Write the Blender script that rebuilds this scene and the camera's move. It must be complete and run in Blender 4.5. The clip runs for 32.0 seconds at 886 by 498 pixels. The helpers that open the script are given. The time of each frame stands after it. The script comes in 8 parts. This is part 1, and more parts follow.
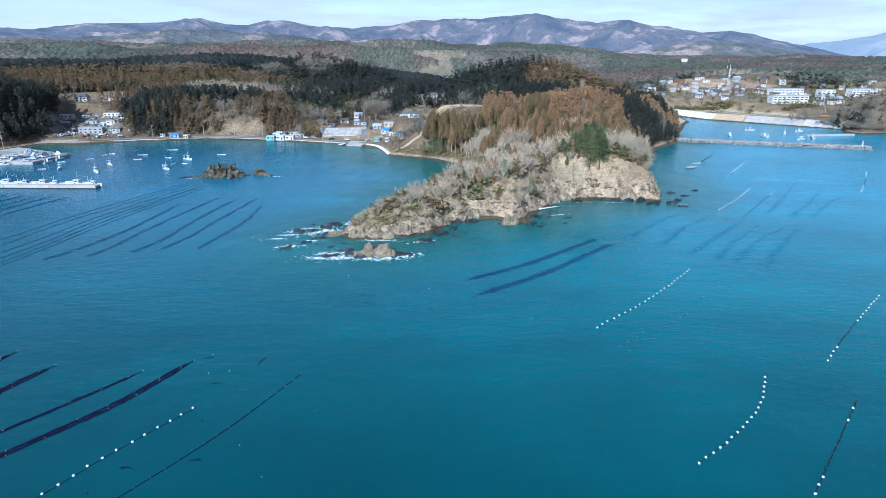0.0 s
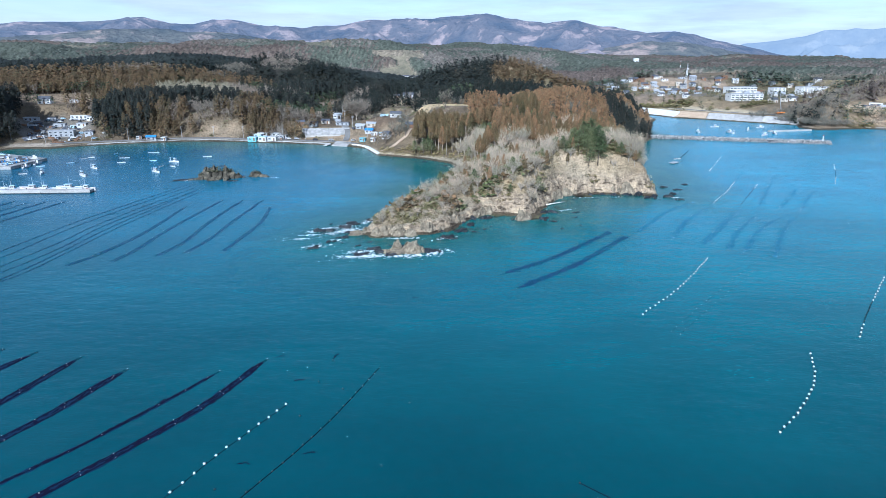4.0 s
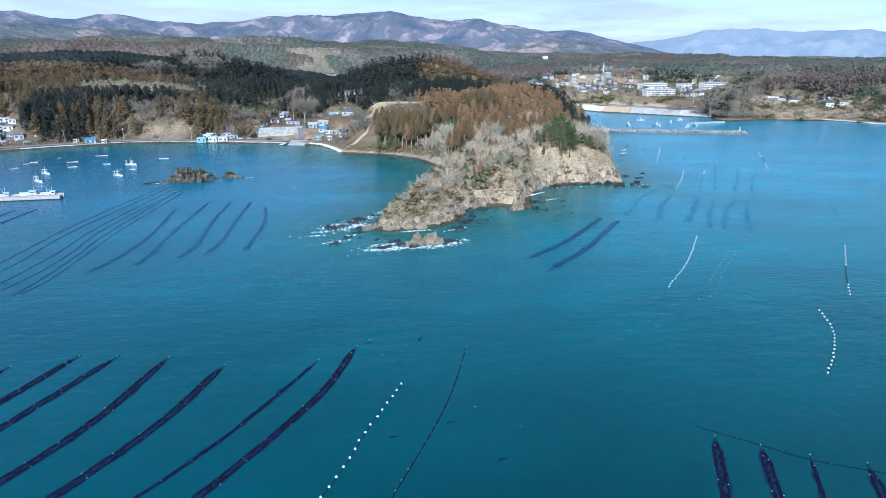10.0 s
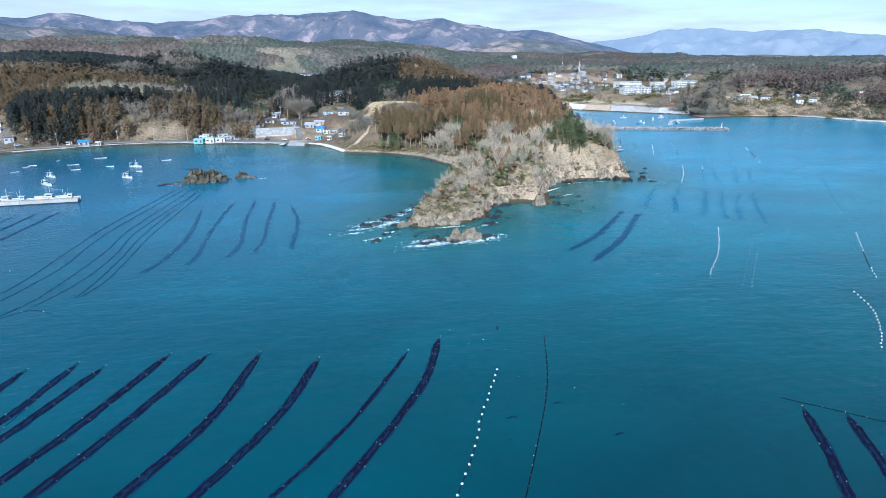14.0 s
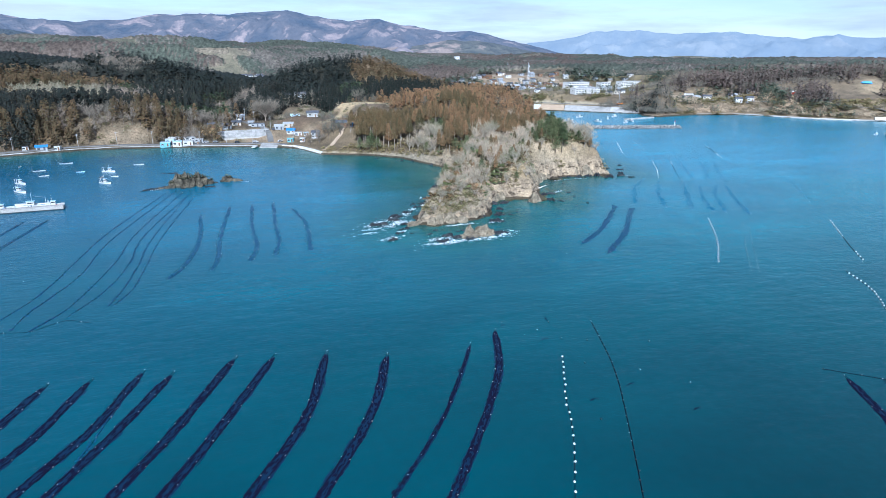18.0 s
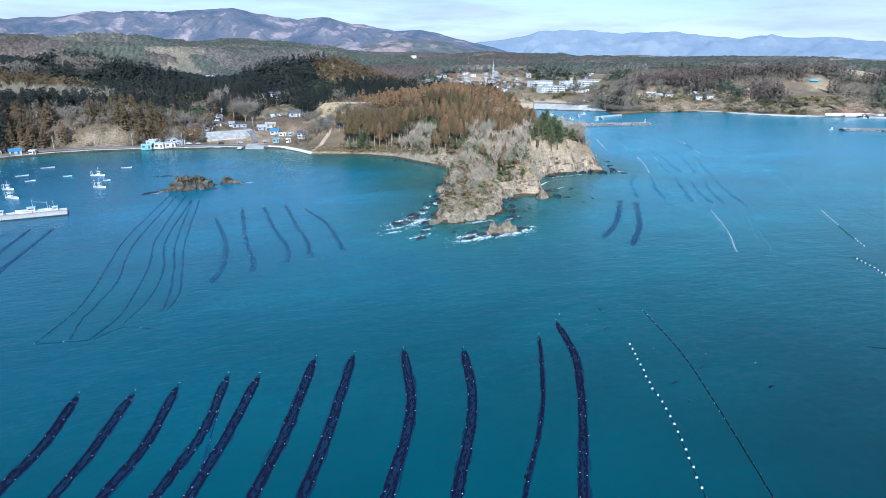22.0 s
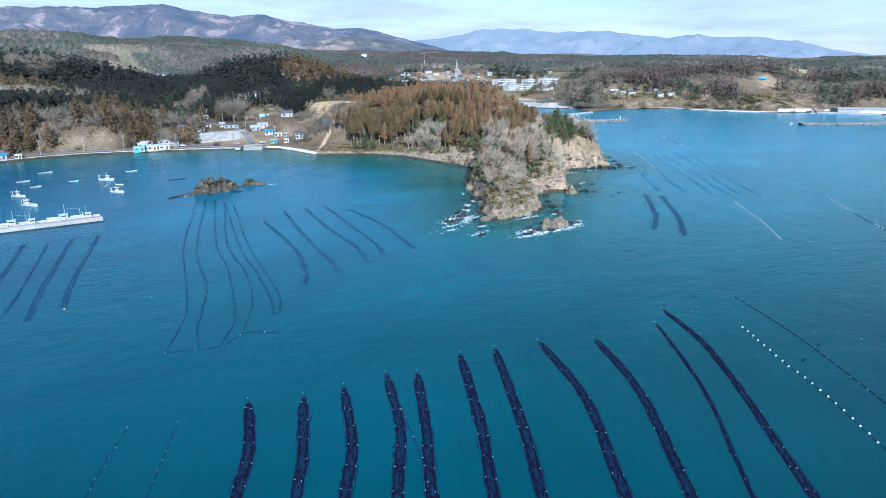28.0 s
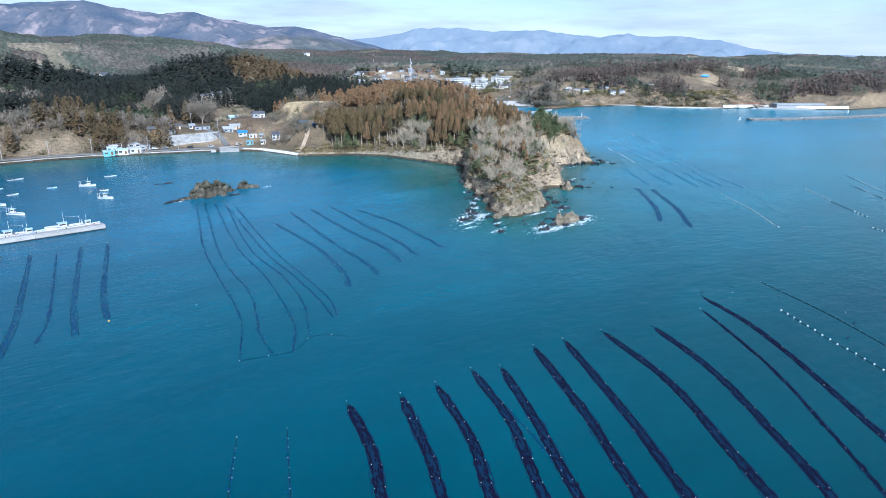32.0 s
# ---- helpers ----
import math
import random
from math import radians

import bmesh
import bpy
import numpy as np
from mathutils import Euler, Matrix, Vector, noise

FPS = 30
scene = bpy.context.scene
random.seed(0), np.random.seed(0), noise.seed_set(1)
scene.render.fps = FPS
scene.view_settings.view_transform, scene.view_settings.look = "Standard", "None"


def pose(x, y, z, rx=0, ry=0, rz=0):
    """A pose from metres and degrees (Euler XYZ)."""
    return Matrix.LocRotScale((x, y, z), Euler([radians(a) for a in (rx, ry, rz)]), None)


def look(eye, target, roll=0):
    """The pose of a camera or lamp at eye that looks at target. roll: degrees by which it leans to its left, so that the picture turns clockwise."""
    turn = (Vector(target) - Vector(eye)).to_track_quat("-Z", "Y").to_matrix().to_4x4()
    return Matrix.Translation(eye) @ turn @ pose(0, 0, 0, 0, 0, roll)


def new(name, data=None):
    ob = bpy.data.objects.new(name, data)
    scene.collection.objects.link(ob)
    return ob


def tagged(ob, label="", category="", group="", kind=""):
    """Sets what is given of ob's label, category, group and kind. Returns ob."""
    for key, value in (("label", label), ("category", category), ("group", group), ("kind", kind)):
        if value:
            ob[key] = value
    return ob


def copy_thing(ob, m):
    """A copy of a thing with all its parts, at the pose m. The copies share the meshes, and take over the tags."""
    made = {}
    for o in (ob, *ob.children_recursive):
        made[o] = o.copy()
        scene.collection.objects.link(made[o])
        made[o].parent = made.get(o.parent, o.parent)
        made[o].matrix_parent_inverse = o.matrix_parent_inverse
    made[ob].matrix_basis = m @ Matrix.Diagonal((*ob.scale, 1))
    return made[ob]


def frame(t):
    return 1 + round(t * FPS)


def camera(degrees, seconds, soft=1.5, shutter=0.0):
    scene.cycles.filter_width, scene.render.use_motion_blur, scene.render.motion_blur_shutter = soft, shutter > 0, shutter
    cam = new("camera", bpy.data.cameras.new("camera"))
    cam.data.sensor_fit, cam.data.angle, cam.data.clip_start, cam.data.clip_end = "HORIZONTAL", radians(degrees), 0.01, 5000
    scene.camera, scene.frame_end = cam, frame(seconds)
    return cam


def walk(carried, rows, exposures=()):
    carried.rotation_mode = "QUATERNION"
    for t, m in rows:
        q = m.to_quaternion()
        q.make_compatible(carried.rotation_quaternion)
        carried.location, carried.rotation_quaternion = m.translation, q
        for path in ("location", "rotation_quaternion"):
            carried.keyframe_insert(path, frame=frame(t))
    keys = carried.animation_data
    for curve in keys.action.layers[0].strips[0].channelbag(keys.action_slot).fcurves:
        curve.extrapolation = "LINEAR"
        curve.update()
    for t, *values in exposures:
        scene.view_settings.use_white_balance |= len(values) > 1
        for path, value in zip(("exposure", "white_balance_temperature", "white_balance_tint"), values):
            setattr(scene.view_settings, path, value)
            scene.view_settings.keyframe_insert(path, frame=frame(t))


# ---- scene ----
cam = camera(71.8, 32.0, soft=0.8)
# seconds, eye x y z, yaw to the left, pitch up, roll
PATH = [
    (0, -2.10, 0.49, 62.87, 0.012, -17.784, 0.350),
    (0.5, -5.12, -0.03, 62.85, -0.606, -17.772, 0.341),
    (1, -8.15, -0.55, 62.82, -1.201, -17.770, 0.353),
    (1.5, -11.23, -1.03, 62.84, -1.949, -17.788, 0.343),
    (2, -14.30, -1.50, 62.89, -2.773, -17.796, 0.354),
    (2.5, -17.42, -1.92, 62.93, -3.598, -17.774, 0.334),
    (3, -20.64, -2.31, 62.97, -4.203, -17.753, 0.345),
    (3.5, -23.80, -2.69, 62.97, -4.448, -17.761, 0.325),
    (5.5, -36.77, -5.39, 63.07, -5.601, -17.846, 0.472),
    (6, -39.91, -5.84, 63.04, -6.336, -17.865, 0.483),
    (6.5, -43.14, -6.22, 63.04, -7.374, -17.879, 0.483),
    (7, -46.32, -6.61, 63.04, -8.432, -17.874, 0.483),
    (7.5, -49.37, -6.94, 63.11, -9.277, -17.908, 0.473),
    (8, -52.54, -7.18, 63.16, -10.041, -17.903, 0.462),
    (8.5, -55.76, -7.45, 63.21, -10.963, -17.927, 0.473),
    (9, -59.09, -7.85, 63.30, -12.397, -17.912, 0.493),
    (9.5, -62.31, -7.89, 63.43, -13.171, -17.931, 0.489),
    (10, -65.48, -7.79, 63.42, -13.531, -17.941, 0.442),
    (10.5, -68.60, -7.83, 63.33, -13.748, -17.941, 0.416),
    (11, -71.85, -7.62, 63.37, -13.862, -17.981, 0.348),
    (11.5, -75.24, -7.67, 63.37, -13.955, -17.951, 0.342),
    (12, -78.59, -7.59, 63.29, -14.062, -17.931, 0.316),
    (12.5, -81.86, -7.47, 63.38, -14.329, -17.941, 0.259),
    (13, -85.37, -7.30, 63.42, -14.989, -17.961, 0.275),
    (13.5, -88.97, -7.02, 63.44, -15.899, -17.930, 0.290),
    (14, -92.57, -6.61, 63.50, -17.072, -17.958, 0.347),
    (14.5, -96.11, -6.21, 63.52, -18.072, -17.946, 0.393),
    (17, -113.31, -2.97, 63.45, -22.551, -17.859, 0.500),
    (17.5, -116.60, -2.35, 63.54, -22.894, -17.848, 0.494),
    (18, -119.80, -1.69, 63.58, -23.107, -17.846, 0.489),
    (18.5, -123.00, -0.92, 63.65, -23.204, -17.865, 0.494),
    (19, -126.29, -0.11, 63.70, -23.204, -17.884, 0.510),
    (19.5, -129.44, 0.78, 63.75, -23.318, -17.891, 0.479),
    (20, -132.59, 1.70, 63.85, -24.131, -17.889, 0.481),
    (20.5, -135.97, 2.81, 63.82, -25.331, -17.886, 0.503),
    (21, -139.22, 4.01, 63.88, -26.337, -17.884, 0.516),
    (21.5, -142.54, 5.28, 63.89, -27.220, -17.901, 0.517),
    (22, -145.94, 6.60, 63.90, -27.890, -17.908, 0.541),
    (22.5, -149.26, 8.07, 63.92, -28.340, -17.936, 0.564),
    (23, -152.61, 9.52, 63.91, -28.547, -17.923, 0.545),
    (23.5, -155.92, 10.95, 63.91, -29.066, -17.943, 0.540),
    (24, -159.20, 12.41, 63.90, -30.118, -17.942, 0.546),
    (24.5, -162.57, 14.00, 63.97, -31.253, -17.932, 0.563),
    (25, -165.87, 15.59, 64.00, -31.959, -17.931, 0.548),
    (25.5, -169.13, 17.29, 64.01, -32.331, -17.921, 0.555),
    (27.5, -182.50, 24.20, 64.07, -33.437, -17.979, 0.637),
    (28, -185.73, 26.09, 63.99, -33.829, -17.998, 0.644),
    (28.5, -188.89, 27.93, 63.99, -34.465, -18.030, 0.627),
    (29, -192.11, 29.82, 63.96, -35.180, -18.032, 0.641),
    (29.5, -195.35, 31.75, 64.01, -35.773, -18.053, 0.645),
    (30, -198.59, 33.78, 64.05, -36.372, -18.055, 0.639),
    (30.5, -201.70, 35.78, 64.03, -36.933, -18.037, 0.643),
    (31, -204.73, 37.85, 64.01, -37.735, -18.048, 0.648),
    (31.5, -207.56, 39.95, 63.93, -38.803, -18.020, 0.643),
    (32, -210.57, 42.21, 63.91, -39.729, -18.031, 0.659),
]
walk(cam, [(t, pose(x, y, z, 0, 0, yaw) @ pose(0, 0, 0, 90 + pitch, 0, 0) @ pose(0, 0, 0, 0, 0, roll)) for t, x, y, z, yaw, pitch, roll in PATH],
     [(0.0, 0.78, 4950, 9), (32.0, 0.78, 4950, 9)])

# ---- daylight ----
SUN_TO = Vector((-0.30, -0.80, 0.50)).normalized()
world = bpy.data.worlds.new("sky")
scene.world = world
world.use_nodes = True
wn, wl = world.node_tree.nodes, world.node_tree.links
wn.clear()
sky = wn.new("ShaderNodeTexSky")
sky.sky_type, sky.sun_disc = "NISHITA", False
sky.sun_elevation = math.asin(SUN_TO.z)
sky.sun_rotation = math.atan2(SUN_TO.x, SUN_TO.y)
sky.air_density, sky.dust_density, sky.ozone_density = 1.0, 0.1, 2.5
wco = wn.new("ShaderNodeTexCoord")
wmap = wn.new("ShaderNodeMapping")
wmap.inputs["Scale"].default_value = (1.7, 1.7, 14.0)
wl.new(wco.outputs["Generated"], wmap.inputs["Vector"])
wnoise = wn.new("ShaderNodeTexNoise")
wnoise.inputs["Scale"].default_value, wnoise.inputs["Detail"].default_value, wnoise.inputs["Roughness"].default_value = 2.2, 7.0, 0.6
wl.new(wmap.outputs["Vector"], wnoise.inputs["Vector"])
wramp = wn.new("ShaderNodeValToRGB")
wramp.color_ramp.elements[0].position, wramp.color_ramp.elements[1].position = 0.40, 0.60
wl.new(wnoise.outputs["Fac"], wramp.inputs["Fac"])
wmix = wn.new("ShaderNodeMixRGB")
wtone = wn.new("ShaderNodeTexNoise")
wtone.inputs["Scale"].default_value, wtone.inputs["Detail"].default_value, wtone.inputs["Roughness"].default_value = 3.4, 6.0, 0.58
wl.new(wmap.outputs["Vector"], wtone.inputs["Vector"])
wcloud = wn.new("ShaderNodeValToRGB")
wcloud.color_ramp.elements[0].position, wcloud.color_ramp.elements[0].color = 0.36, (4.9, 5.25, 5.75, 1)
wcloud.color_ramp.elements[1].position, wcloud.color_ramp.elements[1].color = 0.66, (6.05, 6.3, 6.6, 1)
wl.new(wtone.outputs["Fac"], wcloud.inputs["Fac"])
wl.new(wcloud.outputs["Color"], wmix.inputs["Color2"])
wfac = wn.new("ShaderNodeMath")
wfac.operation = "MULTIPLY_ADD"
wfac.inputs[1].default_value, wfac.inputs[2].default_value = 0.40, 0.56
wl.new(wramp.outputs["Color"], wfac.inputs[0])
wsep = wn.new("ShaderNodeSeparateXYZ")
wl.new(wco.outputs["Generated"], wsep.inputs["Vector"])
wlow = wn.new("ShaderNodeMapRange")
wlow.inputs["From Min"].default_value, wlow.inputs["From Max"].default_value = 0.08, 0.45
wlow.inputs["To Min"].default_value, wlow.inputs["To Max"].default_value = 1.0, 0.45
wl.new(wsep.outputs["Z"], wlow.inputs["Value"])
wthin = wn.new("ShaderNodeMath")
wthin.operation = "MULTIPLY"
wl.new(wfac.outputs[0], wthin.inputs[0]), wl.new(wlow.outputs["Result"], wthin.inputs[1])
wl.new(wthin.outputs[0], wmix.inputs["Fac"])
wl.new(sky.outputs["Color"], wmix.inputs["Color1"])
wbg = wn.new("ShaderNodeBackground")
wbg.inputs["Strength"].default_value = 0.079
wout = wn.new("ShaderNodeOutputWorld")
wl.new(wmix.outputs["Color"], wbg.inputs["Color"])
wl.new(wbg.outputs["Background"], wout.inputs["Surface"])
sun = new("sun", bpy.data.lights.new("sun", "SUN"))
sun.data.energy, sun.data.angle, sun.data.color = 5.0, radians(0.6), (1.0, 0.94, 0.84)
sun.matrix_world = look(SUN_TO * 300, (0, 0, 0))

# ---- materials ----
def mat_base(name, rough=0.8, spec=0.3):
    m = bpy.data.materials.new(name)
    m.use_nodes = True
    n = m.node_tree.nodes
    b = n["Principled BSDF"]
    b.inputs["Roughness"].default_value = rough
    b.inputs["Specular IOR Level"].default_value = spec
    return m, n, m.node_tree.links, b


def noise_node(n, l, scale, detail=5.0, rough=0.6, obj=True, stretch=None):
    co = n.new("ShaderNodeTexCoord")
    t = n.new("ShaderNodeTexNoise")
    t.inputs["Scale"].default_value, t.inputs["Detail"].default_value, t.inputs["Roughness"].default_value = scale, detail, rough
    src = co.outputs["Object"]
    if stretch:
        mp = n.new("ShaderNodeMapping")
        mp.inputs["Scale"].default_value = stretch
        l.new(src, mp.inputs["Vector"])
        src = mp.outputs["Vector"]
    l.new(src, t.inputs["Vector"])
    return t


def ramp_node(n, l, src, stops):
    r = n.new("ShaderNodeValToRGB")
    e = r.color_ramp.elements
    while len(e) < len(stops):
        e.new(0.5)
    for k, (p, c) in zip(e, stops):
        k.position, k.color = p, (*c, 1)
    l.new(src, r.inputs["Fac"])
    return r


def mix_node(n, l, a, b, fac, mode="MIX"):
    x = n.new("ShaderNodeMixRGB")
    x.blend_type = mode
    for key, v in (("Color1", a), ("Color2", b), ("Fac", fac)):
        if isinstance(v, (int, float)):
            x.inputs[key].default_value = v
        elif isinstance(v, tuple):
            x.inputs[key].default_value = (*v, 1)
        else:
            l.new(v, x.inputs[key])
    return x.outputs["Color"]


def bump_node(n, l, b, src, strength, dist):
    u = n.new("ShaderNodeBump")
    u.inputs["Strength"].default_value, u.inputs["Distance"].default_value = strength, dist
    l.new(src, u.inputs["Height"])
    l.new(u.outputs["Normal"], b.inputs["Normal"])


def surface(name, c1, c2, scale=1.0, rough=0.8, fine=9.0, bump=0.3, dist=0.05, metal=0.0, vary=0.0, island=0.0, c3=None, spec=0.3):
    """Two tones at one scale, a fine grain over them, relief, and a tone of its own for each object or island."""
    m, n, l, b = mat_base(name, rough, spec)
    big, small = noise_node(n, l, scale), noise_node(n, l, scale * fine, 6, 0.65)
    stops = [(0.3, c1), (0.7, c2)] if c3 is None else [(0.25, c1), (0.5, c2), (0.75, c3)]
    col = ramp_node(n, l, big.outputs["Fac"], stops).outputs["Color"]
    grain = ramp_node(n, l, small.outputs["Fac"], [(0.3, (0.68, 0.68, 0.68)), (0.7, (1.18, 1.18, 1.18))]).outputs["Color"]
    col = mix_node(n, l, col, grain, 1.0, "MULTIPLY")
    for amount, kind in ((vary, "ShaderNodeObjectInfo"), (island, "ShaderNodeNewGeometry")):
        if amount:
            o = n.new(kind)
            src = o.outputs["Random"] if kind == "ShaderNodeObjectInfo" else o.outputs["Random Per Island"]
            v = ramp_node(n, l, src, [(0.0, (1 - amount,) * 3), (1.0, (1 + amount,) * 3)]).outputs["Color"]
            col = mix_node(n, l, col, v, 1.0, "MULTIPLY")
    l.new(col, b.inputs["Base Color"])
    b.inputs["Metallic"].default_value = metal
    if bump:
        bump_node(n, l, b, small.outputs["Fac"], bump, dist)
    return m


def leafy(name, tones, island=0.35, rough=0.75, vary=0.15, patch=0.035):
    """Foliage: the tone runs from clump to clump and from tree to tree."""
    m, n, l, b = mat_base(name, rough, 0.15)
    g = n.new("ShaderNodeNewGeometry")
    o = n.new("ShaderNodeObjectInfo")
    k = len(tones) - 1
    col = ramp_node(n, l, g.outputs["Random Per Island"], [(0.08 + 0.84 * i / k, c) for i, c in enumerate(tones)]).outputs["Color"]
    big = noise_node(n, l, patch, 3)
    v = ramp_node(n, l, big.outputs["Fac"], [(0.32, (0.86, 0.96, 0.94)), (0.68, (1.55, 1.44, 1.36))]).outputs["Color"]
    col = mix_node(n, l, col, v, 1.0, "MULTIPLY")
    w = ramp_node(n, l, o.outputs["Random"], [(0.0, (1 - 1.6 * vary, 1 - vary, 1 - 1.2 * vary)), (1.0, (1 + 1.1 * vary, 1 + vary, 1 + 0.9 * vary))]).outputs["Color"]
    col = mix_node(n, l, col, w, 1.0, "MULTIPLY")
    l.new(col, b.inputs["Base Color"])
    return m


def water_material():
    m, n, l, b = mat_base("sea_water", 0.14, 0.29)
    b.inputs["IOR"].default_value = 1.33
    co = n.new("ShaderNodeTexCoord")
    big = noise_node(n, l, 0.006, 3, 0.5)
    mid = noise_node(n, l, 0.03, 4, 0.6)
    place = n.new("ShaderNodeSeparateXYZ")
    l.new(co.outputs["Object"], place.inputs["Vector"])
    # farther water lightened in the base colour, standing in for haze and reflection
    far_lift = n.new("ShaderNodeMapRange")
    far_lift.inputs["From Min"].default_value, far_lift.inputs["From Max"].default_value = 30.0, 330.0
    l.new(place.outputs["Y"], far_lift.inputs["Value"])
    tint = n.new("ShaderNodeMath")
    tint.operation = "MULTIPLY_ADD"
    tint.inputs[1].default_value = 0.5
    l.new(big.outputs["Fac"], tint.inputs[0]), l.new(far_lift.outputs["Result"], tint.inputs[2])
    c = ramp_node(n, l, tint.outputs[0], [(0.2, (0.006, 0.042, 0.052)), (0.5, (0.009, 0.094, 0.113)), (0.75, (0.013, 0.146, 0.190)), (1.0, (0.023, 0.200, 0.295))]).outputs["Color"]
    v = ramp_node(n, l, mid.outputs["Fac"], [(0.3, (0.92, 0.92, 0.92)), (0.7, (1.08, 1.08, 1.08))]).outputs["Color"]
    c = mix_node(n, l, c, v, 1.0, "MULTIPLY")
    # west darkened for cloud shade, east lightened, both put into the base colour
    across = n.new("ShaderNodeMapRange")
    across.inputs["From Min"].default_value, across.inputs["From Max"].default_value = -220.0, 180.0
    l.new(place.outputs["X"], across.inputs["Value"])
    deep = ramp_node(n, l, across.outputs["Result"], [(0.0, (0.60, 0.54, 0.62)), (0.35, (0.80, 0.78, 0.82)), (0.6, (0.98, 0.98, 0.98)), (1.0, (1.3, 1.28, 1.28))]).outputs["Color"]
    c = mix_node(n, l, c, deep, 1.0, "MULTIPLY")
    shallow = n.new("ShaderNodeAttribute")
    shallow.attribute_name = "shallow"
    c = mix_node(n, l, c, (0.014, 0.112, 0.098), shallow.outputs["Fac"])
    slick = noise_node(n, l, 0.035, 4, 0.6, stretch=(0.35, 1.0, 1.0))
    c = mix_node(n, l, c, ramp_node(n, l, slick.outputs["Fac"], [(0.35, (0.86, 0.88, 0.9)), (0.65, (1.12, 1.11, 1.1))]).outputs["Color"], 1.0, "MULTIPLY")
    reef = n.new("ShaderNodeAttribute")
    reef.attribute_name = "reef"
    weed = noise_node(n, l, 0.16, 5, 0.6)
    weed = ramp_node(n, l, weed.outputs["Fac"], [(0.47, (0, 0, 0)), (0.58, (1, 1, 1))]).outputs["Color"]
    patch = n.new("ShaderNodeMath")
    patch.operation = "MULTIPLY"
    l.new(weed, patch.inputs[0]), l.new(reef.outputs["Fac"], patch.inputs[1])
    c = mix_node(n, l, c, (0.014, 0.050, 0.044), patch.outputs[0])
    l.new(c, b.inputs["Base Color"])
    heights = []
    for scale, turn, amp in ((0.20, 0.75, 0.75), (0.62, 0.45, 0.42), (1.9, 0.9, 0.24)):
        mp = n.new("ShaderNodeMapping")
        mp.inputs["Rotation"].default_value = (0, 0, turn)
        mp.inputs["Scale"].default_value = (0.45, 1.0, 1.0)
        l.new(co.outputs["Object"], mp.inputs["Vector"])
        t = n.new("ShaderNodeTexNoise")
        t.inputs["Scale"].default_value, t.inputs["Detail"].default_value = scale, 3.0
        l.new(mp.outputs["Vector"], t.inputs["Vector"])
        s = n.new("ShaderNodeMath")
        s.operation = "MULTIPLY"
        s.inputs[1].default_value = amp
        l.new(t.outputs["Fac"], s.inputs[0])
        heights.append(s.outputs[0])
    a = n.new("ShaderNodeMath")
    a2 = n.new("ShaderNodeMath")
    l.new(heights[0], a.inputs[0]), l.new(heights[1], a.inputs[1])
    l.new(a.outputs[0], a2.inputs[0]), l.new(heights[2], a2.inputs[1])
    bump_node(n, l, b, a2.outputs[0], 0.65, 0.5)
    tr = n.new("ShaderNodeBsdfTransparent")
    tr.inputs["Color"].default_value = (0.45, 0.88, 0.95, 1)
    mx = n.new("ShaderNodeMixShader")
    mx.inputs["Fac"].default_value = 0.80
    out = n["Material Output"]
    l.new(tr.outputs["BSDF"], mx.inputs[1])
    l.new(b.outputs["BSDF"], mx.inputs[2])
    l.new(mx.outputs["Shader"], out.inputs["Surface"])
    return m


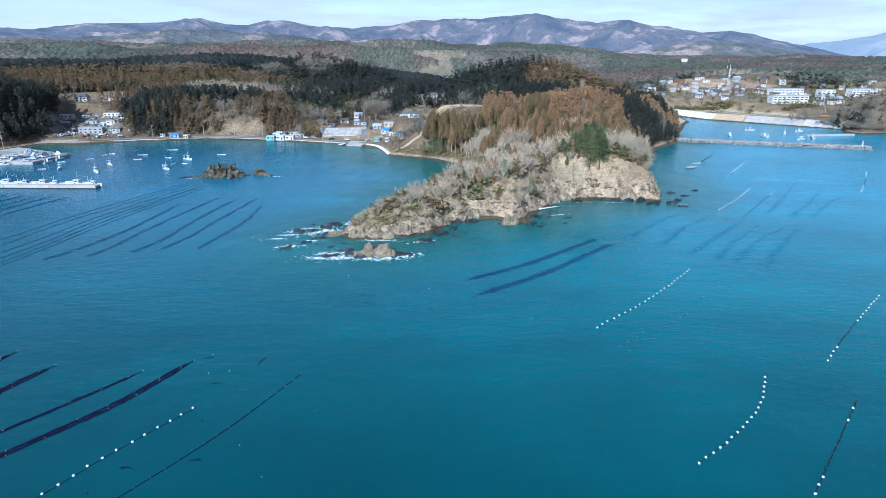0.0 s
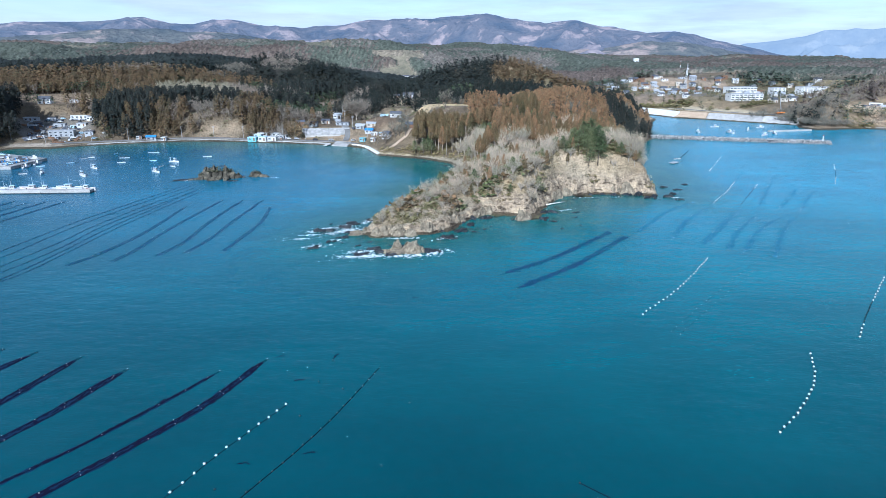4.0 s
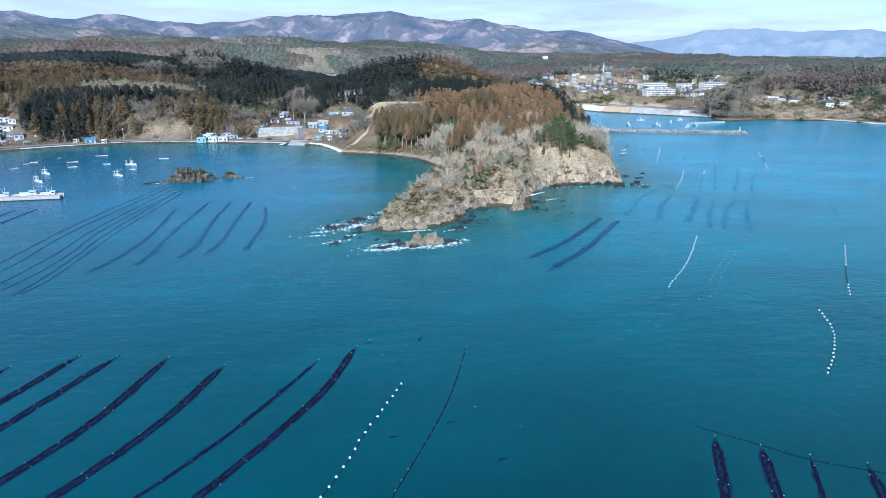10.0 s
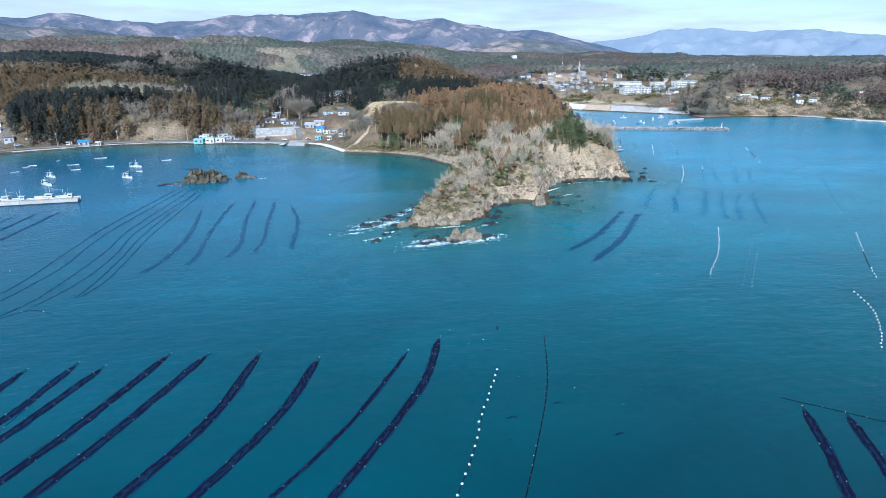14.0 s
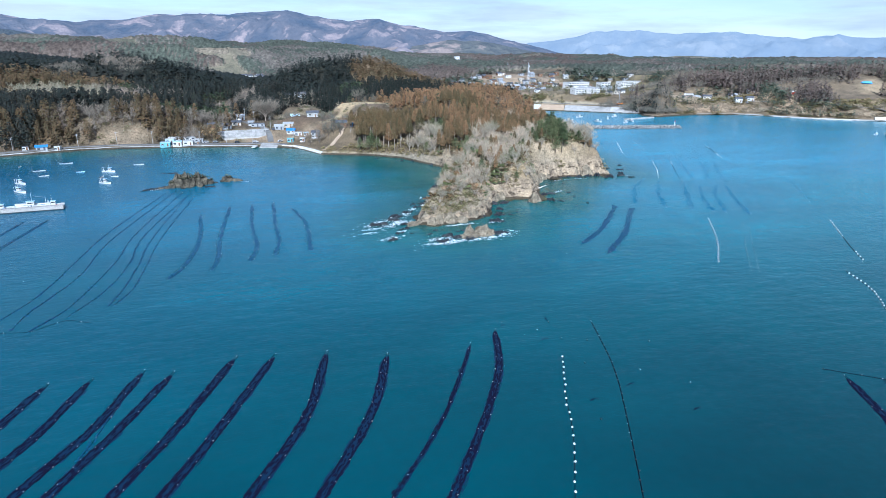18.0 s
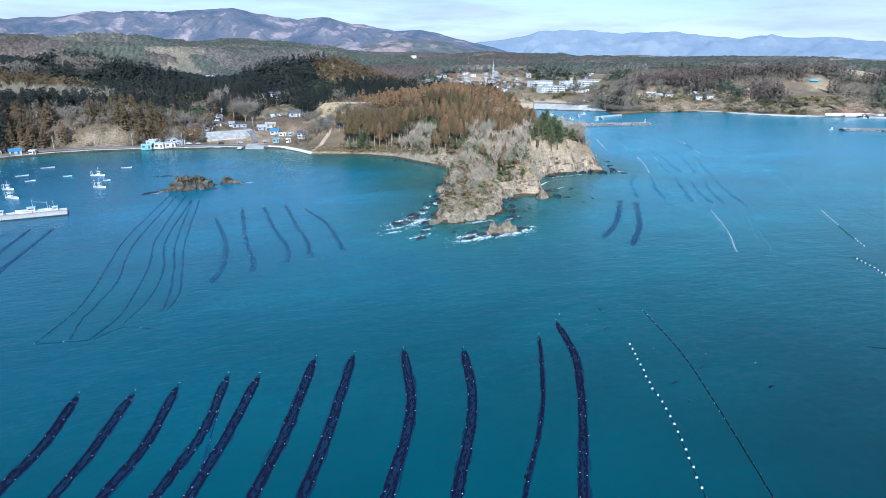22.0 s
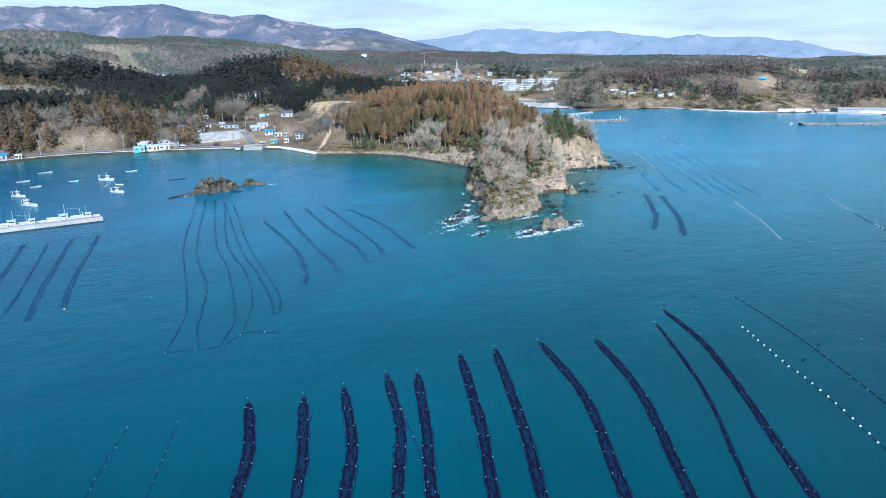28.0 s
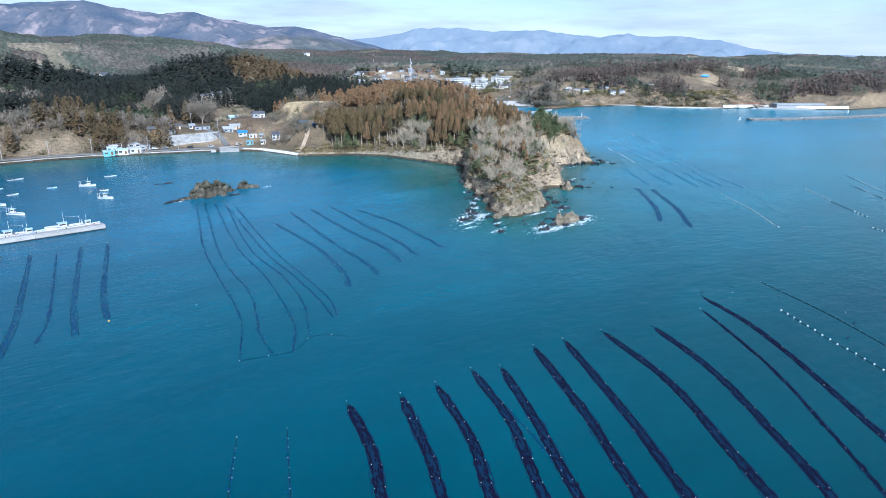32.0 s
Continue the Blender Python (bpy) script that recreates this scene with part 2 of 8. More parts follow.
def ground_material():
    """Rock on the steep faces, and elsewhere the cover that the sheet's own colour layer names."""
    m, n, l, b = mat_base("winter_ground", 0.92, 0.15)
    at = n.new("ShaderNodeAttribute")
    at.attribute_name = "cover"
    geo = n.new("ShaderNodeNewGeometry")
    sep = n.new("ShaderNodeSeparateXYZ")
    l.new(geo.outputs["Normal"], sep.inputs["Vector"])
    fine, mid, big = noise_node(n, l, 1.1, 7, 0.7), noise_node(n, l, 0.11, 5), noise_node(n, l, 0.012, 4)
    rockn = noise_node(n, l, 0.35, 8, 0.7, stretch=(1, 1, 0.45))
    rock = ramp_node(n, l, rockn.outputs["Fac"], [(0.34, (0.10, 0.078, 0.056)), (0.45, (0.23, 0.182, 0.130)), (0.58, (0.39, 0.305, 0.205)), (0.72, (0.54, 0.435, 0.30))]).outputs["Color"]
    g1 = ramp_node(n, l, fine.outputs["Fac"], [(0.3, (0.6, 0.6, 0.6)), (0.7, (1.35, 1.33, 1.3))]).outputs["Color"]
    g2 = ramp_node(n, l, mid.outputs["Fac"], [(0.3, (0.92, 0.95, 0.92)), (0.7, (1.6, 1.56, 1.48))]).outputs["Color"]
    g3 = ramp_node(n, l, big.outputs["Fac"], [(0.35, (0.78, 0.8, 0.82)), (0.65, (1.2, 1.17, 1.1))]).outputs["Color"]
    c = mix_node(n, l, at.outputs["Color"], g1, 1.0, "MULTIPLY")
    c = mix_node(n, l, c, g2, 1.0, "MULTIPLY")
    c = mix_node(n, l, c, g3, 1.0, "MULTIPLY")
    steep = ramp_node(n, l, sep.outputs["Z"], [(0.66, (1, 1, 1)), (0.88, (0, 0, 0))]).outputs["Color"]
    bare = n.new("ShaderNodeMath")
    bare.operation, bare.use_clamp = "MULTIPLY", True
    l.new(steep, bare.inputs[0]), l.new(at.outputs["Alpha"], bare.inputs[1])
    tilt = n.new("ShaderNodeMapping")
    tilt.inputs["Rotation"].default_value, tilt.inputs["Scale"].default_value = (0.5, 0.75, 0.3), (0.7, 0.45, 1.8)
    beds = n.new("ShaderNodeTexNoise")
    beds.inputs["Scale"].default_value, beds.inputs["Detail"].default_value = 0.5, 5.0
    l.new(geo.outputs["Position"], tilt.inputs["Vector"]), l.new(tilt.outputs["Vector"], beds.inputs["Vector"])
    cracks = ramp_node(n, l, beds.outputs["Fac"], [(0.38, (0.38, 0.36, 0.34)), (0.44, (0.98, 0.98, 0.98)), (0.55, (1.12, 1.1, 1.06)), (0.60, (0.76, 0.74, 0.71)), (0.65, (1.15, 1.13, 1.08))]).outputs["Color"]
    rock = mix_node(n, l, rock, cracks, 1.0, "MULTIPLY")
    c = mix_node(n, l, c, rock, bare.outputs[0])
    place = n.new("ShaderNodeSeparateXYZ")
    l.new(geo.outputs["Position"], place.inputs["Vector"])
    tide = n.new("ShaderNodeMath")
    tide.operation = "MULTIPLY_ADD"
    tide.inputs[1].default_value = -1.6
    l.new(fine.outputs["Fac"], tide.inputs[0]), l.new(place.outputs["Z"], tide.inputs[2])
    wet = ramp_node(n, l, tide.outputs[0], [(0.0, (0.24, 0.23, 0.22)), (0.22, (1, 1, 1))]).outputs["Color"]
    c = mix_node(n, l, c, wet, 1.0, "MULTIPLY")
    l.new(c, b.inputs["Base Color"])
    relief = n.new("ShaderNodeMath")
    relief.operation = "MULTIPLY_ADD"
    relief.inputs[1].default_value = 0.9
    l.new(beds.outputs["Fac"], relief.inputs[0]), l.new(rockn.outputs["Fac"], relief.inputs[2])
    bump_node(n, l, b, relief.outputs[0], 1.0, 2.2)
    return m


def mountain_material(name, tones, haze_glow, haze_tint=(0.30, 0.45, 0.70), grain=1.0):
    # distance haze is put in as a bluish emission over the whole slope
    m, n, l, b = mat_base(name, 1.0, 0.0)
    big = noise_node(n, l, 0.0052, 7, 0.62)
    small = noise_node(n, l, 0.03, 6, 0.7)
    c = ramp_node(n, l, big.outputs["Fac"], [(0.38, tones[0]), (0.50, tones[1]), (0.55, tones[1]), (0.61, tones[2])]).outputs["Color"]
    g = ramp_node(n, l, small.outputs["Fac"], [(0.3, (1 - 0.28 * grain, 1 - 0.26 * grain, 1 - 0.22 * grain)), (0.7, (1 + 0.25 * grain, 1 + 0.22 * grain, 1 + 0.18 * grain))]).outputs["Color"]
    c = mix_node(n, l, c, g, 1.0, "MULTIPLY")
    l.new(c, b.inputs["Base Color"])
    b.inputs["Emission Color"].default_value = (*haze_tint, 1)
    b.inputs["Emission Strength"].default_value = haze_glow
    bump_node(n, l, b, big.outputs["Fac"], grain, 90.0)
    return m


def canopy_material():
    m, n, l, b = mat_base("woodland_canopy", 0.95, 0.1)
    at = n.new("ShaderNodeAttribute")
    at.attribute_name = "stand"
    fine = noise_node(n, l, 0.16, 4, 0.6)
    g = ramp_node(n, l, fine.outputs["Fac"], [(0.32, (0.55, 0.55, 0.56)), (0.68, (1.45, 1.42, 1.38))]).outputs["Color"]
    l.new(mix_node(n, l, at.outputs["Color"], g, 1.0, "MULTIPLY"), b.inputs["Base Color"])
    bump_node(n, l, b, fine.outputs["Fac"], 0.8, 3.0)
    return m


WATER, GROUND, CANOPY = water_material(), ground_material(), canopy_material()
TAN_ROCK = surface("tan_rock", (0.27, 0.21, 0.135), (0.40, 0.315, 0.21), 0.3, 0.9, 9, 0.6, 0.15)
ISLET_ROCK = surface("islet_rock", (0.018, 0.017, 0.013), (0.064, 0.056, 0.040), 0.45, 0.9, 7, 0.9, 0.3, c3=(0.20, 0.17, 0.118))
ROCK = surface("shore_rock", (0.056, 0.046, 0.034), (0.205, 0.168, 0.115), 0.55, 0.9, 6, 1.0, 0.4, c3=(0.38, 0.318, 0.22))
WET_ROCK = surface("wet_rock", (0.008, 0.010, 0.012), (0.020, 0.022, 0.025), 0.6, 0.4, 7, 0.8, 0.2, c3=(0.036, 0.039, 0.038))
FOAM = surface("sea_foam", (0.72, 0.77, 0.78), (0.88, 0.9, 0.9), 2.0, 0.6, 6, 0.3)
CONCRETE = surface("concrete", (0.42, 0.40, 0.37), (0.58, 0.56, 0.52), 0.3, 0.85, 12, 0.2, vary=0.1)
OLD_CONCRETE = surface("old_concrete", (0.26, 0.25, 0.23), (0.40, 0.385, 0.36), 0.3, 0.9, 12, 0.25, vary=0.15)
WEATHERED = surface("weathered_concrete", (0.22, 0.215, 0.205), (0.34, 0.335, 0.315), 0.5, 0.9, 9, 0.3, vary=0.25, island=0.2)
ARMOUR = surface("armour_concrete", (0.13, 0.13, 0.125), (0.29, 0.285, 0.27), 0.6, 0.9, 7, 0.3, vary=0.35, island=0.35)
PALE_CONCRETE = surface("new_concrete", (0.48, 0.475, 0.455), (0.60, 0.59, 0.565), 0.25, 0.8, 12, 0.15, vary=0.06)
ASPHALT = surface("asphalt", (0.13, 0.125, 0.115), (0.20, 0.19, 0.175), 0.3, 0.9, 14, 0.2)
EARTH = surface("bare_earth", (0.30, 0.22, 0.145), (0.45, 0.345, 0.24), 0.3, 0.95, 10, 0.4)
KELP = surface("kelp_fronds", (0.006, 0.006, 0.019), (0.010, 0.010, 0.029), 1.3, 0.7, 6, 0.3, 0.03, island=0.12, spec=0.02)
ROPE = surface("wet_rope", (0.004, 0.006, 0.013), (0.009, 0.011, 0.021), 2.0, 0.9, 6, 0.3, spec=0.03)
# sheets lie at the surface; the veil of water is put into their colour
KELP_HALO = surface("kelp_tinted_just_under_water", (0.005, 0.018, 0.046), (0.007, 0.028, 0.064), 1.3, 0.5, 6, 0.3, 0.03, spec=0.08)
SUNK_KELP = surface("kelp_tinted_as_under_water", (0.006, 0.036, 0.088), (0.008, 0.05, 0.115), 1.3, 0.4, 6, 0.3, 0.03, spec=0.12)
FAINT_KELP = surface("kelp_tinted_as_deep_under_water", (0.013, 0.105, 0.190), (0.016, 0.125, 0.215), 1.3, 0.5, 6, 0.3, 0.03, spec=0.15)
BUOY_WHITE = surface("white_float", (0.55, 0.55, 0.53), (0.68, 0.68, 0.66), 1.5, 0.5, 6, 0.1, vary=0.08)
BUOY_BLACK = surface("black_float", (0.012, 0.012, 0.014), (0.03, 0.03, 0.032), 1.5, 0.4, 6, 0.1)
BUOY_YELLOW = surface("yellow_float", (0.75, 0.42, 0.03), (0.85, 0.5, 0.05), 1.5, 0.4, 6, 0.1)
CEDAR_LEAF = leafy("cedar_foliage", [(0.100, 0.058, 0.032), (0.142, 0.081, 0.044), (0.182, 0.108, 0.060), (0.112, 0.085, 0.044)], vary=0.32, patch=0.13)
# cedar tone darkened to stand in for cloud shade on the hills
SHADED_CEDAR_LEAF = leafy("cloud_shaded_cedar_foliage", [(0.014, 0.018, 0.018), (0.019, 0.023, 0.021), (0.028, 0.027, 0.021), (0.017, 0.022, 0.018)])
PINE_LEAF = leafy("pine_foliage", [(0.078, 0.086, 0.044), (0.128, 0.138, 0.068), (0.178, 0.180, 0.092), (0.100, 0.110, 0.055)], vary=0.25, patch=0.12)
BUSH_LEAF = leafy("bush_foliage", [(0.085, 0.078, 0.034), (0.14, 0.118, 0.054), (0.205, 0.160, 0.088), (0.112, 0.092, 0.046)])
TWIG = leafy("bare_twigs", [(0.208, 0.158, 0.115), (0.292, 0.229, 0.171), (0.385, 0.312, 0.240), (0.235, 0.180, 0.133)], vary=0.22, patch=0.10)
MID_TWIG = leafy("grey_bare_woods", [(0.100, 0.083, 0.068), (0.140, 0.118, 0.098), (0.190, 0.162, 0.136), (0.118, 0.098, 0.081)])
EAST_CEDAR_LEAF = leafy("purple_brown_cedar_foliage", [(0.072, 0.052, 0.047), (0.094, 0.068, 0.060), (0.122, 0.090, 0.079), (0.080, 0.068, 0.056)])
GREEN_WOOD_LEAF = leafy("dull_green_woods", [(0.060, 0.076, 0.056), (0.080, 0.096, 0.066), (0.108, 0.115, 0.080), (0.070, 0.084, 0.062)])
HILL_CEDAR_LEAF = leafy("dull_brown_cedar_foliage", [(0.070, 0.045, 0.025), (0.104, 0.065, 0.036), (0.134, 0.084, 0.047), (0.080, 0.066, 0.034)], patch=0.08)
WOOD_PINE = leafy("dark_pine_woods", [(0.034, 0.044, 0.025), (0.052, 0.064, 0.035), (0.074, 0.084, 0.046), (0.042, 0.053, 0.030)])
ISLET_SCRUB = leafy("islet_scrub", [(0.040, 0.044, 0.022), (0.062, 0.060, 0.032), (0.095, 0.082, 0.050), (0.050, 0.050, 0.026)])
STRAW_TWIG = leafy("straw_scrub", [(0.25, 0.192, 0.132), (0.34, 0.265, 0.185), (0.42, 0.338, 0.240), (0.28, 0.212, 0.144)])
EVERGREEN = leafy("evergreen_shrub_foliage", [(0.060, 0.068, 0.028), (0.094, 0.100, 0.042), (0.135, 0.132, 0.060), (0.074, 0.080, 0.034)], patch=0.12)
PALE_BARK = surface("pale_bark", (0.24, 0.20, 0.155), (0.40, 0.34, 0.275), 0.8, 0.95, 6, 0.4, vary=0.25)
BARK = surface("bark", (0.07, 0.055, 0.042), (0.15, 0.12, 0.095), 0.8, 0.95, 6, 0.5, island=0.25)
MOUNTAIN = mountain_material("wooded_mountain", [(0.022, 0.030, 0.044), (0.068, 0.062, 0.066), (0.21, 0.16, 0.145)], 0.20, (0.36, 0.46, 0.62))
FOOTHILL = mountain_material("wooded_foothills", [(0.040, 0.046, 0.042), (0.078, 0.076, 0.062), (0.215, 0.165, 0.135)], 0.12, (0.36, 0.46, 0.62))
# the furthest range has haze in its base tones as well
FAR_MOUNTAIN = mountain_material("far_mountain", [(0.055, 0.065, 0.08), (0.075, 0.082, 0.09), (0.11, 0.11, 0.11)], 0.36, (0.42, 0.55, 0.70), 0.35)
PAINT = {}
for key, c in dict(white=(0.56, 0.56, 0.55), offwhite=(0.58, 0.57, 0.54), cream=(0.50, 0.45, 0.37), grey=(0.36, 0.37, 0.38), blue=(0.06, 0.22, 0.50), aqua=(0.20, 0.44, 0.50), dark=(0.035, 0.037, 0.042), slate=(0.10, 0.105, 0.12), brown=(0.17, 0.10, 0.06), red=(0.42, 0.07, 0.045), sky=(0.45, 0.62, 0.72), orange=(0.55, 0.2, 0.05), green=(0.10, 0.22, 0.14)).items():
    PAINT[key] = surface("paint_" + key, tuple(0.72 * v for v in c), c, 0.5, 0.75, 10, 0.1, vary=0.12, spec=0.15)
SHEET_BLUE = surface("blue_sheet", (0.10, 0.32, 0.62), (0.16, 0.42, 0.72), 0.8, 0.55, 6, 0.3)
GLASS = surface("window_glass", (0.03, 0.035, 0.04), (0.06, 0.07, 0.08), 0.5, 0.12, 4, 0.0, spec=0.6)


# ---- mesh tools: every shape is an array of points and one of triangles ----
def joined(shapes):
    vs, fs, k = [], [], 0
    for v, f in shapes:
        vs.append(v), fs.append(f + k)
        k += len(v)
    return np.concatenate(vs), np.concatenate(fs)


def mesh(name, shape, material, smooth=False):
    v, f = shape
    me = bpy.data.meshes.new(name)
    me.vertices.add(len(v)), me.loops.add(3 * len(f)), me.polygons.add(len(f))
    me.vertices.foreach_set("co", np.ascontiguousarray(v, np.float32).ravel())
    me.loops.foreach_set("vertex_index", np.ascontiguousarray(f, np.int32).ravel())
    me.polygons.foreach_set("loop_start", np.arange(0, 3 * len(f), 3, dtype=np.int32))
    me.polygons.foreach_set("use_smooth", np.full(len(f), smooth))
    me.update(calc_edges=True)
    me.materials.append(material)
    return me


def part(name, shape, material, parent, label="", smooth=False):
    ob = new(name, shape if isinstance(shape, bpy.types.Mesh) else mesh(name, shape, material, smooth))
    ob.parent = parent
    return tagged(ob, label)


def thing(name, m, label, category, group="", kind=""):
    ob = new(name)
    ob.matrix_world = m
    ob.empty_display_size = 0.3
    return tagged(ob, label, category, group, kind)


def solid(name, shape, material, label, category, group="", kind="", smooth=False, m=None):
    ob = new(name, mesh(name, shape, material, smooth))
    if m is not None:
        ob.matrix_world = m
    return tagged(ob, label, category, group, kind)


def moved(shape, x=0.0, y=0.0, z=0.0, turn=0.0, scale=(1, 1, 1)):
    v, f = shape
    v = v * np.array(scale)
    c, s = math.cos(radians(turn)), math.sin(radians(turn))
    return v @ np.array([[c, s, 0], [-s, c, 0], [0, 0, 1]]) + np.array([x, y, z]), f


def box(x0, x1, y0, y1, z0, z1, edge=0.03):
    """A block with chamfered edges."""
    e = min(edge, 0.3 * (x1 - x0), 0.3 * (y1 - y0), 0.3 * (z1 - z0))
    sx, sy, sz = (x1 - x0) / 2, (y1 - y0) / 2, (z1 - z0) / 2
    pts, ids = [], {}
    for i in (-1, 1):
        for j in (-1, 1):
            for k in (-1, 1):
                for a in range(3):
                    p = [i * (sx - e), j * (sy - e), k * (sz - e)]
                    p[a] = (i * sx, j * sy, k * sz)[a]
                    ids[i, j, k, a] = len(pts)
                    pts.append(p)
    q = []
    for a in range(3):
        b, c = (a + 1) % 3, (a + 2) % 3
        for s in (-1, 1):
            loop = []
            for u, w in ((-1, -1), (1, -1), (1, 1), (-1, 1)):
                k = [0, 0, 0]
                k[a], k[b], k[c] = s, u, w
                loop.append(ids[(*k, a)])
            q.append(loop if s > 0 else loop[::-1])
        for u in (-1, 1):
            for w in (-1, 1):
                ends = []
                for s in (-1, 1):
                    k = [0, 0, 0]
                    k[a], k[b], k[c] = s, u, w
                    ends.append((ids[(*k, b)], ids[(*k, c)]))
                loop = [ends[0][0], ends[1][0], ends[1][1], ends[0][1]]
                q.append(loop if u * w < 0 else loop[::-1])
    f = [t for a, b, c, d in q for t in ((a, b, c), (a, c, d))]
    for i in (-1, 1):
        for j in (-1, 1):
            for k in (-1, 1):
                t = (ids[i, j, k, 0], ids[i, j, k, 1], ids[i, j, k, 2])
                f.append(t if i * j * k > 0 else t[::-1])
    return np.array(pts) + np.array([(x0 + x1) / 2, (y0 + y1) / 2, (z0 + z1) / 2]), np.array(f)


def tube(points, radii, sides=6, closed=True):
    """A tapered round bar along a line of points."""
    p = np.array(points, float)
    r = np.broadcast_to(np.array(radii, float), (len(p),))
    d = np.gradient(p, axis=0)
    d /= np.linalg.norm(d, axis=1, keepdims=True) + 1e-9
    up = np.where(np.abs(d[:, 2:3]) > 0.9, [[1.0, 0, 0]], [[0, 0, 1.0]])
    a = np.cross(d, up)
    a /= np.linalg.norm(a, axis=1, keepdims=True) + 1e-9
    b = np.cross(d, a)
    t = np.arange(sides) * 2 * math.pi / sides
    v = (p[:, None] + r[:, None, None] * (np.cos(t)[None, :, None] * a[:, None] + np.sin(t)[None, :, None] * b[:, None])).reshape(-1, 3)
    f = []
    for i in range(len(p) - 1):
        for j in range(sides):
            k, m = i * sides + j, i * sides + (j + 1) % sides
            f += [(k, k + sides, m), (m, k + sides, m + sides)]
    if closed:
        for j in range(1, sides - 1):
            f += [(0, j, j + 1), (len(v) - sides, len(v) - sides + j + 1, len(v) - sides + j)]
    return v, np.array(f)


def ball(r, sides=10, rings=6, squash=1.0):
    v, f = [(0, 0, r * squash)], []
    for i in range(1, rings):
        a = math.pi * i / rings
        v += [(r * math.sin(a) * math.cos(2 * math.pi * j / sides), r * math.sin(a) * math.sin(2 * math.pi * j / sides), r * squash * math.cos(a)) for j in range(sides)]
    v.append((0, 0, -r * squash))
    for j in range(sides):
        k = (j + 1) % sides
        f.append((0, 1 + j, 1 + k))
        for i in range(rings - 2):
            a, b, c, d = 1 + i * sides + j, 1 + i * sides + k, 1 + (i + 1) * sides + k, 1 + (i + 1) * sides + j
            f += [(a, d, b), (b, d, c)]
        e = 1 + (rings - 2) * sides
        f.append((e + j, len(v) - 1, e + k))
    return np.array(v), np.array(f)


def lattice(ix, iy, seed):
    h = (ix.astype(np.int64) * 374761393 + iy.astype(np.int64) * 668265263 + seed * 974711) & 0x7FFFFFFF
    h = ((h ^ (h >> 13)) * 1274126177) & 0x7FFFFFFF
    return ((h ^ (h >> 16)) & 0xFFFF) / 65535.0


def wave(x, y, size, seed=0, octaves=4, keep=0.5):
    """Smooth noise from -1 to 1, with its largest forms of that size in metres."""
    out, amp, total = np.zeros_like(x, float), 1.0, 0.0
    for o in range(octaves):
        u, v = x / size * 2**o + 17.3 * o, y / size * 2**o - 9.1 * o
        iu, iv = np.floor(u), np.floor(v)
        a, b = u - iu, v - iv
        a, b = a * a * (3 - 2 * a), b * b * (3 - 2 * b)
        n00, n10 = lattice(iu, iv, seed + o), lattice(iu + 1, iv, seed + o)
        n01, n11 = lattice(iu, iv + 1, seed + o), lattice(iu + 1, iv + 1, seed + o)
        out += amp * (2 * ((n00 * (1 - a) + n10 * a) * (1 - b) + (n01 * (1 - a) + n11 * a) * b) - 1)
        total += amp
        amp *= keep
    return out / total


def step(a, b, x):
    t = np.clip((x - a) / (b - a), 0, 1)
    return t * t * (3 - 2 * t)


def smooth_line(points, gap=1.0):
    """A curve through the points, sampled about every gap metres."""
    p = np.array(points, float)
    p = np.vstack([2 * p[0] - p[1], p, 2 * p[-1] - p[-2]])
    out = []
    for i in range(1, len(p) - 2):
        k = max(2, int(np.linalg.norm(p[i + 1] - p[i]) / gap))
        for s in np.arange(k) / k:
            out.append(0.5 * (2 * p[i] + (p[i + 1] - p[i - 1]) * s + (2 * p[i - 1] - 5 * p[i] + 4 * p[i + 1] - p[i + 2]) * s * s + (3 * p[i] - p[i - 1] - 3 * p[i + 1] + p[i + 2]) * s**3))
    return np.array(out + [p[-2]])


def blob(x, y, cx, cy, rx, ry):
    return ((x - cx) / rx) ** 2 + ((y - cy) / ry) ** 2 < 1


# ---- the land: its shore, its hills, one sheet ----
SHORE = [(-5200, -900), (-900, 60), (-420, 300), (-300, 372), (-288, 408), (-281, 429), (-258, 428), (-244, 440), (-212, 452), (-174, 461), (-130, 455), (-89, 444), (-68, 437),
         (-47, 421), (-38, 391), (-25, 384), (-9, 376), (5, 361), (12, 338), (18, 320), (21, 304), (4, 285), (-8, 271), (-16, 252), (-26, 236),
         (-36, 222), (-41, 212), (-29, 207), (-14, 210), (-6, 216), (1, 228), (10, 238), (19, 237), (26, 230), (31, 236), (38, 250), (50, 269),
         (66, 272), (82, 270), (95, 268), (97, 275), (104, 310), (114, 348), (133, 400)]
SHORE_EAST = [(146, 425), (176, 466), (192, 512), (211, 552), (222, 580), (238, 608), (243, 640), (247, 658), (262, 624), (287, 603), (326, 569), (350, 550), (338, 530), (345, 514), (390, 520), (456, 502), (489, 445),
              (531, 408), (563, 396), (600, 350), (650, 310), (760, 290), (1000, 190), (5200, -600), (5200, 5200), (-5200, 5200)]
COAST = np.array(SHORE + SHORE_EAST, float)


def inland(x, y):
    """Metres to the shoreline: above zero on land, below zero at sea."""
    shape = x.shape
    x, y = x.ravel(), y.ravel()
    best, inside = np.full(len(x), 1e18), np.zeros(len(x), bool)
    for (ax, ay), (bx, by) in zip(COAST, np.roll(COAST, -1, 0)):
        dx, dy = bx - ax, by - ay
        t = np.clip(((x - ax) * dx + (y - ay) * dy) / (dx * dx + dy * dy), 0, 1)
        best = np.minimum(best, (x - ax - t * dx) ** 2 + (y - ay - t * dy) ** 2)
        cross = (ay > y) != (by > y)
        if dy:
            inside ^= cross & (x < dx * (y - ay) / dy + ax)
    return (np.sqrt(best) * np.where(inside, 1, -1)).reshape(shape)


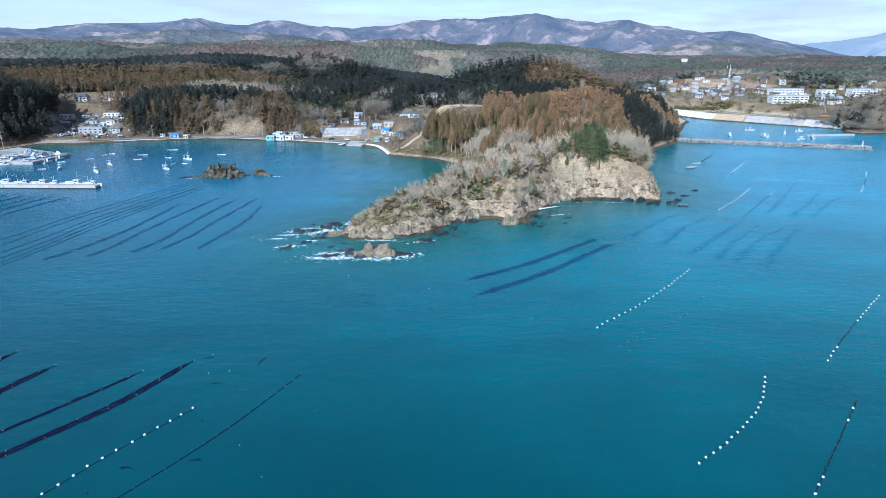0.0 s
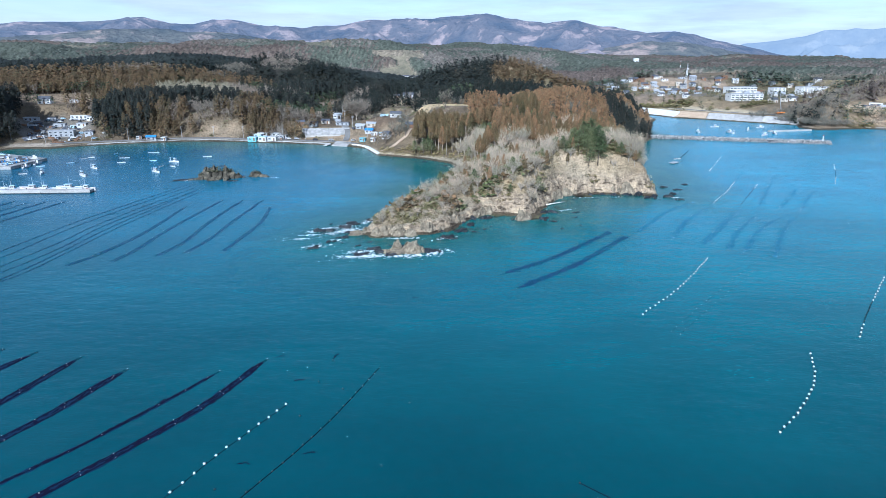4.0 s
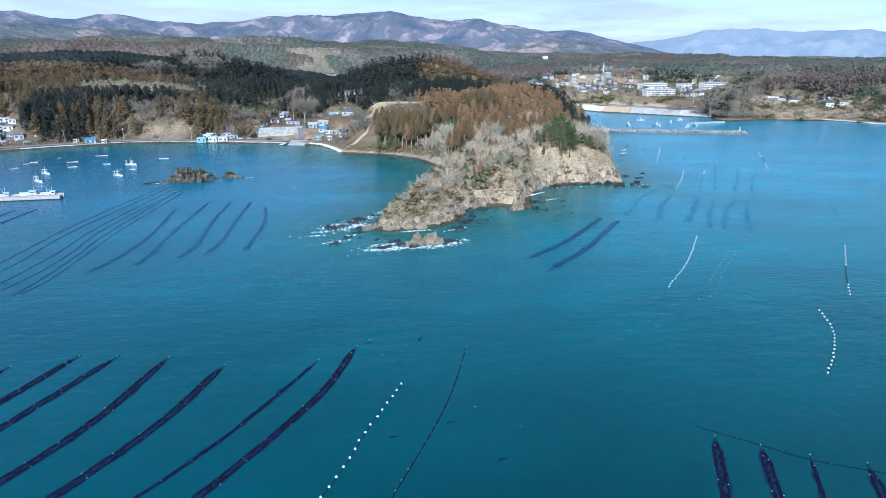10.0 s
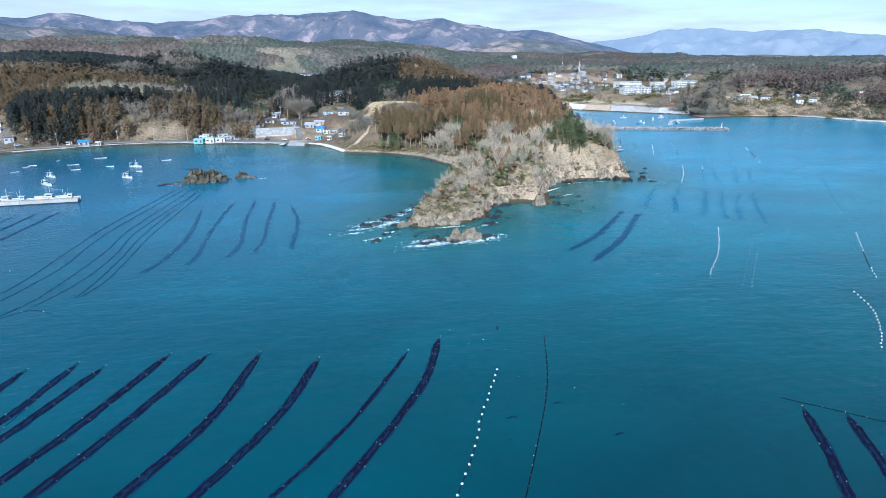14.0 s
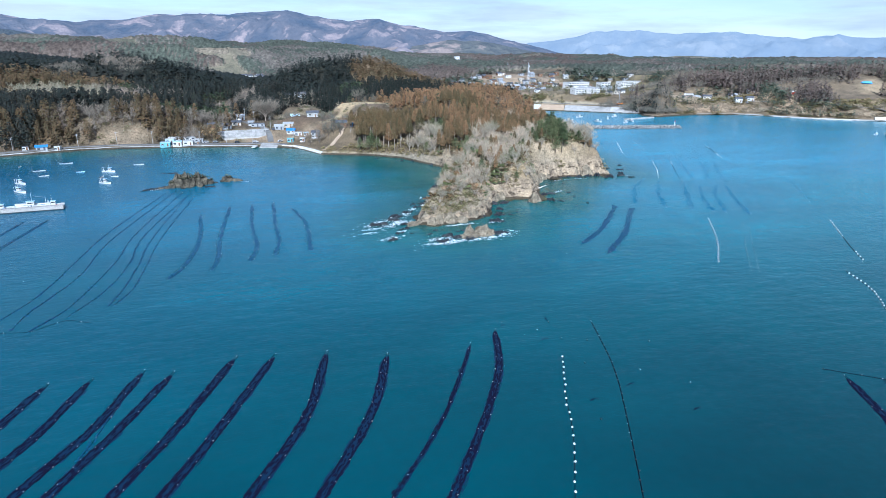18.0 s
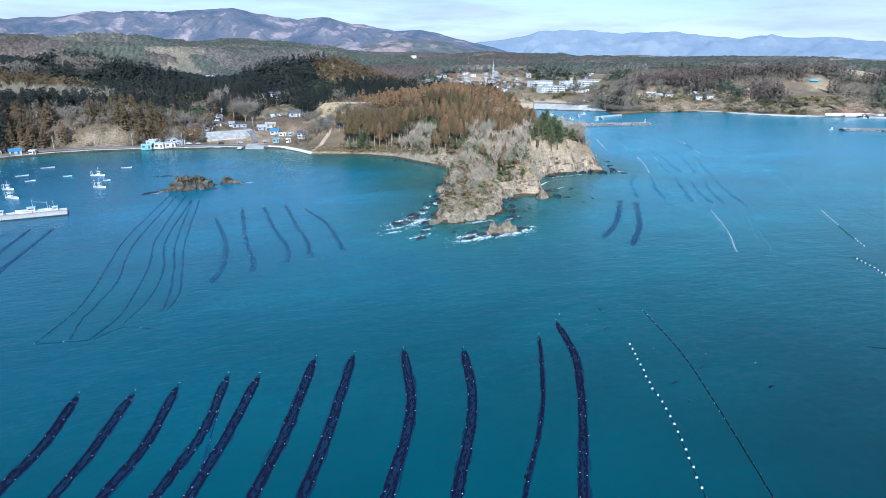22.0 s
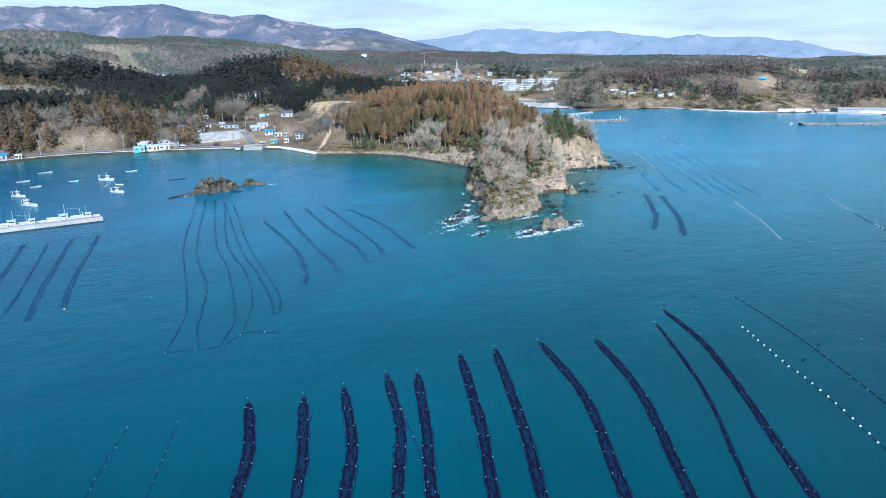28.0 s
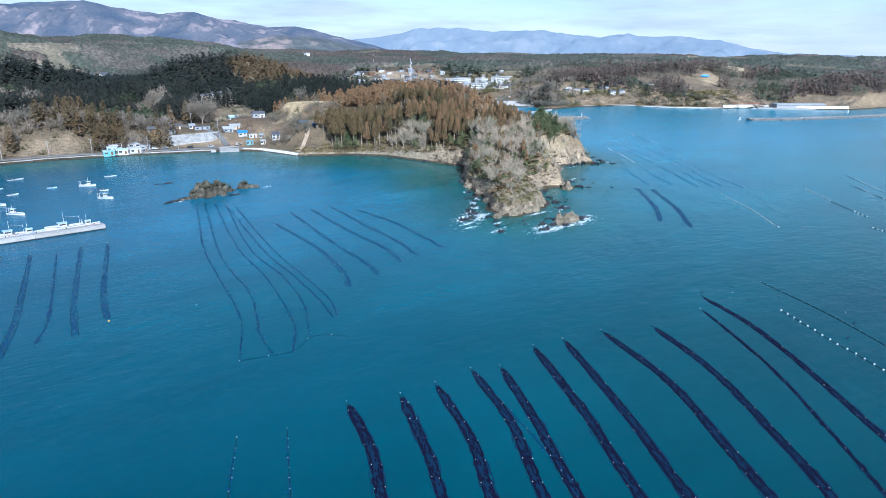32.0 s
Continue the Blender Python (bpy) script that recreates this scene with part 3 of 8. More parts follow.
# hills: middle x and y, half widths, turn, height
HILLS = [(-12, 226, 16, 11, 45, 1.6), (14, 254, 16, 14, 45, 1.7), (45, 292, 26, 20, 30, 4.9), (72, 318, 26, 24, 0, 5.4), (62, 345, 34, 30, 0, 0.0), (75, 395, 45, 40, 0, 17.3), (115, 440, 40, 50, 20, 11.6),
         (20, 405, 30, 22, 0, 0.0), (20, 430, 26, 18, 0, 10.5), (130, 520, 55, 60, 0, 13.0), (-15, 475, 40, 30, 0, 10.8), (100, 860, 150, 110, 10, 0.0), (-20, 690, 60, 60, 0, 11.0), (190, 740, 60, 90, 0, 14.6),
         (-300, 715, 150, 60, 0, 27.8), (-110, 800, 130, 90, 0, 10.1)]
HILLS += [(-205, 512, 50, 34, 0, 11.5), (-150, 495, 42, 26, 0, 6.9), (-340, 446, 26, 44, 0, 24.0), (-520, 600, 140, 120, 0, 32.5), (-110, 620, 70, 70, 0, 10.4), (362, 544, 20, 16, 20, 19.0), (470, 560, 60, 45, 0, 0.0),
          (620, 640, 150, 110, 0, 15.3), (860, 520, 200, 130, 0, 26.5), (600, 480, 60, 40, 0, 0.7), (760, 345, 70, 40, 0, 6.5), (400, 790, 160, 120, 0, 0.0), (330, 980, 200, 120, 0, 12.0), (80, 840, 110, 60, 0, 34.0),
          (70, 630, 60, 45, 0, 19.2), (-180, 885, 80, 60, 0, 25.8)]
HILLS += [(-200, 668, 50, 40, 0, 5.0), (-294, 615, 60, 45, 0, 11.9), (60, 370, 30, 24, 0, 4.8), (700, 900, 260, 160, 0, 24.2), (630, 515, 34, 24, 0, 7.0), (-80, 1060, 170, 100, 0, -15.0), (-560, 1230, 170, 80, 10, 13.0),
          (-260, 1480, 210, 90, 15, 13.0), (-820, 1500, 220, 110, 0, 16.0), (170, 1480, 190, 90, -10, 12.0), (-420, 980, 120, 60, 15, 12.0), (-60, 1900, 300, 130, 5, 14.0), (-620, 1950, 280, 130, 0, 16.0),
          (420, 1850, 260, 120, 0, 10.0), (352, 850, 85, 48, -15, 6.5), (668, 524, 46, 44, 0, 6.5)]
HILLS += [(806, 540, 70, 42, 0, 9.0), (-212, 596, 42, 26, 0, 7.5)]


# level spots: middle x and y, radius, height
PADS = [(-25, 479, 15, 15.5), (-23, 532, 14, 18), (-13, 592, 18, 22), (-60, 455, 16, 4.5), (-52, 468, 12, 8), (-72, 484, 15, 9.5), (-74, 525, 18, 10), (-80, 566, 16, 10), (2, 625, 24, 10), (52, 748, 26, 10), (-120, 461, 17, 2.2),
        (-278, 466, 17, 4.2), (-262, 458, 14, 3.4), (-297, 500, 18, 7.2), (-268, 500, 16, 7.0), (-312, 524, 16, 9.4), (-286, 526, 16, 9.2), (-199, 460, 9, 2.6), (-315, 558, 20, 20), (-48, 438, 10, 2.6), (-33, 434, 8, 6.0),
        (-15, 428, 9, 13), (14, 472, 20, 25), (370, 690, 60, 13)]
PADS += [(440, 745, 70, 15), (330, 760, 60, 16), (300, 630, 40, 5.6), (345, 600, 30, 5.6), (268, 668, 26, 5.8), (480, 578, 24, 8), (555, 527, 12, 19), (860, 520, 50, 20), (600, 362, 40, 2.5), (-46, 448, 12, 5.0)]


# wooded ridges behind the bay, seen from its mouth: half depth, then bearing, distance and height along the crest
RIDGES = [(62, [(-60, 720, 30), (-40, 700, 33), (-30, 720, 33), (-22, 740, 35), (-15.4, 747, 37), (-11, 735, 33), (-7, 720, 24), (-4, 700, 17), (0, 690, 9), (4, 690, 4)]),
          (70, [(-60, 900, 30), (-40, 900, 31), (-25, 880, 36), (-15, 900, 38), (-9.6, 880, 37), (-6, 890, 47), (-3.6, 880, 45), (-1, 850, 35), (1.7, 818, 27), (3.4, 820, 15), (6, 850, 13), (8, 900, 29), (10.5, 930, 39), (13.6, 948, 46), (16, 940, 43), (18, 925, 31), (20.5, 915, 14), (26, 900, 6)])]
RIDGES += [(85, [(-60, 1080, 40), (-24, 1100, 41), (-18, 1090, 47), (-13, 1088, 53), (-9, 1080, 46), (-6, 1100, 34), (-2, 1150, 31), (2, 1180, 24), (5, 1200, 14), (12, 1200, 20), (26, 1180, 24)])]


def ridge_land(x, y, r, side):
    base = 8 + 4 * wave(x, y, 120, 35, 4)
    spur = 1 - np.abs(wave(x, y, 150, 39, 3))
    for deep, crest in RIDGES:
        b, d, z = np.array(crest).T
        u = (r - np.interp(side, b, d) + 22 * wave(x, y, 140, 37, 3)) / deep
        base = np.maximum(base, np.interp(side, b, z) * np.exp(-0.5 * np.abs(u) ** 1.7) * (0.76 + 0.24 * spur + 0.24 * np.exp(-2 * u * u) * (1 - spur)))
    return base


def level(x, y):
    """The ground's height."""
    sd = inland(x, y)
    near = np.exp(-(((x - 30) / 110) ** 2 + ((y - 270) / 90) ** 2))
    sd = sd + near * (1.8 * wave(x, y, 14, 3) + 1.2 * wave(x, y, 4, 9, 3))
    h = np.zeros_like(x)
    for cx, cy, sx, sy, turn, top in HILLS:
        c, s = math.cos(radians(turn)), math.sin(radians(turn))
        u, v = ((x - cx) * c + (y - cy) * s) / sx, (-(x - cx) * s + (y - cy) * c) / sy
        h += top * np.exp(-0.5 * (u * u + v * v))
    far = step(120, 700, sd)
    h += far * (13 + 11 * wave(x, y, 420, 21, 5)) + step(10, 60, sd) * (1.0 + 1.6 * wave(x, y, 60, 5))
    r, side = np.hypot(x + 100, y), np.degrees(np.arctan2(x + 100, np.maximum(y, 1.0)))
    h += step(800, 2500, r) * (20 + 26 * (1 - step(2, 26, side))) * (1 + 0.55 * wave(x, y, 700, 31, 4))
    h += step(1150, 1500, r) * (12 + 14 * (1 - step(2, 26, side))) * (1.0 - 3.4 * np.abs(wave(x, y, 430, 33, 2, 0.4)))
    w = step(615, 690, r) * (1 - step(1230, 1480, r)) * (1 - step(20, 27, side))
    h = h * (1 - w) + ridge_land(x, y, r, side) * w
    for px, py, pr, pz in PADS:
        w = 1 - step(0.75, 1.6, np.hypot(x - px, y - py) / pr)
        h = h * (1 - w) + np.maximum(pz - 2.1, 0) * w
    ramp = 13 + 26 * (1 - np.clip(near * 2.2, 0, 1))
    bank = 0.9 * step(0, 2.5, sd) + 1.2 * step(2, 12, sd)
    crag = np.clip(near * 1.6, 0, 1)
    face = 0.5 + 0.5 * wave(x, y, 34, 47, 3)
    face = np.clip(1.6 * face - 0.2, 0, 1.3)
    cliff = crag * ((0.5 + 3.0 * face) * step(0.0, 2.4 + 2.5 * (1 - np.minimum(face, 1)), sd) + 3.2 * face * step(3.0, 8.0, sd))
    cliff += crag * 7.6 * step(8, 26, x) * (1 - step(300, 320, y)) * step(1.5, 9, sd) * (1 - 0.9 * step(12, 34, sd))
    rough = crag * step(0, 3, sd) * (1.2 * wave(x, y, 11, 41, 4) + (1 - step(6, 16, sd)) * (3.4 * (0.4 - np.abs(wave(x, y, 8, 43, 3, 0.6))) + 2.0 * (0.4 - np.abs(wave(x, y, 2.9, 45, 2)))))
    land = bank + cliff + rough + h * step(0, 1, (sd - 9 * (1 - np.clip(near * 2.2, 0, 1))) / np.minimum(ramp, 16))
    shelf = 0.05 + 0.16 * (1 - np.clip(near * 1.8, 0, 1))
    sea = np.maximum(sd * shelf, -7) + crag * 0.45 * wave(x, y, 7, 51, 4) * step(-30, -2, sd)
    return np.where(sd > 0, land, np.minimum(sea, -0.02 + crag * 0.35))


def spread(parts):
    """Grid lines: (start, end, gap) by (start, end, gap)."""
    out = [np.arange(a, b, g) for a, b, g in parts]
    return np.concatenate(out + [[parts[-1][1]]])


gx = spread([(-4900, -1500, 120), (-1500, -700, 34), (-700, -340, 10), (-340, -60, 4), (-60, 112, 0.95), (112, 420, 4), (420, 900, 10), (900, 1800, 34), (1800, 4900, 120)])
gy = spread([(-400, 150, 50), (150, 196, 6), (196, 300, 0.95), (300, 480, 3), (480, 700, 6), (700, 1300, 11), (1300, 2400, 34), (2400, 4900, 110)])
GX, GY = np.meshgrid(gx, gy)
GZ = level(GX, GY)
nx, ny = len(gx), len(gy)
ids = np.arange(nx * ny).reshape(ny, nx)
quads = np.stack([ids[:-1, :-1], ids[:-1, 1:], ids[1:, 1:], ids[1:, :-1]], -1).reshape(-1, 4)
land_tris = np.concatenate([quads[:, [0, 1, 2]], quads[:, [0, 2, 3]]])
land_pts = np.stack([GX, GY, GZ], -1).reshape(-1, 3)
low = (land_pts[land_tris][:, :, 2].max(1) < -6.5)
ground = solid("ground", (land_pts, land_tris[~low]), GROUND, "winter coast with rock cliffs, brown woods and pale fields", "ground", kind="structure", smooth=True)

# what covers the ground: woodland litter, dry grass, fields, yards, painted cloud shade
cx_, cy_ = land_pts[:, 0], land_pts[:, 1]
litter, straw, green = np.array([0.11, 0.085, 0.06]), np.array([0.30, 0.235, 0.145]), np.array([0.10, 0.105, 0.05])
k1 = step(-0.2, 0.5, wave(cx_, cy_, 140, 61, 5))[:, None]
k2 = step(0.1, 0.6, wave(cx_, cy_, 260, 71, 5))[:, None]
cover = litter * (1 - k1) + straw * k1 * 0.7 + litter * 0.3 * k1
cover = cover * (1 - 0.6 * k2) + green * 0.6 * k2
bay_side = ((cx_ < -60) & (cy_ < 600))[:, None] * 0.85
cover = cover * (1 - bay_side) + litter * bay_side
east_side = (((cx_ > 385) & (cy_ < 640)) | ((cx_ > 322) & (cy_ < 590)))[:, None] * 0.8
cover = cover * (1 - east_side) + litter * 1.7 * east_side
FIELDS = [(-60, 455, 34, 16, -12, (0.215, 0.165, 0.115)), (-25, 478, 34, 22, 0, (0.13, 0.094, 0.066)), (-22, 512, 34, 24, 0, (0.13, 0.105, 0.075)), (0, 462, 30, 14, 0, (0.14, 0.105, 0.076)),
          (-12, 440, 22, 16, 0, (0.155, 0.112, 0.076)), (-14, 580, 24, 18, 0, (0.22, 0.18, 0.13)), (14, 472, 24, 10, 8, (0.40, 0.31, 0.19)), (-8, 458, 20, 4, 12, (0.30, 0.235, 0.15)), (-95, 478, 16, 5, 10, (0.26, 0.18, 0.10)),
          (-132, 459, 14, 4, 5, (0.42, 0.34, 0.24)), (634, 484, 30, 15, 28, (0.29, 0.225, 0.15)), (770, 508, 50, 22, 25, (0.36, 0.29, 0.19))]
FIELDS += [(304, 650, 78, 20, -42, (0.34, 0.29, 0.215)), (270, 720, 60, 40, -30, (0.21, 0.16, 0.118)), (390, 760, 120, 60, 0, (0.19, 0.165, 0.13)), (455, 582, 30, 10, -20, (0.33, 0.285, 0.22)),
           (-157, 471, 17, 9, 0, (0.20, 0.155, 0.11)), (352, 835, 95, 46, -15, (0.23, 0.18, 0.135)), (-264, 434, 26, 7, 0, (0.26, 0.225, 0.195)), (-275, 472, 30, 22, -25, (0.17, 0.15, 0.13)),
           (-295, 510, 26, 26, -25, (0.15, 0.135, 0.115)), (-325, 568, 46, 17, 5, (0.20, 0.15, 0.105)), (235, 612, 14, 26, -30, (0.36, 0.32, 0.26))]
for fx, fy, fa, fb, turn, tone in FIELDS:
    c, s = math.cos(radians(turn)), math.sin(radians(turn))
    u, v = ((cx_ - fx) * c + (cy_ - fy) * s) / fa, (-(cx_ - fx) * s + (cy_ - fy) * c) / fb
    w = (1 - step(0.8, 1.05, np.hypot(u, v) + 0.12 * wave(cx_, cy_, 12, 77)))[:, None]
    cover = cover * (1 - w) + np.array(tone) * w
shore_near = inland(cx_, cy_)
w = (step(1000, 1500, np.hypot(cx_ + 100, cy_)))[:, None]
k3 = step(-0.3, 0.4, wave(cx_, cy_, 330, 95, 5))[:, None]
cover = cover * (1 - w) + (np.array([0.165, 0.145, 0.112]) * k3 + np.array([0.075, 0.08, 0.06]) * (1 - k3)) * w
# cloud shade over the ridge woods, painted into the ground colour
cloud_shade = ((cx_ < 40 + 0.08 * cy_) * step(660, 700, cy_ + 20 * wave(cx_, cy_, 90, 97)) * (1 - step(880, 960, cy_ + 30 * wave(cx_, cy_, 90, 98))))[:, None]
cover = cover * (1 - cloud_shade) + np.array([0.035, 0.034, 0.028]) * cloud_shade
tip = np.exp(-(((cx_ - 30) / 100) ** 2 + ((cy_ - 262) / 60) ** 2))
w = (step(0.25, 0.7, tip) * step(-0.5, 0.4, wave(cx_, cy_, 20, 81)))[:, None]
cover = cover * (1 - w) + np.array([0.29, 0.232, 0.165]) * w
w = (1 - step(2.5, 6.0, shore_near))[:, None]
cover = cover * (1 - w) + np.array([0.27, 0.23, 0.175]) * w
w = (1 - step(-3.0, 0.4, shore_near))[:, None]
weed = step(-0.15, 0.25, wave(cx_, cy_, 11, 89, 4))[:, None]
cover = cover * (1 - w) + (np.array([0.34, 0.36, 0.22]) * (1 - weed) + np.array([0.03, 0.036, 0.024]) * weed) * w
rocky = step(0.12, 0.4, tip) * (1 - step(7.0, 12.0, land_pts[:, 2] + 4 * wave(cx_, cy_, 15, 87)))
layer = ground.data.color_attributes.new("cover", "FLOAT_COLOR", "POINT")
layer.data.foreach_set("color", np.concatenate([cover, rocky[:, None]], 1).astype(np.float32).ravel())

sea_x = spread([(-4950, -500, 300), (-500, -320, 40), (-320, 260, 5), (260, 500, 40), (500, 4950, 300)])
sea_y = spread([(-4950, -500, 300), (-500, 150, 50), (150, 480, 5), (480, 700, 40), (700, 4950, 300)])
SX, SY = np.meshgrid(sea_x, sea_y)
sid = np.arange(SX.size).reshape(SX.shape)
sq = np.stack([sid[:-1, :-1], sid[:-1, 1:], sid[1:, 1:], sid[1:, :-1]], -1).reshape(-1, 4)
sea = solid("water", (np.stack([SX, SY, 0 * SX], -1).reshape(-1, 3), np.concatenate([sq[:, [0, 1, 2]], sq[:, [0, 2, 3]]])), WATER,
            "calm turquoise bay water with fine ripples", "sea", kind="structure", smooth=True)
off_shore = inland(SX, SY) + 9 * wave(SX, SY, 40, 57, 3)
depth_tint = (0.85 * step(-52, -2, off_shore).ravel() + 0.35 * blob(SX, SY, -30, 350, 60, 80).ravel() * step(-60, -25, off_shore).ravel()).clip(0, 0.9) * (SX.ravel() < 200)
sea.data.attributes.new("shallow", "FLOAT", "POINT").data.foreach_set("value", depth_tint.astype(np.float32))
sea.data.attributes.new("reef", "FLOAT", "POINT").data.foreach_set("value", (0.9 * step(-20, -3, inland(SX, SY) + 7 * wave(SX, SY, 25, 59, 3)) * np.exp(-(((SX - 25) / 120) ** 2 + ((SY - 250) / 90) ** 2))).ravel().astype(np.float32))
bed = box(-4950, 4950, -4950, 4950, -9.0, -8.0)
solid("seabed", bed, surface("seabed_silt", (0.01, 0.05, 0.07), (0.015, 0.07, 0.09), 0.05, 0.95), "dark silt bottom of the bay", "seabed", kind="structure")


# ---- mountains behind ----
def mountain(name, crest, radius, depth, material, label, seed):
    az = np.radians(np.arange(crest[0][0], crest[-1][0], 0.16))
    top = np.interp(np.degrees(az), [a for a, _ in crest], [z for _, z in crest])
    rr = np.linspace(-1, 0.35, 56)
    A, R = np.meshgrid(az, rr)
    x, y = -100 + (radius + R * depth) * np.sin(A), (radius + R * depth) * np.cos(A)
    rise = np.where(R < 0, np.clip(1 + R, 0, 1) ** 1.35, 1 - 0.8 * R)
    wx, wy = x + 160 * wave(x, y, 500, seed + 7, 3), y + 160 * wave(x, y, 500, seed + 8, 3)
    spurs = 0.5 - 2.3 * np.abs(wave(wx, wy, 620, seed, 2, 0.45)) + 0.6 * (0.4 - 2 * np.abs(wave(wx, wy, 250, seed + 1, 3, 0.5)))
    z = np.maximum((top[None] + 24 * (0.3 - np.abs(wave(x, y, 210, seed + 3, 3)))) * (rise + 0.46 * spurs * np.sin(math.pi * np.clip(1 + R, 0, 1)) ** 0.8 * (R < 0)), 5)
    na, nr = len(az), len(rr)
    q = np.arange(na * nr).reshape(nr, na)
    q = np.stack([q[:-1, :-1], q[:-1, 1:], q[1:, 1:], q[1:, :-1]], -1).reshape(-1, 4)
    return solid(name, (np.stack([x, y, z], -1).reshape(-1, 3), np.concatenate([q[:, [0, 1, 2]], q[:, [0, 2, 3]]])), material, label, "mountains", kind="structure", smooth=True)


CREST = [(-62, 160), (-50, 190), (-42, 175), (-33.3, 176), (-31.2, 171), (-27.4, 214), (-23.8, 217), (-19.3, 250), (-17.3, 217), (-15.5, 214), (-14.1, 244), (-12, 246), (-9.8, 215), (-6.7, 204), (-4, 233),
         (-1, 258), (5.5, 277), (9.3, 300), (11.5, 271), (14.5, 241), (16.5, 257), (19.5, 226), (22.9, 188), (25, 197), (27, 165), (29.3, 122), (31.2, 98), (33.5, 60), (36, 20)]
FAR_CREST = [(27, 60), (30.5, 128), (33.5, 165), (36.2, 213), (39.5, 215), (42.5, 193), (46.7, 207), (49.2, 176), (52, 162), (54.4, 186), (56.4, 168), (58.4, 166), (61.5, 146), (64.1, 92), (67, 62), (72, 50), (80, 40), (95, 30)]
mountain("backdrop", CREST, 4200, 1500, MOUNTAIN, "grey-brown wooded mountain range, thin haze put in as glow", 91)
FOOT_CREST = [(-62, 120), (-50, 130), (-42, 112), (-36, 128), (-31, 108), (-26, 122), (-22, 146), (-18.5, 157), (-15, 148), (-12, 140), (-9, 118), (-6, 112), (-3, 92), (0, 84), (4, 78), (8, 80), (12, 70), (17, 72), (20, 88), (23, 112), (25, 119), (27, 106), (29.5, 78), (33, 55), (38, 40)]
mountain("backdrop", FOOT_CREST, 3200, 560, FOOTHILL, "brown and dull green wooded foothills with bare clearings, haze put in as glow", 97)
mountain("backdrop", FAR_CREST, 4720, 700, FAR_MOUNTAIN, "far mountain range on the skyline, blue haze in its colour and glow", 95)


# ---- rocks, reefs and foam ----
def crag(rx, ry, rz, seed, rings=9, sides=16, peak=0.0):
    """A jagged rock: a dome broken by slanting strata and cracks, its foot under water."""
    rng = np.random.default_rng(seed)
    v, f = ball(1.0, sides, rings)
    a = np.arctan2(v[:, 1], v[:, 0])
    lump = 1 + 0.28 * wave(3 * np.cos(a) + 9 * seed, 3 * np.sin(a) + 3 * v[:, 2], 1.7, seed, 4, 0.6)
    strata = 0.10 * np.abs(((v[:, 0] * 0.6 + v[:, 2] * 1.4 + v[:, 1] * 0.3) * 3.2 + seed) % 1 - 0.5)
    v = v * (lump - strata)[:, None]
    v[:, 2] = np.where(v[:, 2] > 0, v[:, 2] ** (1 + peak) if peak == 0 else np.sign(v[:, 2]) * np.abs(v[:, 2]) ** (1 + peak), v[:, 2] * 0.5)
    v += rng.normal(0, 0.075, v.shape)
    return v * np.array([rx, ry, rz]), f


def rock(x, y, rx, ry, rz, turn, seed, label, material=None, peak=0.0, sink=0.15, name="rock", group="", shapes=None):
    if shapes:
        ob = thing(name, pose(x, y, -sink * rz), label, "rock", group)
        for shape in shapes:
            part("crag", shape, material or ROCK, ob)
        return ob
    return solid(name, moved(crag(rx, ry, rz, seed, peak=peak), turn=turn), material or ROCK, label, "rock", group, m=pose(x, y, -sink * rz))


def leaning(shape, tilt, x, y, z, turn):
    """The shape tipped over to one side, then set down."""
    v, f = shape
    c, s = math.cos(radians(tilt)), math.sin(radians(tilt))
    return moved((np.stack([v[:, 0] * c + v[:, 2] * s, v[:, 1], v[:, 2] * c - v[:, 0] * s], 1), f), x, y, z, turn)


def slab(w, d, h, lean, seed):
    """A tilted bed of rock: one steep broken face, one long dip slope, its edges chipped."""
    rng = np.random.default_rng(seed)
    n = 9
    u, t = np.meshgrid(np.linspace(-1, 1, n), np.linspace(0, 1, n))
    top = h * (0.8 - 0.55 * np.abs(u) ** 3.0 - 0.2 * u + 0.12 * np.round(2.4 * wave(u * 3 + seed, t * 3, 1.3, seed, 2)))
    rows = []
    for side, run in ((-1, 1.0), (1, 0.28)):
        x = w * u * (1 - 0.25 * t) + lean * t
        y = side * d * run * (1 - t) + 0.12 * d * np.round(3 * wave(u * 4, t * 4 + side, 1.1, seed + 3, 2))
        rows.append(np.stack([x, y, -1.0 + (top + 1.0) * t], -1) + rng.normal(0, 0.05 * h, (n, n, 3)))
    rows[1][-1] = rows[0][-1]
    v = np.concatenate([r.reshape(-1, 3) for r in rows])
    q = np.arange(n * n).reshape(n, n)
    q = np.stack([q[:-1, :-1], q[:-1, 1:], q[1:, 1:], q[1:, :-1]], -1).reshape(-1, 4)
    f = np.concatenate([q[:, [0, 1, 2]], q[:, [0, 2, 3]]])
    return v, np.concatenate([f, f[:, ::-1] + n * n])


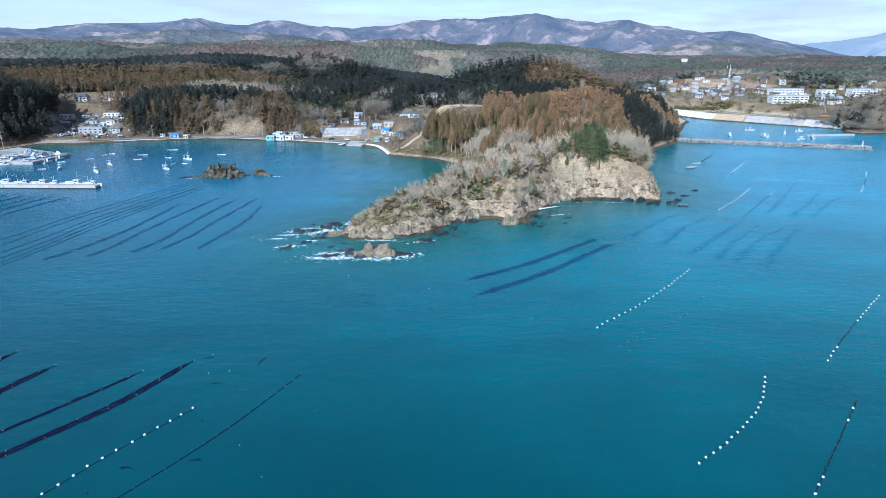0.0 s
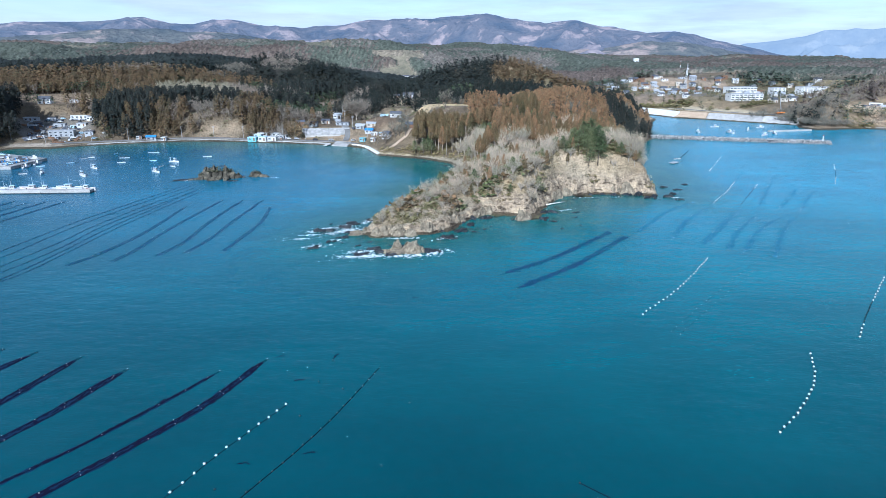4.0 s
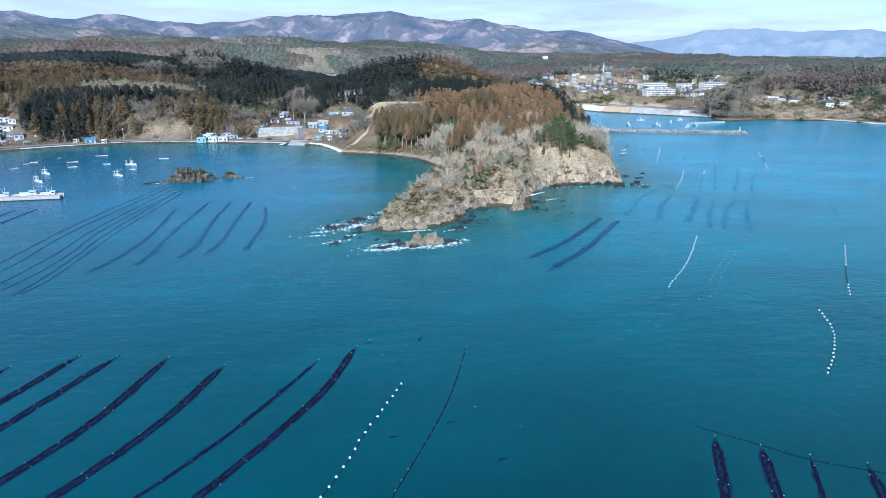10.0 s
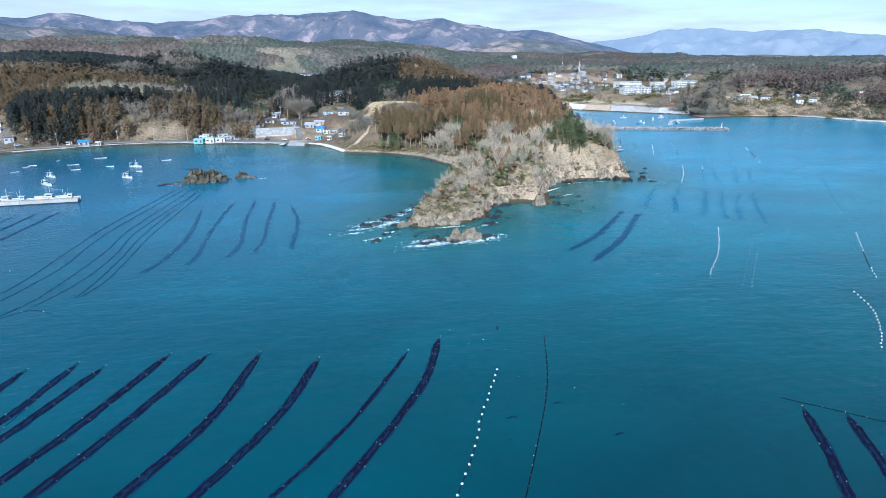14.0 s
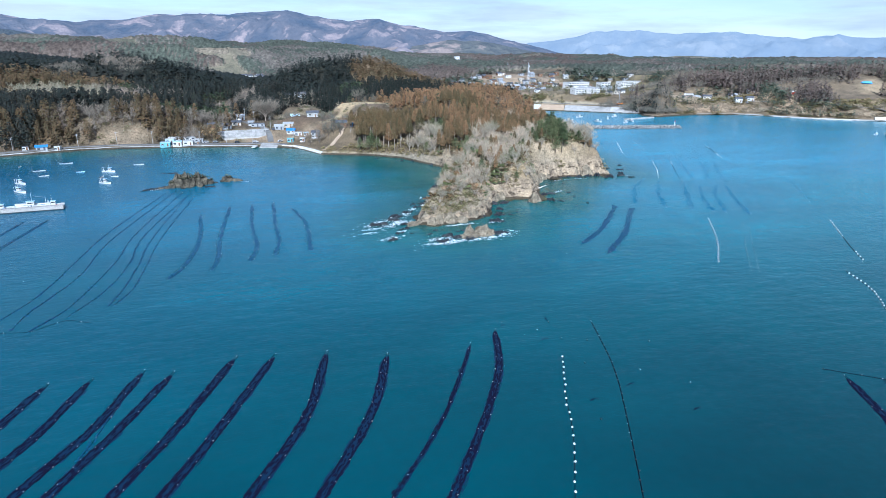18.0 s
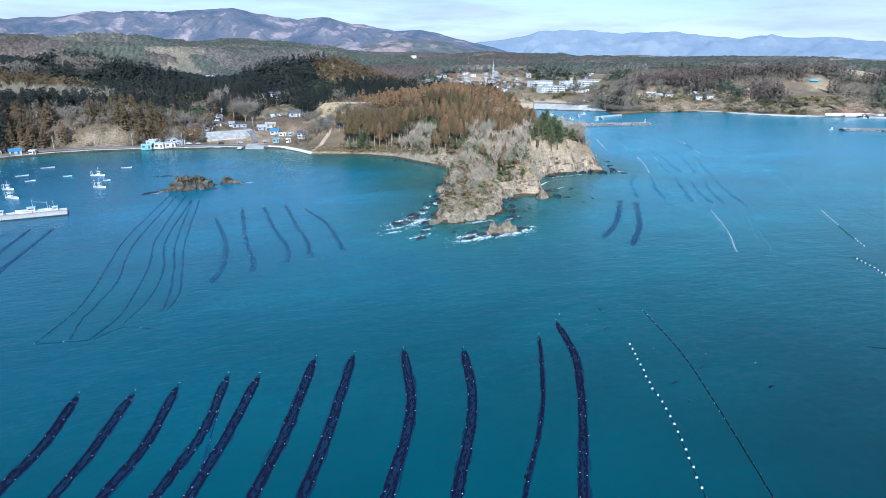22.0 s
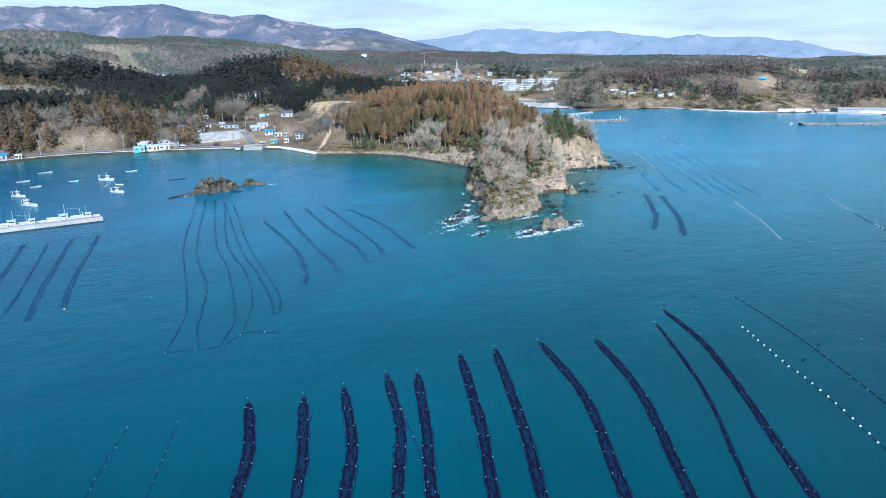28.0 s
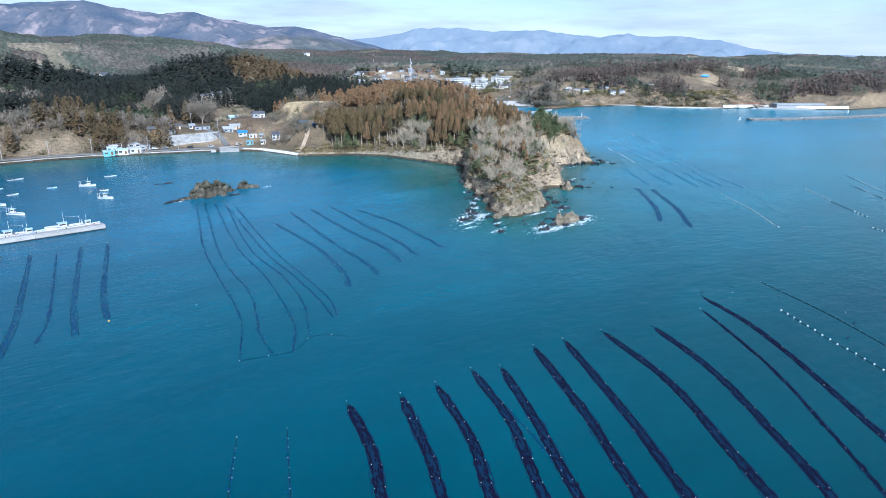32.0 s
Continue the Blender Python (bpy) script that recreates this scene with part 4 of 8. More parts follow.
rock(-24, 191.0, 0, 0, 4.0, 0, 5, "pale jagged sea stack with two tilted peaks", name="sea_stack", sink=0.05,
             shapes=[moved(slab(4.3, 4.2, 4.3, 0.9, 11), 1.8, 0.2, 0, -20), moved(slab(2.9, 3.0, 3.9, 0.9, 12), -3.0, 1.4, 0, -12), moved(slab(2.2, 2.6, 2.4, 0.5, 16), 4.9, -0.8, 0, 0), moved(slab(2.4, 1.8, 1.8, -0.6, 15), -5.6, -0.6, 0, 15), moved(crag(6.5, 3.4, 1.2, 13, 7, 16), -1, -0.4, 0, 15)])
rock(22.5, 228.5, 0, 0, 5, 0, 7, "leaning pale rock buttress at the cliff foot", name="sea_stack", sink=0.03,
     shapes=[moved(crag(2.4, 1.9, 4.6, 21, 9, 11, 0.4), 0, 0, 0, 60), moved(crag(2.0, 1.6, 3.0, 23, 8, 11, 0.2), 2.2, 1.8, 0, 10), moved(crag(4.2, 2.6, 2.0, 22, 8, 14), 1.5, 1.6, 0, 30)])
rock(-121, 318, 0, 0, 6, 0, 8, "dark brown rocky islet with scrub on top", material=ISLET_ROCK, name="rock_islet", sink=0.05,
             shapes=[moved(crag(*size, 231 + i, 9, 13, 0.12), px, py, 0, 40 * i) for i, (px, py, size) in enumerate([(-2.5, 0, (3.4, 3.0, 6.2)), (0.8, 1.0, (3.0, 2.8, 7.0)), (3.6, 0.6, (2.4, 2.2, 4.6)), (6.4, 2.0, (3.0, 2.6, 6.4)), (9.2, 2.6, (2.8, 2.4, 4.6)), (12.0, 3.4, (2.4, 2.0, 2.4)), (14.8, 4.2, (1.6, 1.2, 0.7)), (-5.2, -0.6, (2.6, 2.2, 3.4)), (-7.6, -1.0, (1.8, 1.6, 1.2)), (-11.2, -1.6, (2.4, 1.4, 0.9)), (2, -2.2, (4.6, 1.8, 2.2)), (7.5, -0.4, (4.0, 1.8, 2.0))])])
rock(-100.5, 324.5, 0, 0, 3, 0, 9, "small dark rock islet with a pale crest", material=ISLET_ROCK, name="rock_islet", sink=0.05,
     shapes=[moved(crag(4.0, 2.6, 3.0, 36), 0, 0, 0, 20), moved(crag(3.0, 1.6, 1.4, 37), 4.6, -1.6, 0, -20)])
rng = np.random.default_rng(7)
reefs = [(-33, 189.5, 3.4, 1.6), (-38.5, 188.5, 2.6, 1.3), (-29, 187, 2.8, 1.3), (-17, 190, 2.8, 1.6), (-35, 193.5, 2.4, 1.3), (-13.5, 190.5, 2.2, 1.0), (-53, 217, 3.2, 1.6), (-55, 196.5, 2.8, 1.2), (-47, 221, 2.6, 1.3),
         (-43, 226, 2.8, 1.4), (-37, 231, 2.4, 1.2), (-30, 238, 2.3, 1.2), (-25, 243, 2.4, 1.3), (-20, 252, 2.0, 1.1), (-44, 214.5, 2.8, 1.4), (-46, 208, 2.2, 0.9), (-50, 203, 1.8, 0.7), (-8, 206, 3.2, 1.0), (-3, 214, 3.4, 1.1),
         (3, 222, 2.6, 1.2), (8, 231, 2.8, 1.4), (31, 229, 3.0, 1.4), (36, 239, 3.2, 1.3), (92, 264, 3.4, 2.0)]
reefs += [(98, 265, 3.0, 1.6), (104, 271, 2.6, 1.0), (111, 280, 2.6, 0.8), (106, 286, 2.4, 0.8), (101, 259, 2.0, 0.7), (120, 292, 2.2, 0.6), (-136, 316, 3.6, 1.0), (-131, 319, 2.6, 0.9), (-126, 356, 2.6, 0.5),
          (-131, 357, 2.0, 0.4), (-110, 313, 2.4, 0.8), (2, 352, 2.2, 0.6), (-8, 366, 2.0, 0.5), (88, 269.5, 3.6, 2.6), (83, 271, 3.0, 2.2)]
for i, (x, y, r, z) in enumerate(reefs):
    q = np.random.default_rng(900 + i)
    slabs = [moved(crag(r * q.uniform(0.4, 0.9), r * q.uniform(0.2, 0.36), z * q.uniform(0.35, 0.85), 50 + 7 * i + j, 6, 9), *(q.normal(0, 0.42, 2) * (r, 0.6 * r)), 0, 25 + q.normal(0, 25)) for j in range(5)]
    rock(x, y, 0, 0, z, 0, 50 + i, "dark wet reef rock awash in the surf", WET_ROCK, name="reef_rock", group="reef rocks round the headland", sink=0.12, shapes=slabs)
# crags that break the cliff line: place, half widths, height, turn
CRAGS = [(-38, 213, 5, 2.2, 2.6, 20), (-31, 210.5, 5, 2.4, 3.6, 10), (-24, 210, 5, 2.6, 4.4, -5), (-17, 212.5, 4.5, 2.6, 4.2, 25), (-33, 217, 4, 2.4, 3.2, 60), (-10, 216.5, 4, 2.2, 3.4, 50), (-2, 226, 4, 2.4, 3.4, 55),
         (6, 235.5, 4.5, 2.2, 3.2, 40), (14, 239.5, 4, 2.4, 3.6, 5), (28, 240, 4, 3.0, 6.2, 65), (30.5, 246, 4.4, 3.0, 6.6, 60), (37, 252, 3.6, 2.2, 3.0, 50), (46, 264, 5, 2.6, 4.2, 55), (54, 271.5, 5, 2.6, 4.8, 15),
         (62, 274.5, 5, 2.8, 5.0, 0), (70, 274.5, 5, 2.8, 4.4, 0)]
CRAGS += [(78, 273, 5, 3.0, 5.2, -5), (86, 272.5, 4.4, 2.8, 3.8, 0), (92, 271.5, 4, 2.4, 2.6, 10), (-27, 232, 4, 2.2, 2.6, 60), (-19, 246, 4, 2.2, 2.8, 65), (-12, 262, 4, 2.4, 2.6, 65), (97, 282, 5, 2.6, 3.6, 80),
          (102, 300, 6, 2.6, 3.4, 80), (108, 322, 6, 2.6, 3.0, 75), (1, 279, 4, 2.2, 2.6, 50)]
for i, (x, y, a, b, z, turn) in enumerate(CRAGS):
    q = np.random.default_rng(970 + i)
    shapes = [moved(crag(a * q.uniform(0.4, 0.62), b * q.uniform(0.6, 1.0), z * q.uniform(0.6, 1.05), 300 + 5 * i + j, 9, 12, 0.1), *(np.array([math.cos(radians(turn)), math.sin(radians(turn))]) * a * (j - 1) * 0.55 + q.normal(0, 0.4, 2)), 0, turn + q.normal(0, 14)) for j in range(3)]
    rock(x, y, 0, 0, z, 0, 0, "pale slab of bare rock on the cliff" if i in (9, 10) else "jagged grey-brown crag of the sea cliff", TAN_ROCK if i in (9, 10) else ROCK, name="cliff_crag", group="crags of the sea cliff", sink=0.04, shapes=shapes)
# boulders at the foot of the cliffs
for i in range(14):
    k = rng.integers(16, len(SHORE) - 6)
    (ax, ay), (bx, by) = SHORE[k], SHORE[k + 1]
    s = rng.random()
    x, y = ax + s * (bx - ax) + rng.normal(0, 1.2), ay + s * (by - ay) + rng.normal(0, 1.2)
    r = rng.uniform(0.6, 1.7)
    rock(x, y, r * 1.3, r * 0.8, r * rng.uniform(0.6, 1.2), rng.uniform(0, 180), 120 + i % 9, "dark boulder fallen at the cliff foot", WET_ROCK, name="boulder", group="boulders at the cliff foot", sink=0.2)


def flakes(centres, per, spread_, size, seed, z=0.035):
    """Broken foam: many small ragged sheets on the water."""
    rng = np.random.default_rng(seed)
    vs, fs, k = [], [], 0
    for cx, cy, lx, ly, turn in centres:
        c, s = math.cos(radians(turn)), math.sin(radians(turn))
        for _ in range(int(per * max(lx * ly, 1))):
            u, v = rng.normal(0, 0.5, 2) * (lx, ly)
            x, y = cx + u * c - v * s, cy + u * s + v * c
            n, r = 7, size * rng.uniform(0.3, 1.3)
            a = np.arange(n) * 2 * math.pi / n + rng.random()
            q = r * rng.uniform(0.35, 1.0, n)
            ex, ey = q * np.cos(a) * 1.5, q * np.sin(a) * 0.7
            b = radians(turn) + rng.normal(0, 0.5)
            vs.append(np.stack([x + ex * math.cos(b) - ey * math.sin(b), y + ex * math.sin(b) + ey * math.cos(b), np.full(n, z + rng.uniform(0, 0.03))], 1))
            fs.append(np.array([(0, i, i + 1) for i in range(1, n - 1)]) + k)
            k += n
    return np.concatenate(vs), np.concatenate(fs)


surf = [(-33, 187, 9, 2.2, 5), (-22, 186, 7, 1.6, 5), (-14, 188.5, 5, 1.8, 30), (-38, 191, 5, 2.2, 20), (-40, 186.5, 5, 1.2, 0), (-30, 191.5, 4, 1.4, 0), (-53, 218.5, 6, 2.2, 30), (-48, 215, 6, 1.6, 40), (-45, 223, 4.5, 2, 60),
        (-43, 218, 3, 2.5, 60), (-38, 229, 4, 1.5, 60), (-33, 235, 3.5, 1.2, 55), (-26, 241, 3, 1.0, 50), (-57, 212, 5, 1.0, 10), (-60, 207, 4, 0.8, 5), (-55, 198, 4, 1.4, 10), (-47, 205, 3, 0.8, 0), (-25, 206, 6, 0.9, 0),
        (-9, 205, 4, 0.7, 20)]
surf += [(-22, 254, 2.5, 0.6, 60), (102, 263, 3, 0.5, 0), (60, 266, 5, 0.35, 5), (75, 266, 6, 0.35, 0), (45, 243, 4, 0.5, 20), (-92, 320, 3, 0.6, 0), (-134, 314, 2.5, 0.5, 0)]
solid("foam", joined([flakes(surf, 5, 1.0, 0.5, 3), flakes([(a, b, c * 1.5, d * 2.1, e) for a, b, c, d, e in surf], 3.6, 1.0, 0.2, 6), flakes([(a, b, c * 1.3, d * 1.7, e) for a, b, c, d, e in surf], 0.9, 1.0, 0.9, 4, -0.10)]), FOAM, "white surf foam breaking round reef rocks", "foam", kind="stuff")
# low reef flats awash and under the surface
flats = []
rng = np.random.default_rng(17)
for x, y, lx, ly, turn, n in [(4, 214, 14, 5, 40, 16), (30, 226, 10, 6, 40, 14), (44, 236, 9, 4, 30, 10), (38, 216, 8, 3, 30, 6), (100, 262, 8, 4, 30, 10), (66, 262, 22, 3, 3, 12), (-42, 200, 10, 8, 10, 16), (-24, 196, 16, 6, 5, 16), (-48, 222, 8, 6, 50, 12), (-28, 246, 12, 3, 60, 8), (-120, 316, 16, 5, 10, 12), (-128, 357, 4, 2, 0, 4), (0, 275, 12, 4, 55, 8), (16, 345, 14, 5, -60, 10), (-20, 374, 14, 4, -20, 8)]:
    c, s = math.cos(radians(turn)), math.sin(radians(turn))
    for k in range(n):
        u, v = rng.normal(0, 0.5, 2) * (lx, ly)
        px, py = x + u * c - v * s, y + u * s + v * c
        if k % 4 == 0:
            flats.append(moved(crag(rng.uniform(0.5, 1.7), rng.uniform(0.3, 0.8), rng.uniform(0.15, 0.4), 700 + k, 5, 9), px, py, 0, turn + rng.normal(0, 20)))
solid("reef_flats", joined(flats), WET_ROCK, "low dark reef flats awash round the headland", "reef", kind="stuff")
log = tube([(38, 250, 0.7), (41, 252.3, 0.55), (45, 255.3, 0.35), (48.5, 257.6, 0.15)], [0.32, 0.28, 0.22, 0.1], 8)
solid("driftwood_log", log, surface("driftwood", (0.50, 0.46, 0.40), (0.66, 0.62, 0.55), 0.6, 0.9), "bleached driftwood trunk lying in the shallows", "log", smooth=True)


# ---- trees ----
def tufts(centres, outward, size, seed, droop=0.4, blades=3):
    """Small leafy clumps: each a ragged fan of triangles at its centre."""
    rng = np.random.default_rng(seed)
    n = len(centres)
    d = outward / (np.linalg.norm(outward, axis=1, keepdims=True) + 1e-6)
    side = np.cross(d, [0, 0, 1.0]) + 1e-3
    side /= np.linalg.norm(side, axis=1, keepdims=True)
    size = np.broadcast_to(size, (n,))[:, None] * rng.uniform(0.7, 1.3, (n, 1))
    base = centres - 0.35 * size * d + [0, 0, 0.25] * size
    cols = [base]
    for i in range(blades + 1):
        s = (2 * i / blades - 1)
        cols.append(centres + d * size * rng.uniform(0.25, 0.75, (n, 1)) * (1 - 0.35 * abs(s)) + side * s * size * 0.62 - np.array([0, 0, 1.0]) * size * (droop * rng.uniform(0.5, 1.4, (n, 1)) + 0.15 * abs(s)))
    v = np.stack(cols, 1).reshape(-1, 3)
    m = blades + 2
    f = (np.arange(n)[:, None, None] * m + np.array([(0, i, i + 1) for i in range(1, blades + 1)])[None]).reshape(-1, 3)
    return v, f


def cedar_shapes(h, low, wide, count, size, seed, blades=3):
    rng = np.random.default_rng(seed)
    u = rng.random(count) ** 0.8
    a = rng.random(count) * 2 * math.pi
    r = wide * (0.18 + 0.82 * (1 - u) ** 0.75) * np.minimum(1, 0.5 + 3.0 * u) * rng.uniform(0.55, 1.05, count)
    c = np.stack([r * np.cos(a), r * np.sin(a), h * (low + (1 - low) * u)], 1)
    out = np.stack([np.cos(a), np.sin(a), 0.3 + 0 * a], 1)
    crown = tufts(c, out, size * (1.15 - 0.6 * u), seed + 1, 0.45, blades)
    top = tufts(np.array([[0, 0, h - 0.1]] * 3), np.array([[1, 0, 0.9], [-0.5, 0.8, 0.9], [-0.5, -0.8, 0.9]]), size * 0.6, seed + 2, 0.9, blades)
    trunk = tube([(0, 0, -0.6), (0.05, 0, h * 0.4), (0, 0.05, h * 0.95)], [0.24, 0.17, 0.04], 6)
    return trunk, joined([crown, top])


def bare_shapes(h, wide, limbs, twigs, seed, thin=0.035):
    """A leafless broad tree: trunk and limbs as bars, twigs as slivers."""
    rng = np.random.default_rng(seed)
    bars, ends = [], []
    fork = h * rng.uniform(0.18, 0.3)
    bars.append(tube([(0, 0, -0.5), (rng.normal(0, 0.1), rng.normal(0, 0.1), fork)], [0.2 * h / 8, 0.14 * h / 8], 5, False))
    for i in range(limbs):
        a = 2 * math.pi * (i + rng.random() * 0.7) / limbs
        r = wide * rng.uniform(0.45, 0.95)
        p0 = np.array([0, 0, fork * rng.uniform(0.7, 1.0)])
        p1 = np.array([0.45 * r * math.cos(a), 0.45 * r * math.sin(a), fork + (h - fork) * rng.uniform(0.3, 0.5)])
        p2 = np.array([r * math.cos(a + 0.2), r * math.sin(a + 0.2), h * rng.uniform(0.55, 0.9)])
        bars.append(tube([p0, p1, p2], [0.13 * h / 8, 0.085 * h / 8, 0.03], 4, False))
        for s in (0.35, 0.55, 0.75, 0.95):
            q = p0 * (1 - s) ** 2 + 2 * s * (1 - s) * p1 + s * s * p2
            w = q + rng.normal(0, 1, 3) * (0.22 * wide, 0.22 * wide, 0.1 * h) + (0, 0, 0.12 * h)
            bars.append(tube([q, w], [0.05, 0.018], 3, False))
            ends += [q * 0.5 + w * 0.5, w, w]
    ends = np.array(ends)
    c = ends[rng.integers(0, len(ends), twigs)] + rng.normal(0, 0.12 * wide, (twigs, 3))
    d = c - [0, 0, 0.25 * h] + rng.normal(0, 0.3 * wide, (twigs, 3))
    d /= np.linalg.norm(d, axis=1, keepdims=True)
    d[:, 2] += 0.12
    n = np.cross(d, rng.normal(0, 1, (twigs, 3)))
    n /= np.linalg.norm(n, axis=1, keepdims=True)
    ln = rng.uniform(0.08, 0.2, (twigs, 1)) * h
    v = np.stack([c - n * thin, c + n * thin, c + d * ln], 1).reshape(-1, 3)
    return joined(bars), (v, np.arange(3 * twigs).reshape(-1, 3))


def pine_shapes(h, wide, pads, per, size, seed):
    rng = np.random.default_rng(seed)
    lean = rng.normal(0, 0.06, 2) * h
    spine = np.array([(0, 0, -0.5), (lean[0] * 0.4, lean[1] * 0.4, h * 0.45), (lean[0], lean[1], h * 0.95)])
    bars, cs, outs = [tube(spine, [0.26, 0.18, 0.05], 6)], [], []
    for i in range(pads):
        u = 0.32 + 0.66 * (i + rng.random() * 0.5) / pads
        a = i * 2.4 + rng.normal(0, 0.3)
        r = wide * (1.05 - u) * rng.uniform(0.8, 1.25) + 0.25
        mid = np.array([lean[0] * u + r * math.cos(a), lean[1] * u + r * math.sin(a), h * u + 0.3])
        bars.append(tube([(lean[0] * u, lean[1] * u, h * u - 0.5), mid], [0.07, 0.03], 4, False))
        p = rng.normal(0, 1, (per, 3)) * (0.42 * wide * (1.2 - u), 0.42 * wide * (1.2 - u), 0.28)
        cs.append(mid + p), outs.append(p * [1, 1, 0.4] + [0, 0, 0.5])
    return joined(bars), tufts(np.concatenate(cs), np.concatenate(outs), size, seed + 5, 0.12)


def bush_shape(r, h, count, size, seed):
    rng = np.random.default_rng(seed)
    d = rng.normal(0, 1, (count, 3))
    d[:, 2] = np.abs(d[:, 2])
    d /= np.linalg.norm(d, axis=1, keepdims=True)
    c = d * [r, r, h] * rng.uniform(0.6, 1.0, (count, 1))
    return tufts(c, d + [0, 0, 0.2], size, seed + 1, 0.1)


def inside_fields(x, y):
    hit = np.zeros(x.shape, bool)
    for fx, fy, fa, fb, turn, _ in FIELDS:
        c, s = math.cos(radians(turn)), math.sin(radians(turn))
        hit |= np.hypot(((x - fx) * c + (y - fy) * s) / fa, (-(x - fx) * s + (y - fy) * c) / fb) < 1.08
    return hit


def scatter(x0, x1, y0, y1, gap, seed, jitter=0.42):
    rng = np.random.default_rng(seed)
    X, Y = np.meshgrid(np.arange(x0, x1, gap), np.arange(y0, y1, gap))
    x = X.ravel() + rng.uniform(-jitter, jitter, X.size) * gap
    y = Y.ravel() + rng.uniform(-jitter, jitter, X.size) * gap
    return x, y, inland(x, y), rng


def planted(name, kinds, spots, label, category, group):
    """Single trees: the first of each kind is built, the others are copies."""
    made = []
    for i, (trunk, crown, leaf) in enumerate(kinds):
        made.append((mesh("trunk", trunk, PALE_BARK if name != "pine_tree" else BARK, True), mesh("crown", crown, leaf)))
    protos = {}
    for i, (x, y, z, s, turn, kind) in enumerate(spots):
        m = pose(x, y, z - 0.25, 0, 0, turn) @ Matrix.Diagonal((s, s, s * 1.0, 1))
        if kind not in protos:
            ob = thing(name, m, label, category, group)
            part("trunk", made[kind][0], None, ob)
            part("crown", made[kind][1], None, ob)
            protos[kind] = ob
        else:
            ob = copy_thing(protos[kind], pose(x, y, z - 0.25, 0, 0, turn))
            ob.scale = (s, s, s)
    return protos


def wood(name, shapes, x, y, z, wide, tall, seed, materials, label, category="woods", smooth=False):
    """Many trees in one sheet of geometry. shapes: (trunk or None, crown)."""
    rng = np.random.default_rng(seed)
    pick = rng.integers(0, len(shapes), len(x))
    turn = rng.uniform(0, 2 * math.pi, len(x))
    vs, fs, ms, k = [], [], [], 0
    for i, pair in enumerate(shapes):
        on = pick == i
        n = on.sum()
        if not n:
            continue
        c, s = np.cos(turn[on])[:, None], np.sin(turn[on])[:, None]
        for slot, shape in enumerate(pair):
            if shape is None:
                continue
            v, f = shape
            px = (v[None, :, 0] * c - v[None, :, 1] * s) * wide[on][:, None] + x[on][:, None]
            py = (v[None, :, 0] * s + v[None, :, 1] * c) * wide[on][:, None] + y[on][:, None]
            pz = v[None, :, 2] * tall[on][:, None] + z[on][:, None] - 0.3
            vs.append(np.stack([px, py, pz], -1).reshape(-1, 3))
            fs.append((f[None] + np.arange(n)[:, None, None] * len(v)).reshape(-1, 3) + k)
            ms.append(np.full(n * len(f), slot))
            k += n * len(v)
    if not vs:
        return None
    ob = solid(name, (np.concatenate(vs), np.concatenate(fs)), materials[0], label, category, kind="stuff", smooth=smooth)
    ob.data.materials.append(materials[1])
    ob.data.polygons.foreach_set("material_index", np.concatenate(ms).astype(np.int32))
    return ob


CEDARS = [(*cedar_shapes(17, lo, w * 1.05, 900, 0.62, 300 + i, 2), CEDAR_LEAF) for i, (lo, w) in enumerate([(0.50, 2.5), (0.56, 2.3), (0.36, 2.7), (0.47, 2.4)])]
BARES = [(*bare_shapes(7.0, 3.3, 12, 330, 330 + i, 0.05), TWIG) for i in range(6)]
PINES = [(*pine_shapes(12, 3.4, 18, 60, 0.55, 350 + i), PINE_LEAF) for i in range(4)]

# the headland, tree by tree
x, y, sd, rng = scatter(-40, 130, 205, 345, 3.1, 11)
z = level(x, y)
roll = rng.random(len(x))
turn = rng.uniform(0, 360, len(x))
ok = (sd > 3.4) & (z > 3.2) & ~((x > 40) & (y < 292) & (sd < 5.5))
pines = blob(x, y, 65, 284, 8, 7) | blob(x, y, 75, 295, 6, 7)
green = pines | blob(x, y, 35, 270, 6, 4) | blob(x, y, 42, 289, 5, 4) | blob(x, y, 27, 312, 5, 5) | blob(x, y, 52, 282, 4, 4)
brown = (blob(x, y, 40, 326, 24, 14) | blob(x, y, 66, 326, 16, 11) | blob(x, y, 90, 336, 14, 10) | blob(x, y, 3, 252, 4, 3) | blob(x, y, 18, 266, 5, 4) | blob(x, y, 30, 281, 4, 3) | blob(x, y, 77, 283, 3, 3) | blob(x, y, 50, 303, 12, 5)) & ~green
kind = np.where(green & (roll < 0.85), 2, np.where(brown & (roll < 0.8), 1, 0))
near_spots = {0: [], 1: [], 2: []}
for i in np.flatnonzero(ok):
    k = int(kind[i])
    if k == 0 and roll[i] < (0.36 if y[i] < 236 else 0.30):
        continue
    if k == 0 and roll[i] > 0.83 and y[i] > 240:
        k = 1 if roll[i] < 0.92 else 2
    s = {0: 0.72 if y[i] < 236 else 0.90 if y[i] < 258 else 1.08, 1: 0.45 if y[i] < 292 else 0.72, 2: 0.88 if pines[i] else 0.5}[k] * rng.uniform(0.55, 1.25)
    if k == 0 and x[i] > 78:
        s *= 1.12
    elif k == 0 and sd[i] < 9:
        s *= 0.75
    near_spots[k].append((x[i], y[i], z[i], s, turn[i], rng.integers(0, {0: 6, 1: 4, 2: 4}[k])))


